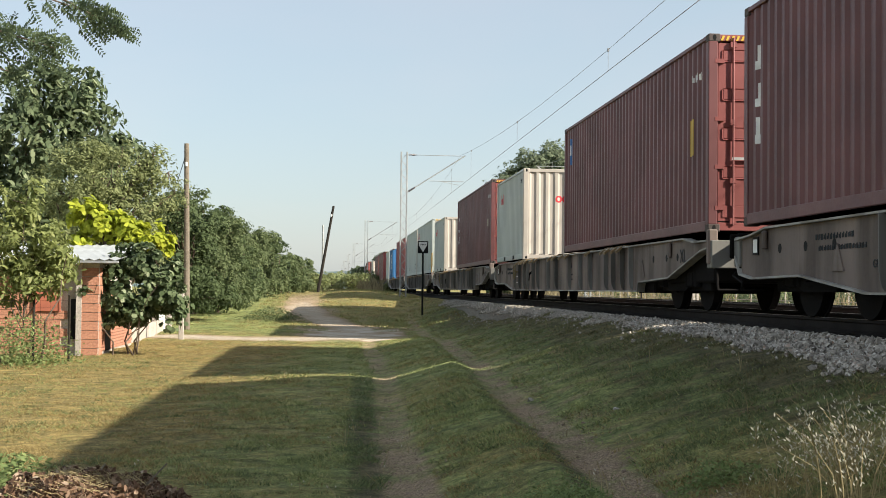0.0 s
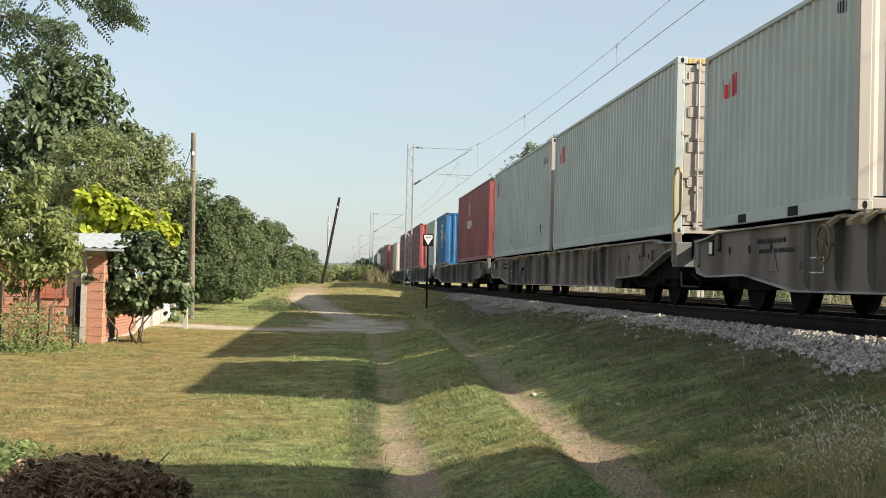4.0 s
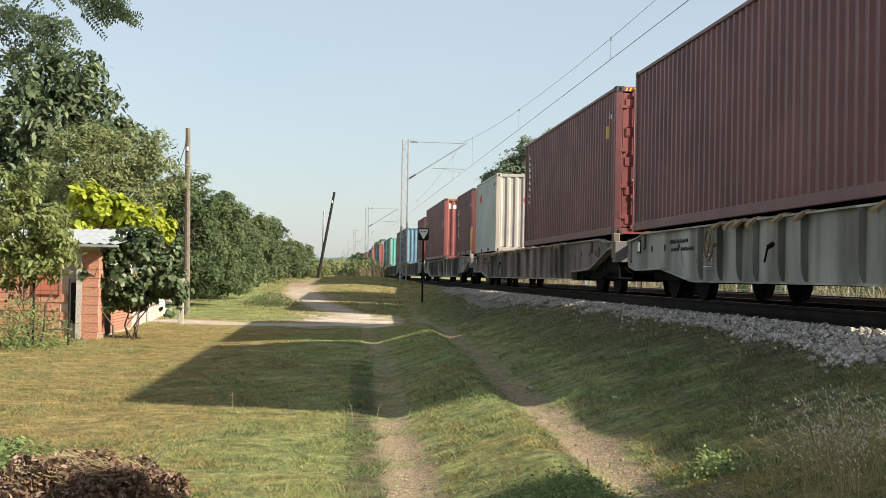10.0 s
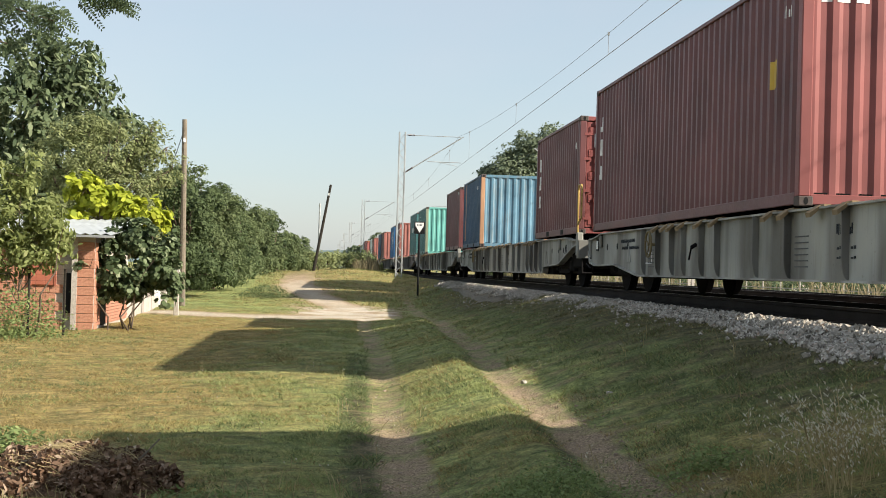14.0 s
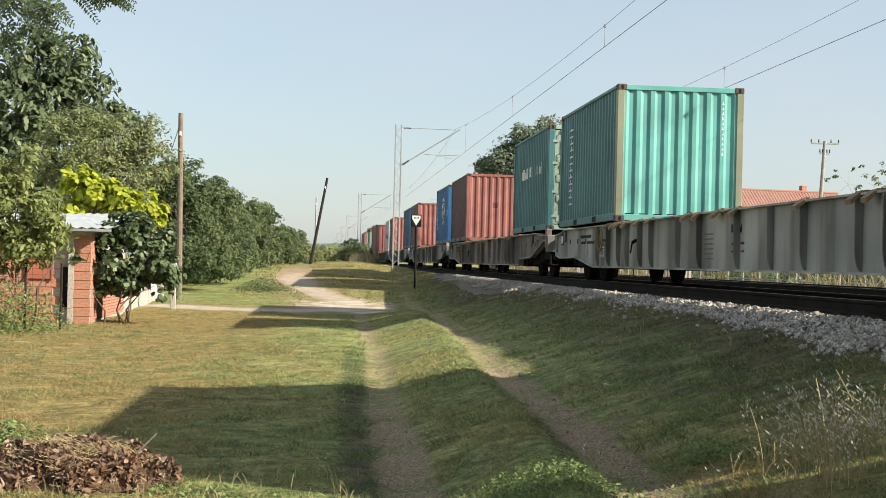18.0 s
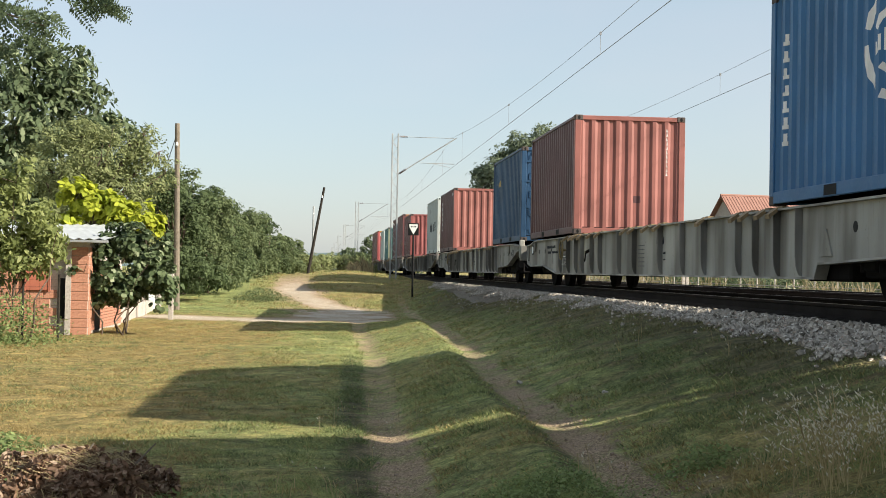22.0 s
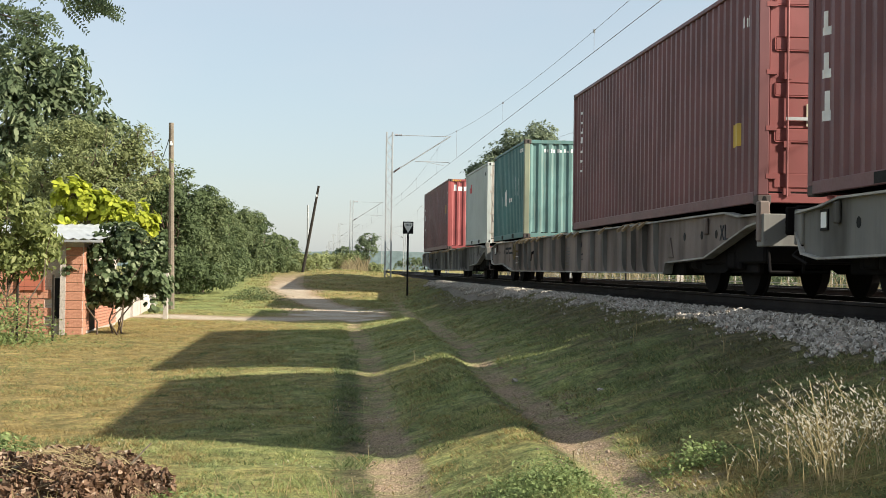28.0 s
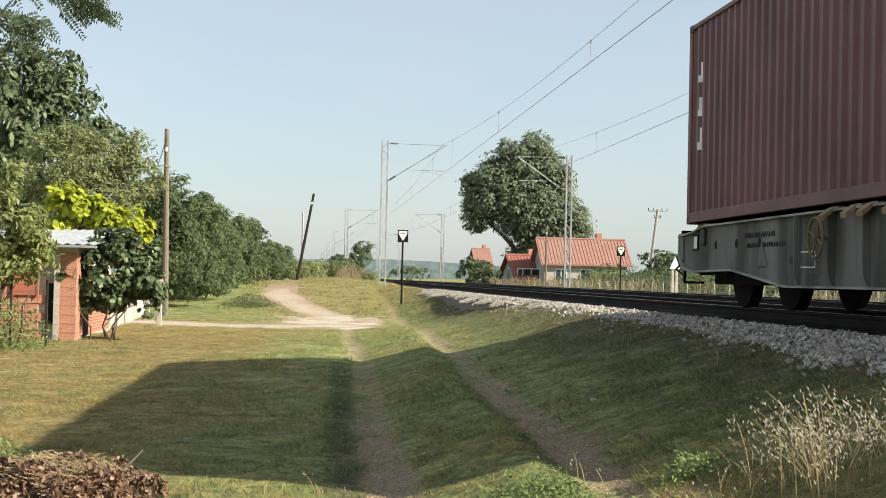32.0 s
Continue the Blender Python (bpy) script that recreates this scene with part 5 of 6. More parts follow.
        part("cross_beam", boxed(-1.18, y - 0.06, T - 0.45, 1.18, y + 0.06, T - 0.07), WAGON, t)
    for y in (0.66, 26.04):
        part("end_beam", boxed(-1.25, y - 0.12, T - 0.5, 1.25, y + 0.12, T - 0.1, 0.01), WAGON_GRIME_SHADE, t)
        d = -1 if y < 1 else 1
        for s in (-1, 1):
            bm = rodded(((s * 0.875, y, T - 0.2), (s * 0.875, y + d * 0.45, T - 0.2), 0.1), ((s * 0.875, y + d * 0.45, T - 0.2), (s * 0.875, y + d * 0.49, T - 0.2), 0.12), n=12)
            b = part("buffer", bm, UNDER, t)
            part("buffer_head", boxed(s * 0.875 - 0.22, y + d * 0.49 - 0.02, T - 0.37, s * 0.875 + 0.22, y + d * 0.49 + 0.03, T - 0.03, 0.015), UNDER, b)
            part("foot_step", rodded(((s * 1.15, y, T - 0.4), (s * 1.15, y + d * 0.1, 0.32), 0.02), ((s * 0.85, y + d * 0.1, 0.32), (s * 1.15, y + d * 0.1, 0.32), 0.02), n=6), UNDER, t)
        part("draw_hook", rodded(((0, y, T - 0.22), (0, y + d * 0.55, T - 0.22), 0.05), n=8), UNDER, t)
    for a, b in ((1.0, 5.0), (21.7, 25.7)):      # dark underframe over the bogies, filled in with plain black boxes
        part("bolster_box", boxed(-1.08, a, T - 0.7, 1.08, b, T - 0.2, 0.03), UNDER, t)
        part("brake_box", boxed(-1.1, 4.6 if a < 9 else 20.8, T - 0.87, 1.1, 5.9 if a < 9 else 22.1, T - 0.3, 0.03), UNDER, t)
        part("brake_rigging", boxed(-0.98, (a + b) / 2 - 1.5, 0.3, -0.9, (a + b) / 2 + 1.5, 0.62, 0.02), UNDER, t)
    part("front_bracket", boxed(-1.28, 0.6, T - 0.44, -1.14, 0.74, T + 0.06, 0.02), WAGON, t, "worn steel corner bracket")
    part("brake_cylinder", rodded(((0.2, 12.0, T - 0.62), (0.2, 12.8, T - 0.62), 0.2), n=14), UNDER, t)
    part("air_tank", rodded(((-0.4, 14.6, T - 0.62), (-0.4, 16.0, T - 0.62), 0.22), n=14), UNDER, t)
    for y in (3.2, 23.5):
        bogie(t, y)
    return t


def railing(parent):
    """A yellow bent grab rail that stands beside the coupling."""
    x = -1.24
    z = BASE_Z - RAIL_Z
    pts = [(x, 0.75, z - 0.1), (x, 0.75, z + 0.95), (x, 0.68, z + 1.05), (x, 0.45, z + 1.05), (x, 0.38, z + 0.95), (x, 0.38, z + 0.35), (x, 0.75, z + 0.2)]
    bm = bmesh.new()
    for a, b in zip(pts, pts[1:]):
        rod(bm, a, b, 0.022, n=6)
    part("grab_rail", bm, YELLOW, parent, "yellow bent tube grab rail")


def build_train():
    first = build_wagon()
    for k, (front, rear) in enumerate(LOADS):
        y = FIRST + PITCH * (k - 1)
        w = first if k == 0 else copy_thing(first, pose(0, 0, 0))
        MOVING.append((w, TRACK_X, y, RAIL_Z))
        if k in (3, 7, 8):
            railing(w)
        if k in (0, 1, 2):             # the leading wagons are sooty brown
            w["label"] = "long sooty brown container flat wagon with fish-bellied sides"
            for o in w.children_recursive:
                if o.data.materials and o.data.materials[0] == WAGON:
                    o.material_slots[0].link = "OBJECT"
                    o.material_slots[0].material = WAGON_BROWN
        if k in (5, 7, 8, 9, 11, 12):        # a few are of a paler grey
            for o in w.children_recursive:
                if o.data.materials and o.data.materials[0] == WAGON:
                    o.material_slots[0].link = "OBJECT"
                    o.material_slots[0].material = WAGON_LIGHT
        if k in (13, 15):                    # the last ones have darkened with grime
            w["label"] = "long grimy dark grey container flat wagon with fish-bellied sides"
            for o in w.children_recursive:
                if o.data.materials and o.data.materials[0] == WAGON:
                    o.material_slots[0].link = "OBJECT"
                    o.material_slots[0].material = WAGON_DARK
        for load, at_front in ((front, True), (rear, False)):
            if not load:
                continue
            size, side, label, door, end, post, marks = load
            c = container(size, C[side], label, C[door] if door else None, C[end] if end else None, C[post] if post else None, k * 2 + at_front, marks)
            MOVING.append((c, TRACK_X, y + INSET if at_front else y + PITCH - INSET - LONG[size], BASE_Z))
    # each thing at its place when the clock starts
    for ob, x, y, z in MOVING:
        ob.matrix_basis = pose(x, y, z)


build_train()
ROLLING = [o for w, *_ in MOVING for o in w.children_recursive if o.name.split(".")[0] == "wheelset"]


# ---------------------------------------------------------------- along the railway
def build_mast(x, y, side, arm):
    """A lattice catenary mast with its hinged arm; side: +1 reaches to +x."""
    t = thing("catenary_mast", pose(x, y, 0.85), "grey steel lattice catenary mast with swivel arm", "mast", "catenary masts along the railway")
    H, w = 7.75, 0.15
    for s in (-1, 1):
        part("leg", boxed(s * w - 0.035, -0.09, -0.3, s * w + 0.035, 0.09, H, 0.006), STEEL, t)
    bm = bmesh.new()
    n = 22
    for i in range(n):
        z0, z1 = 0.2 + i * (H - 0.3) / n, 0.2 + (i + 1) * (H - 0.3) / n
        a, b = (-w, w) if i % 2 else (w, -w)
        for d in (-0.07, 0.07):
            rod(bm, (a, d, z0), (b, d, z1), 0.014, n=4)
    part("lacing", bm, STEEL, t)["kind"] = "stuff"
    part("footing", boxed(-0.4, -0.35, -0.5, 0.4, 0.35, 0.12, 0.03), CONCRETE, t)
    tip = side * arm
    zt, zb = H - 0.15, H - 2.1
    part("stay", rodded(((side * w, 0, zt), (tip * 0.96, 0, zt - 0.02), 0.018), n=6), STEEL, t)
    part("arm_tube", rodded(((side * w, 0, zb), (tip, 0, zt), 0.03), n=8), STEEL, t)
    part("steady_tube", rodded(((tip * 0.42, 0, zb + 0.62), (tip * 0.97, 0, zb + 0.6), 0.02), ((tip * 0.6, 0, zb + 0.6), (tip * 0.9, 0, zb + 0.42), 0.012), n=6), STEEL, t)
    for a, b in (((side * (w + 0.12), 0, zt), (side * (w + 0.5), 0, zt)), ((side * (w + 0.1), 0, zb + 0.06), (side * (w + 0.42), 0, zb + 0.28))):
        bm = bmesh.new()
        for i in range(6):
            p = Vector(a).lerp(Vector(b), i / 6)
            q = Vector(a).lerp(Vector(b), (i + 0.7) / 6)
            rod(bm, p, q, 0.06, 0.035, 8)
        part("insulator", bm, INSULATOR, t, "dark ribbed insulator")["kind"] = "stuff"
    return 0.85 + zt, 0.85 + zb + 0.5


ARM = TRACK_X - 3.77 + 0.25
SPANS = [-5.0, 70.0, 141.0, 212.0, 283.0, 354.0, 425.0]
for y in SPANS[1:]:
    build_mast(3.77, y, 1, ARM)
for y in (75.0, 147.0, 218.0, 289.0, 360.0):
    build_mast(14.35, y, -1, 2.95)


def build_wires(x, ys, top, low):
    t = thing("overhead_line", pose(x, 0, 0), "dark copper messenger and contact wires with droppers", "overhead line", kind="structure")
    mes, con, drop = bmesh.new(), bmesh.new(), bmesh.new()
    for a, b in zip(ys, ys[1:]):
        n = 14
        def sag(u):
            return top - 4 * 1.05 * u * (1 - u)
        for i in range(n):
            u, v = i / n, (i + 1) / n
            rod(mes, (0, a + (b - a) * u, sag(u)), (0, a + (b - a) * v, sag(v)), 0.0055, n=5)
            rod(con, (0, a + (b - a) * u, low), (0, a + (b - a) * v, low), 0.008, n=5)
            if i % 3 == 1:
                rod(drop, (0, a + (b - a) * u, low), (0, a + (b - a) * u, sag(u)), 0.005, n=4)
                box(drop, -0.02, a + (b - a) * u - 0.03, sag(u) - 0.05, 0.02, a + (b - a) * u + 0.03, sag(u) + 0.03)
    part("messenger_wire", mes, WIRE, t)
    part("contact_wire", con, WIRE, t)
    part("dropper_wires", drop, WIRE, t)["kind"] = "stuff"


build_wires(TRACK_X, SPANS, 8.45, 6.88)
build_wires(TRACK2_X, [2.0, 75.0, 147.0, 218.0, 289.0, 360.0], 8.45, 6.8)


def build_track_sign(x, y, z, h=2.05, face=0):
    """A square black board with a white wedge, on a thin post."""
    t = thing("track_sign", pose(x, y, z, 0, 0, face), "black square railway sign with white wedge on post", "sign", "railway signs")
    part("post", rodded(((0, 0, -0.3), (0, 0, h), 0.035), n=8), BLACK, t)
    b = part("board", boxed(-0.19, -0.03, h - 0.12, 0.19, -0.01, h + 0.32, 0.01), BLACK, t)
    part("wedge", prism(bmesh.new(), [(-0.15, h + 0.28), (0.15, h + 0.28), (0.15, h + 0.17), (0, h - 0.08), (-0.15, h + 0.17)], "y", -0.036, -0.031), WHITE, b, "white wedge plate")
    bm = bmesh.new()
    for i in range(4):
        box(bm, -0.09 + i * 0.05, -0.04, h + 0.17, -0.06 + i * 0.05, -0.037, h + 0.22)
    part("lettering", bm, MARK_DARK, b, "small plain bars")


build_track_sign(3.35, 49.0, 0.9)
build_track_sign(13.9, 60.0, 0.85, 2.0)


def build_marker():
    """A white pointed marker on twin pale posts beyond the second track."""
    t = thing("track_marker", pose(13.65, 50.0, 0.8), "white pointed track marker on two pale posts", "sign")
    part("pointed_board", prism(bmesh.new(), [(-0.2, 1.3), (0.2, 1.3), (0, 1.78)], "y", -0.04, -0.015), WHITE, t)
    for s in (-0.075, 0.075):
        part("post", boxed(s - 0.05, -0.012, -0.2, s + 0.05, 0.04, 1.5, 0.01), PLASTER, t)


build_marker()


def build_service_wire():
    """A thin line from the pole's top down to the yard."""
    t = thing("service_wire", pose(-4.71, 45.0, 5.9), "thin dark service wire from the pole", "wire", kind="structure")
    bm = bmesh.new()
    pts = [Vector((-0.9 * u, -1.0 * u, -2.6 * u - 1.2 * u * (1 - u))) for u in [i / 10 for i in range(11)]]
    for a, b in zip(pts, pts[1:]):
        rod(bm, a, b, 0.012, n=5)
    part("cable", bm, BLACK, t)


build_service_wire()


def build_pole(x, y, z, h, lean_x, r, mat, label, crossarm=False, lean_y=0.0):
    t = thing("utility_pole", pose(x, y, z), label, "utility pole")
    part("shaft", rodded(((0, 0, -0.4), (lean_x, lean_y, h), r, r * 0.72), n=10), mat, t)
    if crossarm:
        for z_, w in ((h - 0.15, 0.85), (h - 0.75, 0.3)):
            part("crossarm", boxed(lean_x - w, -0.05, z_ - 0.05, lean_x + w, 0.05, z_ + 0.05, 0.01), mat, t)
            for k in (-1, -0.45, 0.45, 1):
                part("insulator", rodded(((lean_x + k * w, 0, z_ + 0.05), (lean_x + k * w, 0, z_ + 0.25), 0.05, 0.03), n=8), INSULATOR, t, "dark pin insulator")
    else:
        part("insulator", rodded(((lean_x * 0.88, -0.13, h * 0.88), (lean_x * 0.88, -0.13, h * 0.88 + 0.12), 0.05, 0.03), n=8), WHITE, t, "white pin insulator")
        part("bracket", boxed(lean_x * 0.88 - 0.03, -0.16, h * 0.88 - 0.03, lean_x * 0.88 + 0.03, 0.0, h * 0.88), STEEL, t)
    return t


build_pole(-4.6, 45.0, 0.12, 6.1, -0.1, 0.11, TIMBER, "weathered grey wooden pole beside the hedge")
build_pole(-0.75, 80.0, 1.15, 5.2, 0.95, 0.1, TIMBER_DARK, "dark tarred wooden pole leaning over")
build_pole(-0.7, 140.0, 1.0, 7.0, 0.0, 0.12, STEEL, "pale grey slender concrete pole")
build_pole(30.2, 120.0, 0.6, 7.6, 0.9, 0.16, CONCRETE, "pale concrete pole with insulator crossarms", True)
build_pole(29.6, 80.0, 0.6, 8.9, 0.5, 0.14, CONCRETE, "tall concrete pole with insulator crossarms", True)
build_pole(20.5, 117.0, 0.7, 5.6, 0.0, 0.1, TIMBER, "slim wooden pole before the house")
build_pole(9.5 + 8, 180.0, 0.7, 5.0, 0.0, 0.12, TIMBER, "slim wooden pole in the field")


# ---------------------------------------------------------------- houses beyond the tracks
def build_house(x, y, z, turn, w, d, eave, ridge, roof, wall, label):
    """A gabled house, ridge along its local x; window, door and chimney as parts."""
    t = thing("house", pose(x, y, z, 0, 0, turn), label, "house")
    bm = bmesh.new()
    prism(bm, [(-d / 2, 0), (d / 2, 0), (d / 2, eave), (0, ridge - 0.12), (-d / 2, eave)], "x", -w / 2, w / 2)
    part("wall", bm, wall, t)
    s = (ridge - eave) / (d / 2)
    for side in (-1, 1):
        bm = bmesh.new()
        o = d / 2 + 0.45
        prism(bm, [(side * o, eave - 0.45 * s), (0, ridge), (0, ridge + 0.14), (side * o, eave - 0.45 * s + 0.14)], "x", -w / 2 - 0.4, w / 2 + 0.4)
        slope = part("roof_slope", bm, roof, t)
        n = int((w + 0.8) / 0.3)
        bm = bmesh.new()
        for i in range(n):
            xx = -w / 2 - 0.4 + (i + 0.5) * (w + 0.8) / n
            rod(bm, (xx, side * o, eave - 0.45 * s + 0.15), (xx, 0, ridge + 0.15), 0.035, n=5)
        part("tile_rows", bm, roof, slope)["kind"] = "stuff"
    part("ridge_tiles", rodded(((-w / 2 - 0.4, 0, ridge + 0.12), (w / 2 + 0.4, 0, ridge + 0.12), 0.12)), roof, t)
    part("chimney", boxed(w * 0.2, 0.1, ridge - 0.4, w * 0.2 + 0.5, 0.6, ridge + 0.7, 0.02), BRICK, t)
    for k in (-0.3, 0.0, 0.3):
        win = part("window", boxed(k * w - 0.5, -d / 2 - 0.05, 0.95, k * w + 0.5, -d / 2 + 0.02, 2.1), WHITE, t)
        for q in (-1, 1):
            part("pane", boxed(k * w + (q * 0.24) - 0.2, -d / 2 - 0.06, 1.03, k * w + q * 0.24 + 0.2, -d / 2 - 0.045, 2.02), GLASS_DARK, win)
    win = part("window", boxed(-w / 2 - 0.05, -0.45, 1.0, -w / 2 + 0.02, 0.45, 2.1), WHITE, t)
    part("pane", boxed(-w / 2 - 0.06, -0.37, 1.08, -w / 2 - 0.045, 0.37, 2.02), GLASS_DARK, win)
    return t


build_house(24.3, 121.0, 0.55, 0, 7.4, 5.5, 2.7, 4.7, TILE_RED, PLASTER, "pale plastered house with red tiled gable roof")
build_house(19.6, 124.0, 0.55, 8, 2.6, 5.0, 1.4, 3.2, TILE_DARK, PLASTER, "low outbuilding with dark brown tiled roof")
build_house(24.2, 192.0, 0.5, 6, 1.9, 5, 3.0, 5.3, TILE_RED, TIMBER_DARK, "far house with bright red tiled roof")
build_house(41.2, 120.0, 0.5, 10, 10.6, 7.5, 5.0, 8.2, TILE_RED, PLASTER, "long house with red tiled roof and chimney")

# ---------------------------------------------------------------- trees
tree("walnut_tree", -8.7, 46.0, 0.2, [(0, 0, 4.4, 2.4, 2.2, 1.9), (-1.3, -0.6, 5.9, 1.8, 1.8, 1.5), (0.8, 0.2, 6.3, 1.1, 1.4, 1.1), (0.2, 0, 7.5, 1.1, 1.2, 0.9), (-1.2, 0, 7.5, 1.2, 1.2, 1.1), (1.5, -0.3, 5.0, 1.2, 1.4, 1.2), (-2.0, 0, 3.6, 2, 2, 1.6)], 0.27, LEAF_WALNUT, 15000, "large dark walnut tree with drooping pale leaves", 0.22, 11, 0.75, 1, 0.36, "", 0.45, 6)
tree("fruit_tree", -6.7, 40.5, 0.2, [(0, 0, 3.2, 1.5, 1.5, 1.4), (-0.9, 0, 4.2, 1.1, 1.2, 1.0), (0.3, 0, 4.5, 1.0, 1.1, 0.85), (1.2, 0, 3.5, 0.7, 1.0, 0.8), (-0.3, 0.2, 5.1, 0.7, 0.7, 0.5), (1.1, 0, 4.9, 0.25, 0.3, 0.5), (1.5, 0, 4.5, 0.25, 0.3, 0.5), (1.8, 0, 3.9, 0.3, 0.4, 0.5), (1.95, 0, 4.7, 0.22, 0.3, 0.45), (1.5, 0, 5.15, 0.22, 0.3, 0.4), (2.15, 0, 4.1, 0.25, 0.3, 0.45), (0.6, 0, 5.2, 0.3, 0.3, 0.4), (1.0, 0, 2.3, 0.9, 1.0, 0.9)], 0.12, LEAF_LIGHT, 23000, "pale green plum tree with thin upright twigs", 0.14, 12, -0.1, 3, 0.2, "", 0.42)
tree("catalpa_tree", -5.5, 37.0, 0.1, [(-0.95, 0, 3.3, 0.45, 0.5, 0.4), (-0.45, 0.1, 3.1, 0.55, 0.5, 0.4), (0.1, 0, 2.85, 0.55, 0.5, 0.42), (0.65, 0, 2.7, 0.45, 0.5, 0.38), (1.0, 0, 2.5, 0.28, 0.4, 0.35), (-1.1, 0, 2.5, 0.35, 0.4, 0.3)], 0.2, LEAF_LIME, 2100, "young tree with broad bright yellow-green leaves", 0.07, 13, 0.5, 1, 0.13, "", 0.75, 6)
tree("hazel_bush", -4.55, 31.6, 0.05, [(0, 0, 1.45, 0.8, 0.7, 0.7), (-0.6, 0, 1.2, 0.5, 0.6, 0.65), (-0.85, -0.2, 1.25, 0.35, 0.4, 0.6), (0.65, 0, 1.9, 0.55, 0.6, 0.45), (0.1, 0, 2.15, 0.4, 0.5, 0.3), (0.85, 0, 1.3, 0.45, 0.5, 0.6), (0.9, 0, 0.85, 0.3, 0.4, 0.3), (-0.45, 0.1, 1.8, 0.4, 0.5, 0.35), (0.1, 0, 0.85, 0.6, 0.5, 0.3)], 0.12, LEAF_HAZEL, 7000, "dark green round-leaved hazel bush by the wall", 0.022, 14, 0.35, 6, 0.14, "", 0.9, 6)
tree("elder_tree", -6.0, 27.5, 0.05, [(0, 0, 2.4, 0.8, 0.8, 0.7), (-0.7, 0, 3.0, 0.8, 0.8, 0.6), (0.35, 0, 1.75, 0.5, 0.6, 0.35), (-0.7, 0, 1.8, 0.8, 0.7, 0.7), (0.0, 0, 3.1, 0.5, 0.5, 0.35), (-1.1, 0, 0.9, 0.5, 0.6, 0.5), (0.6, 0, 2.15, 0.4, 0.5, 0.25), (-0.2, 0, 1.25, 0.4, 0.5, 0.3), (0.3, 0, 2.0, 0.5, 0.5, 0.3), (0.6, 0, 1.75, 0.35, 0.4, 0.25), (0.2, 0, 1.45, 0.4, 0.4, 0.25)], 0.13, LEAF_ELDER, 6800, "small leafy tree before the shed", 0.028, 15, 0.5, 3, 0.17, "", 0.45, 6)
HEDGE = [(-5.3, 51, 4.2, 21), (-6.0, 55, 4.7, 22), (-4.7, 56.5, 3.8, 23), (-4.7, 62, 4.0, 24), (-4.5, 68, 3.9, 25), (-4.2, 75, 3.5, 26), (-3.7, 83, 3.3, 27), (-3.5, 92, 3.3, 28), (-3.0, 103, 2.9, 29), (-2.8, 115, 2.8, 30), (-2.5, 130, 2.8, 31), (-6.6, 58, 4.4, 32), (-7.5, 66, 4.8, 33)]
for i, (x, y, h, sd) in enumerate(HEDGE):
    r = random.Random(sd)
    bl = [(0, 0, h * 0.5, 1.3, 1.8, h * 0.36)] + [(r.uniform(-0.9, 0.6), r.uniform(-1.5, 1.5), h * r.uniform(0.5, 0.97), r.uniform(0.35, 0.8), r.uniform(0.6, 1.2), h * r.uniform(0.08, 0.16)) for _ in range(9)] + [(r.uniform(-0.3, 0.9), 0, h * 0.3, 1.1, 1.4, h * 0.2), (0.9, -0.5, h * 0.2, 1.0, 1.4, h * 0.14)]
    z = float(height(x, y))
    tree("hedge_tree", x, y, z, bl, 0.15 if y < 80 else 0.2, LEAF_MID if i % 3 else LEAF_DARK, 15000 if y < 80 else 7000, "dense dark green tree of the lane-side hedge", 0.09, sd, 0.3, 3, 0.24, "hedge along the lane", 0.6)
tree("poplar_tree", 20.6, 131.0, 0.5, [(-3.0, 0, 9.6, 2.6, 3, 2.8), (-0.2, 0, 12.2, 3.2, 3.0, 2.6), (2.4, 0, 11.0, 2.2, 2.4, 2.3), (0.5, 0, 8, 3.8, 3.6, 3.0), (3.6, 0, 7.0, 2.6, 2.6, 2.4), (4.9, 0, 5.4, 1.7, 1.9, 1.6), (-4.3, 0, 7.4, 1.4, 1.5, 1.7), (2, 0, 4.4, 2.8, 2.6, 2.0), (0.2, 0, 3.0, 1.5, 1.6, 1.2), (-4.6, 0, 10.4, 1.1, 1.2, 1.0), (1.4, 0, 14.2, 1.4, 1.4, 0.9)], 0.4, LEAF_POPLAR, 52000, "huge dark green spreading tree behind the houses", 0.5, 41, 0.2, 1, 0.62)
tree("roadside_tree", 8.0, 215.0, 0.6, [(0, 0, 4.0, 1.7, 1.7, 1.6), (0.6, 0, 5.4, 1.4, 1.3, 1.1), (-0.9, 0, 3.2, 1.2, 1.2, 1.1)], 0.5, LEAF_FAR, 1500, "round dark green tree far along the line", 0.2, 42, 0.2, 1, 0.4)
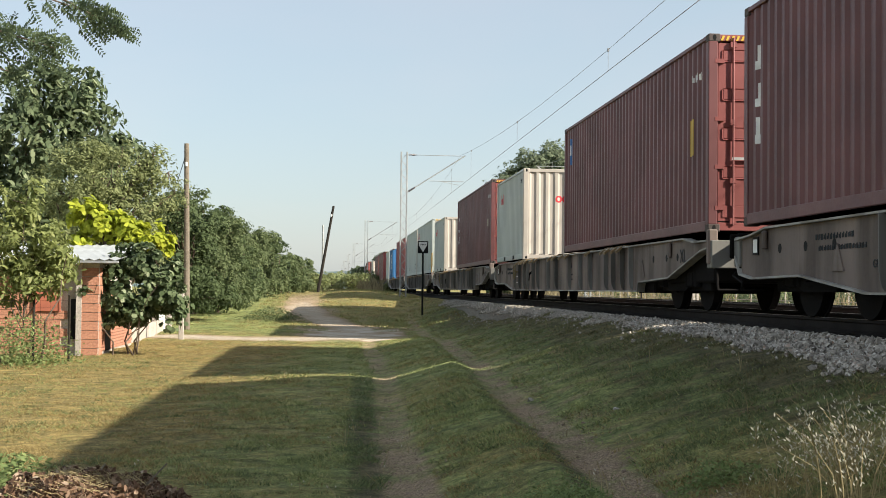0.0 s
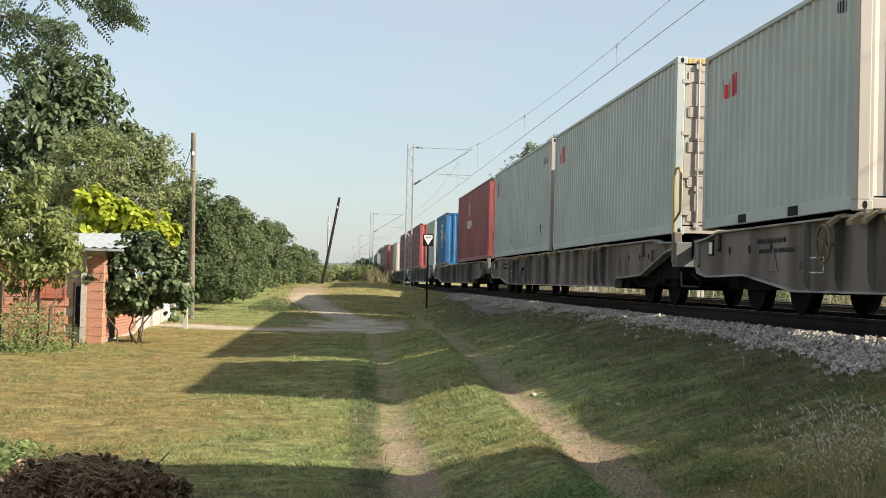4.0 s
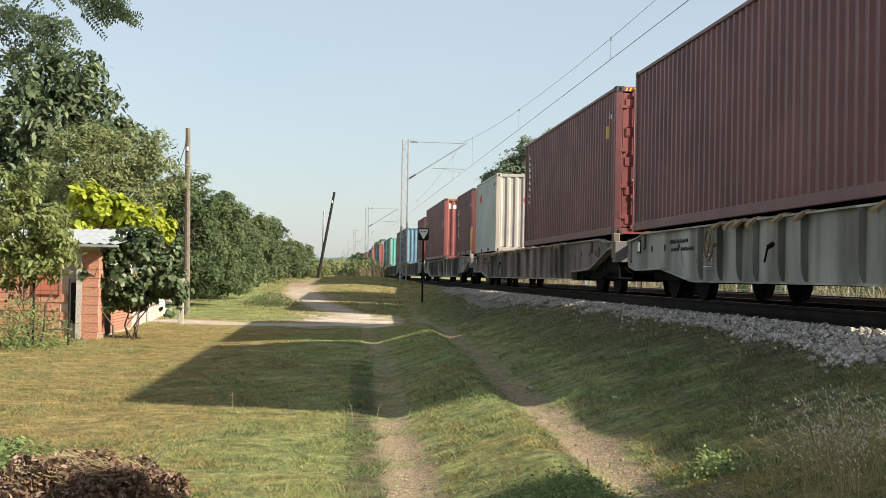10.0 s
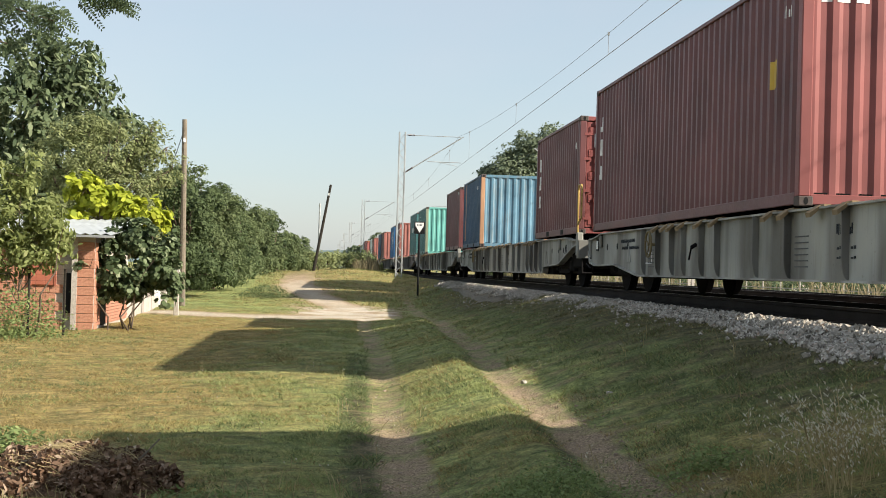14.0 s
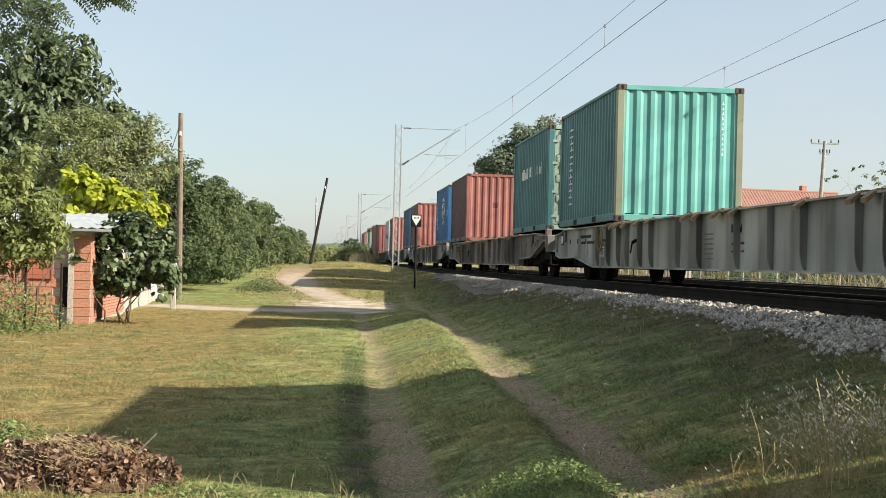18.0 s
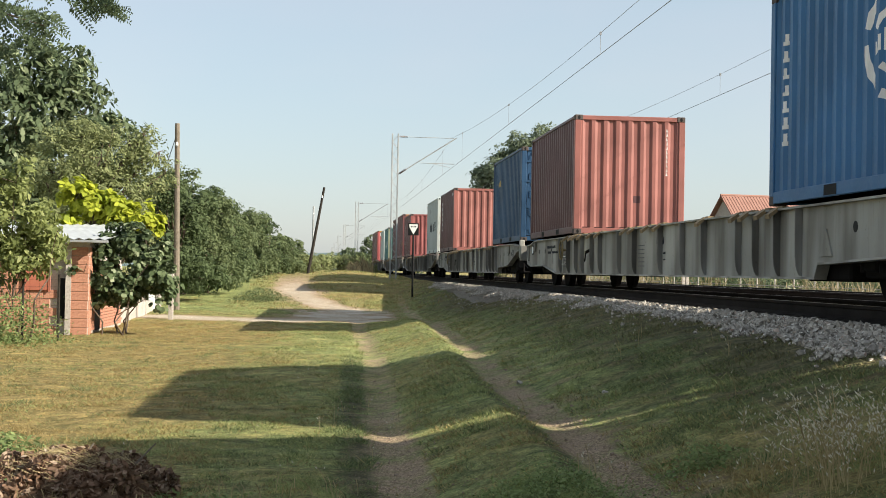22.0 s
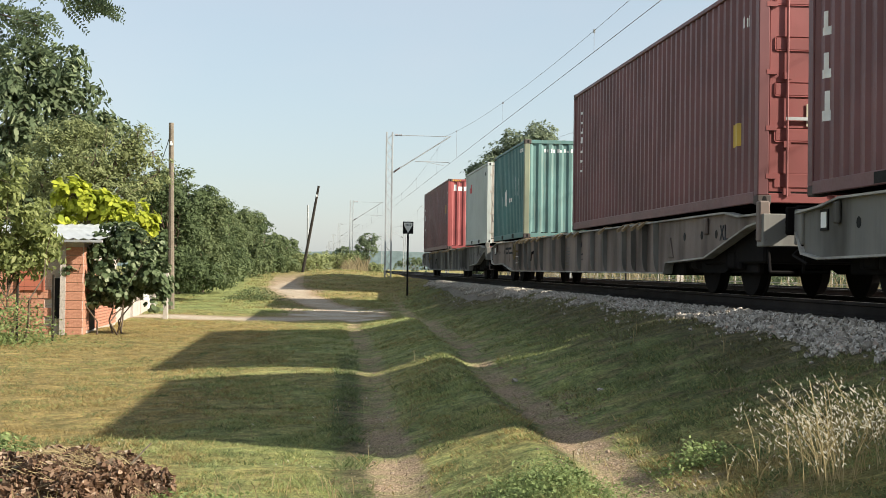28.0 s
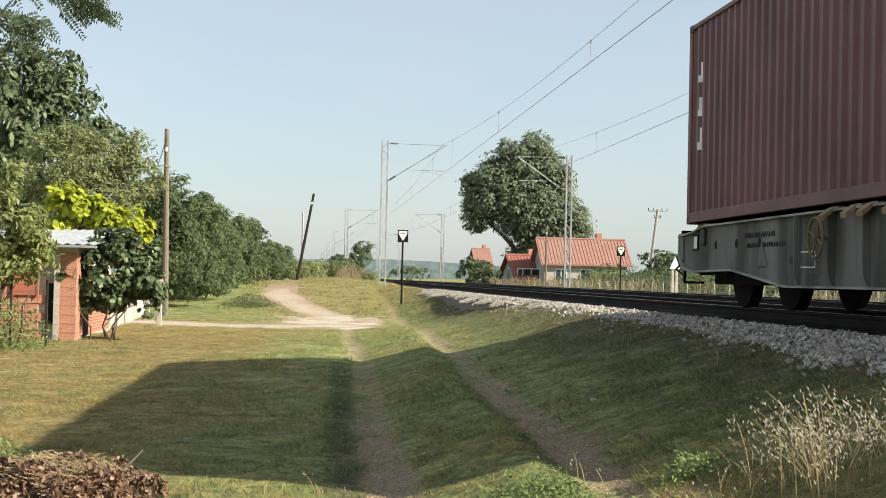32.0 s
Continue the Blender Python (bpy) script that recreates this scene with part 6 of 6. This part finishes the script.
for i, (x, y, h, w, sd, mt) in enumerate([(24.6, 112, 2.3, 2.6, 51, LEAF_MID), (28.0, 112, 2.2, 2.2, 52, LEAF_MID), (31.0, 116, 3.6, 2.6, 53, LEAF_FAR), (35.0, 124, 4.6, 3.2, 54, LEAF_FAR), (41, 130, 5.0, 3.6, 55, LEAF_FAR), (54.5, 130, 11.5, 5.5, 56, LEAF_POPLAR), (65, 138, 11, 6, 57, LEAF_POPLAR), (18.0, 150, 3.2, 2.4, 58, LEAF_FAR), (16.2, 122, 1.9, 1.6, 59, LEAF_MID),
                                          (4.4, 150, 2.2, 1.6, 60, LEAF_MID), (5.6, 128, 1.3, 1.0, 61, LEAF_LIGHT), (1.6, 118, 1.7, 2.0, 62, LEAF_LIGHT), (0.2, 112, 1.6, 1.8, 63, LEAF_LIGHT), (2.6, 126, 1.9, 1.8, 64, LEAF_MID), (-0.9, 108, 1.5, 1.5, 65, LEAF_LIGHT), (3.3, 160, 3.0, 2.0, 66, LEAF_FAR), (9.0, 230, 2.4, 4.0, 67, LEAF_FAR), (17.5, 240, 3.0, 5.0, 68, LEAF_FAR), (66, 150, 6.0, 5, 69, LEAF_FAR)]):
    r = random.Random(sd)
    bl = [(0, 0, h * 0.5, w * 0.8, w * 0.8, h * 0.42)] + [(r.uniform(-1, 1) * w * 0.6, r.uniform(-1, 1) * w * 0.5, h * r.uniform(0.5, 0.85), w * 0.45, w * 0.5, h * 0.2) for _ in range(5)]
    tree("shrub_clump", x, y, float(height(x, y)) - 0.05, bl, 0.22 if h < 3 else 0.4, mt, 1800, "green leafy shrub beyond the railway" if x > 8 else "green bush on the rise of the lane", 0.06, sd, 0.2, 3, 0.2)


def build_branch():
    """The outer branch of an acacia whose trunk stands outside the view."""
    rng = np.random.default_rng(77)
    t = thing("acacia_tree", pose(-6.75, 11.5, 0.0), "acacia tree with feathery hanging leaves", "tree")
    bm = bmesh.new()
    rod(bm, (0, 0, -0.2), (0.1, 0, 2.6), 0.16, 0.12)
    rod(bm, (0.1, 0, 2.6), (1.6, 0.1, 3.7), 0.1, 0.06)
    rod(bm, (1.6, 0.1, 3.7), (3.5, 0.0, 4.35), 0.06, 0.03)
    out = []

    def frond(p, d, ln):
        """A feathered leaf: a thin stalk with paired leaflets."""
        side = d.cross(Vector((0.3 * rng.normal(), -1, 0.3 * rng.normal()))).normalized()
        out.extend([p, p + side * 0.004, p + d * ln + side * 0.002, p + d * ln])
        n = int(ln / 0.021)
        for q in range(1, n + 1):
            c = p + d * ln * q / n + Vector((0, 0, -0.16 * ln * (q / n) ** 2))
            size = 0.05 * (1.1 - 0.45 * q / n) * rng.uniform(0.85, 1.15)
            for s in (-1, 1):
                w = (side * s + d * 0.45 + Vector(rng.normal(scale=0.22, size=3))).normalized() * size
                g = d * size * 0.24
                out.extend([c, c + w * 0.45 + g, c + w, c + w * 0.5 - g])

    # an upper bough that reaches out to the lane and a darker, fuller one below it
    for start, end, count, drop, fan_ in (((3.6, 0.0, 4.2), (4.95, 0.1, 3.76), 34, 0.45, 0.5), ((4.45, 0.2, 3.98), (4.96, 0.0, 3.7), 32, 0.35, 0.4), ((3.7, 0.1, 3.75), (4.45, 0.0, 3.52), 56, 0.2, 1.1), ((3.6, -0.1, 3.45), (4.1, 0.1, 3.32), 24, 0.3, 1.1)):
        a, e = Vector(start), Vector(end)
        rod(bm, a, e, 0.012, 0.004, 5)
        for _ in range(count):
            u = rng.random() ** 0.7
            p = a.lerp(e, u) + Vector(rng.normal(scale=0.05, size=3))
            d = Vector((0.75 + 0.3 * rng.normal() * fan_, 0.6 * rng.normal(), -drop + 0.55 * fan_ * rng.normal())).normalized()
            frond(p, d, rng.uniform(0.16, 0.27))
    part("trunk", bm, BARK, t)
    part("crown", mesh_of("crown", np.array([v[:] for v in out]), 4, len(out) // 4, LEAF_ACACIA), None, t)


build_branch()


# ---------------------------------------------------------------- the shed and wall on the left
def build_shed():
    z = 0.05
    t = thing("brick_shed", pose(-5.1, 31.0, z), "low orange clay-block shed with corner pier and sheet roof", "shed")
    part("core_wall", boxed(-5.0, 0.06, -0.2, -0.06, 5.4, 1.98), MORTAR, t)
    pier = part("corner_pier", boxed(-0.4, -0.08, -0.2, 0.0, 0.32, 2.03), MORTAR, t, "orange clay-block corner pier")
    pb = finish(boxed(-0.19, -0.014, -0.094, 0.19, 0.012, 0.094, 0.006), "clay_block")
    pb.materials.append(CLAY)
    for r in range(10):
        z_ = 0.0 + r * 0.2
        o = new("clay_block", pb)
        o.parent = pier
        o.matrix_basis = pose(-0.2 + (0.006 if r % 3 else -0.008), -0.084, z_, 0, 0, (0.6, -0.8, 0.3)[r % 3])
        o = new("clay_block", pb)
        o.parent = pier
        o.matrix_basis = pose(0.004, 0.12 + (0.0 if r % 2 else 0.01), z_, 0, 0, 90)
    part("pale_render", boxed(-0.5, -0.12, -0.2, -0.38, -0.09, 2.02), PLASTER, pier, "strip of pale render")
    # flat black sheet, the unlit inside of the slot painted on
    part("slot", boxed(-0.64, -0.005, 0.3, -0.52, 0.03, 1.2), BLACK, t, "narrow dark slot beside the pier")
    hatch = part("hatch", boxed(-1.42, -0.02, 0.92, -0.85, 0.028, 1.34, 0.006), RED_GATE, t, "red sheet metal hatch")
    for x in (-1.4, -0.87):
        part("hatch_edge", boxed(x - 0.02, -0.035, 0.9, x + 0.02, -0.021, 1.36), RED_GATE, hatch)
    # brick courses of the lane side and the front
    me = finish(boxed(-0.02, -0.115, -0.031, 0.03, 0.115, 0.031, 0.005), "brick")
    me.materials.append(BRICK)
    for r in range(22):
        for c in range(20):
            if r > 9 and c > 14:
                continue
            y = 0.45 + c * 0.245 + (0.12 if r % 2 else 0)
            o = new("brick", me)
            o.parent = t
            o.location = (-0.058, y, 0.05 + r * 0.073)
    me2 = finish(boxed(-0.144, -0.03, -0.094, 0.144, 0.02, 0.094, 0.006), "clay_block")
    me2.materials.append(CLAY)
    for r in range(10):
        for c in range(13):
            x = -0.86 - c * 0.3 - (0.15 if r % 2 else 0)
            if -1.45 < x < -0.8 and r in (5, 6) or x > -0.8:
                continue
            o = new("clay_block", me2)
            o.parent = t
            o.matrix_basis = pose(x, 0.052 + 0.004 * ((r * 7 + c * 3) % 3), 0.04 + r * 0.2)
    bm = bmesh.new()
    n = 26
    top = []
    for i in range(n * 4 + 1):
        x = -5.3 + 5.75 * i / (n * 4)
        top.append((x, 0.02 * math.cos(i * math.pi / 2)))
    prism(bm, top + [(x, zz - 0.012) for x, zz in reversed(top)], "y", 0, 6.4)
    roof = part("roof_sheet", bm, SHEET, t, "pale corrugated sheet roof")
    roof.matrix_basis = pose(0.05, -0.5, 2.08, 4.5)
    part("roof_edge", boxed(-5.2, -0.5, 1.99, 0.47, -0.46, 2.05, 0.01), STEEL, t)
    # doorway as a thin black sheet, its inner dark painted on
    part("opening", boxed(-0.03, 1.0, 0.0, -0.022, 1.7, 1.5), BLACK, t, "dark doorway in the brick wall")


build_shed()


def build_yard_wall():
    t = thing("yard_wall", pose(-5.3, 36.6, 0.05), "low pale plastered yard wall with white posts", "wall")
    part("panel", boxed(-0.06, 0, -0.2, 0.06, 9.5, 0.42, 0.01), PLASTER, t)
    for i in range(6):
        part("post", boxed(-0.09, i * 1.85, -0.2, 0.09, i * 1.85 + 0.18, 0.95, 0.015), WHITE if i == 4 else PLASTER, t)
    part("rail", boxed(-0.03, 0, 0.74, 0.03, 9.4, 0.79), PLASTER, t)


build_yard_wall()


def build_gate_post():
    t = thing("gate_post", pose(-4.2, 39.5, 0.05), "pale plastered gate post with a capped top", "post")
    part("shaft", boxed(-0.07, -0.07, -0.2, 0.07, 0.07, 1.4, 0.015), PLASTER, t)
    part("cap", boxed(-0.09, -0.09, 1.4, 0.09, 0.09, 1.46, 0.02), PLASTER, t)
    part("hinge_pin", rodded(((0.0, -0.15, 1.2), (0.0, -0.15, 1.32), 0.02), n=6), STEEL, t)


build_gate_post()


def build_wire_fence():
    t = thing("wire_fence", pose(-6.9, 26.0, 0.05), "rusty wire fence with thin dark posts before the shed", "fence")
    for i in range(4):
        part("post", rodded(((i * 0.55, i * 0.75, -0.2), (i * 0.55, i * 0.75, 1.3), 0.025), n=6), TIMBER_DARK, t)
    bm = bmesh.new()
    for k in range(9):
        rod(bm, (0, 0, 0.15 + k * 0.13), (1.65, 2.25, 0.15 + k * 0.13), 0.0025, n=4)
    for k in range(0, 23, 2):
        rod(bm, (k * 0.075, k * 0.102, 0.1), (k * 0.075, k * 0.102, 1.2), 0.002, n=4)
    part("mesh", bm, TIMBER_DARK, t)


build_wire_fence()


# ---------------------------------------------------------------- weeds, litter, tall grass
def stalks(name, centres, hgt, mat, head, label, category, seed, heads=10, lean=0.25, wid=0.004):
    """Tall dry grass: thin stalks, each with a loose head of husks."""
    rng = np.random.default_rng(seed)
    q = []
    hd = []
    for x, y in centres:
        z = float(height(x, y))
        h = hgt * rng.uniform(0.55, 1.15)
        d = rng.normal(scale=lean, size=2) + (-0.3 * lean, 0)
        w = wid * rng.uniform(0.7, 1.4)
        for s in range(3):
            a, b = s / 3, (s + 1) / 3
            pa = np.array([x + d[0] * h * a * a, y + d[1] * h * a * a, z + h * a * (1 - 0.1 * a)])
            pb = np.array([x + d[0] * h * b * b, y + d[1] * h * b * b, z + h * b * (1 - 0.1 * b)])
            o = np.array([w, 0, 0])
            q += [pa - o, pa + o, pb + o * 0.7, pb - o * 0.7]
        for k in range(heads):
            f = rng.uniform(0.62, 1.05)
            c = np.array([x + d[0] * h * f * f, y + d[1] * h * f * f, z + h * f * (1 - 0.1 * f)]) + rng.normal(scale=0.045, size=3) * (1, 1, 0.5)
            e = np.array([rng.normal() * 0.016, rng.normal() * 0.016, -0.022 * rng.uniform(0.4, 1.3)])
            o = np.array([0.0042, 0, 0.002])
            hd += [c, c + e * 0.5 + o, c + e, c + e * 0.5 - o]
    t = thing(name, pose(0, 0, 0), label, category, kind="stuff")
    part("stalks", mesh_of("stalks", np.array(q), 4, len(q) // 4, mat), None, t)
    if hd:
        part("husks", mesh_of("husks", np.array(hd), 4, len(hd) // 4, head), None, t)
    return t


rg = np.random.default_rng(3)
near = [(3.12 + rg.normal() * 0.22, 7.1 + rg.normal() * 0.35) for _ in range(46)]
stalks("oat_grass", near, 0.43, STRAW, OAT, "tall dry wild oat grass with pale husks", "grass", 4, 15, 0.45, 0.002)
fan = [(2.72 + rg.normal() * 0.07, 7.0 + rg.normal() * 0.12) for _ in range(42)]
stalks("dry_stems", fan, 0.5, STRAW, OAT, "bundle of dry leaning grass stems", "grass", 14, 12, 0.45, 0.0026)
stalks("dry_tuft", [(2.95 + rg.normal() * 0.3, 7.6 + rg.normal() * 0.3) for _ in range(150)], 0.18, STRAW, OAT, "thick dry straw at the foot of the oats", "grass", 16, 1, 0.5, 0.0022)
stalks("tall_grass", [(rg.uniform(-2.3, 0.3), rg.uniform(8.3, 9.6)) for _ in range(150)], 0.13, STRAW, OAT, "pale grass stems standing before the heap", "grass", 15, 0, 0.35, 0.0025)
stalks("lane_stalks", [(rg.uniform(-2, 4), rg.uniform(8, 22)) for _ in range(60)], 0.2, STRAW, OAT, "single dry stalks on the lane", "grass", 6, 2, 0.2, 0.003)
stalks("dry_reeds", [(rg.choice([15.0, 15.4, 16.8, 17.3]) + rg.normal() * 0.2, rg.choice([19.0, 24.0, 29.5, 36.5, 38.0, 39.5, 41.5, 52.0]) + rg.normal() * 0.5) for _ in range(330)], 0.8, REED, REED, "dry reeds beyond the second track", "reeds", 7, 3, 0.22, 0.012)
stalks("tall_weeds", [(rg.uniform(15.5, 18), rg.uniform(62, 120)) for _ in range(420)] + [(rg.uniform(2.2, 3.6), rg.uniform(84, 110)) for _ in range(200)], 1.0, REED, REED, "tall straw-coloured weeds along the railway", "weeds", 9, 4, 0.25, 0.02)


def build_lineside_fence():
    """A low pale railing beyond the second track."""
    t = thing("lineside_fence", pose(16.4, 14.0, 0.8), "low pale railing with thin posts beyond the tracks", "fence")
    for i in range(40):
        part("post", boxed(-0.022, i * 2.0 - 0.022, -0.3, 0.022, i * 2.0 + 0.022, 0.85, 0.008), PLASTER, t)
    for z in (0.12, 0.45, 0.8):
        part("rail", boxed(-0.014, 0, z - 0.016, 0.014, 79.9, z + 0.016), PLASTER, t)


build_lineside_fence()
for i in range(24):
    sd = 300 + i
    r = random.Random(sd)
    x, y, h = 18.6 + r.uniform(-0.5, 0.9), 17 + i * 2.7, r.uniform(0.7, 1.25)
    tree("shrub_clump", x, y, float(height(x, y)) - 0.05, [(0, 0, h * 0.5, 1.1, 1.6, h * 0.45), (r.uniform(-0.5, 0.5), 0.6, h * 0.7, 0.6, 0.9, h * 0.3)], 0.13, LEAF_FAR if i % 4 else LEAF_MID, 1100, "low dark shrub against the lineside fence", 0.03, sd, 0.2, 3, 0.14)
for i in range(14):
    sd = 200 + i
    r = random.Random(sd)
    x, y, h = 21 + r.uniform(-1.5, 3), 24 + i * 6.0, r.uniform(0.9, 1.7)
    tree("shrub_clump", x, y, float(height(x, y)) - 0.05, [(0, 0, h * 0.5, 1.9, 2.0, h * 0.45), (r.uniform(-1, 1), 0, h * 0.75, 1.0, 1.2, h * 0.25), (r.uniform(-1, 1), 1, h * 0.6, 1.1, 1.2, h * 0.3)], 0.16, LEAF_FAR if i % 3 else LEAF_LIGHT, 1500, "low dark shrub beyond the lineside fence", 0.04, sd, 0.2, 3, 0.18)


def patch(name, x, y, rx, ry, n, leaf, top, mat, label, category, seed, narrow=0.5):
    """Low broad-leaved weeds gathered on the ground."""
    rng = np.random.default_rng(seed)
    px, py = x + rng.normal(size=n) * rx, y + rng.normal(size=n) * ry
    pz = height(px, py) + top * rng.random(n) ** 1.5 * np.exp(-((px - x) / rx / 2) ** 2)
    return tagged(new(name, mesh_of(name, leaves(rng, np.stack([px, py, pz], 1), leaf, 0.1, narrow, 1.5), 4, n, mat)), label, category, kind="stuff")


patch("weed_patch", 1.35, 8.1, 0.3, 0.3, 3400, 0.03, 0.1, WEED, "bright green low weeds between the ruts", "weeds", 21)
patch("weed_patch", -2.28, 10.0, 0.2, 0.35, 1900, 0.055, 0.3, WEED, "green broad-leaved weeds beside the heap", "weeds", 22)
patch("weed_patch", -6.0, 27.5, 0.45, 0.8, 3200, 0.08, 0.95, WEED, "green weeds at the fence foot", "weeds", 23)
patch("weed_patch", -0.75, 8.95, 0.3, 0.12, 500, 0.04, 0.07, WEED, "low green weeds round the heap", "weeds", 24)
patch("weed_patch", 2.42, 8.45, 0.13, 0.12, 700, 0.035, 0.15, WEED, "small leafy weed on the bank", "weeds", 26)
patch("weed_patch", -2.2, 52.0, 0.5, 0.8, 1500, 0.09, 0.45, LEAF_MID, "cut green brushwood beside the lane", "weeds", 25)


def build_heap():
    rng = np.random.default_rng(31)
    x0, y0 = -1.62, 9.25
    t = thing("leaf_heap", pose(x0, y0, float(height(x0, y0)) - 0.05), "heap of dry brown leaves and cut stalks", "heap")
    bm = bmesh.new()
    bmesh.ops.create_icosphere(bm, subdivisions=4, radius=1)
    for v in bm.verts:
        k = 1 + 0.22 * noise.noise(v.co * 2.3) + 0.12 * noise.noise(v.co * 7)
        v.co = Vector((v.co.x * 0.6 * k, v.co.y * 0.5 * k, max(-0.05, v.co.z) * 0.27 * k))
    part("mound", bm, speckled("heap_soil", (0.07, 0.045, 0.03), (0.2, 0.13, 0.08), 8, 0.95, 40, 0.03, 1.0), t)
    n = 12000
    d = rng.normal(size=(n, 3))
    d /= np.linalg.norm(d, axis=1)[:, None]
    d[:, 2] = np.abs(d[:, 2])
    p = d * (0.63, 0.53, 0.285) * (1 + 0.16 * np.sin(d[:, :1] * 9) * np.cos(d[:, 1:2] * 7)) * rng.uniform(0.88, 1.08, (n, 1))
    part("dead_leaves", mesh_of("dead_leaves", leaves(rng, p, 0.05, 0.1, 0.45, 0.2, None, 6), 6, n, LITTER), None, t)
    q = []
    for _ in range(700):           # stems and straw, most of it thrown on the crown of the heap
        pale = rng.random() < 0.5
        a = np.array([rng.normal() * 0.16 + 0.18, rng.normal() * 0.15, 0.0]) if pale else np.array([rng.normal() * 0.3, rng.normal() * 0.25, 0.0])
        a[2] = 0.3 * max(0, 1 - (a[0] / 0.64) ** 2 - (a[1] / 0.55) ** 2) ** 0.5
        e = a + np.array([rng.normal() * 0.07, rng.normal() * 0.06, 0.015 + 0.03 * rng.random()])
        o = np.array([0.0011, 0.001, 0.0011])
        q += [a - o, a + o, e + o, e - o]
    part("straw", mesh_of("straw", np.array(q), 4, len(q) // 4, STRAW), None, t, "loose pale straw")["kind"] = "stuff"
    stems = ((0.4, 0.0, 0.2, 0.55, 0.05, 0.36), (0.1, -0.1, 0.28, 0.16, -0.05, 0.37), (-0.3, -0.2, 0.23, -0.05, -0.25, 0.28), (-0.45, -0.3, 0.1, -0.2, -0.38, 0.18), (0.2, -0.25, 0.22, 0.42, -0.3, 0.17))
    for a in stems:
        part("cut_stem", rodded((a[:3], a[3:], 0.008, 0.005), n=6), TIMBER, t, "cut dry stem")


build_heap()


# ---------------------------------------------------------------- far distance
def build_hills():
    bm = bmesh.new()
    n = 60
    rows = []
    for lift in (0, 1):
        r = []
        for i in range(n + 1):
            a = radians(-40 + 100 * i / n)
            hh = (28 + 30 * max(0, math.sin(i * 0.16 + 1.0)) + 8 * math.sin(i * 0.55)) * smooth(4, 16, i + 0.0)
            r.append(bm.verts.new((2600 * math.sin(a), 2600 * math.cos(a), -5 if not lift else float(hh))))
        rows.append(r)
    for i in range(n):
        bm.faces.new((rows[0][i], rows[0][i + 1], rows[1][i + 1], rows[1][i]))
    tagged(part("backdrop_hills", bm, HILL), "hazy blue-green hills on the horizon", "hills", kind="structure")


build_hills()


# ---------------------------------------------------------------- what moves
def motions():
    ts = [0, 1, 2, 4, 6, 8, 10, 12, 14, 16, 18, 20, 22, 24, 26, 28, 30, 31, 32]
    for ob, x, y, z in MOVING:
        walk(ob, [(t, pose(x, y - run(t), z)) for t in ts])
    # wheels of 0.92 m roll along the rail
    steps = [i * 0.05 for i in range(641)]
    turns = [math.degrees(run(t) / 0.46) for t in steps]
    for wheels in ROLLING:
        x, y, z = wheels.location
        walk(wheels, [(t, pose(x, y, z, a)) for t, a in zip(steps, turns)])


motions()
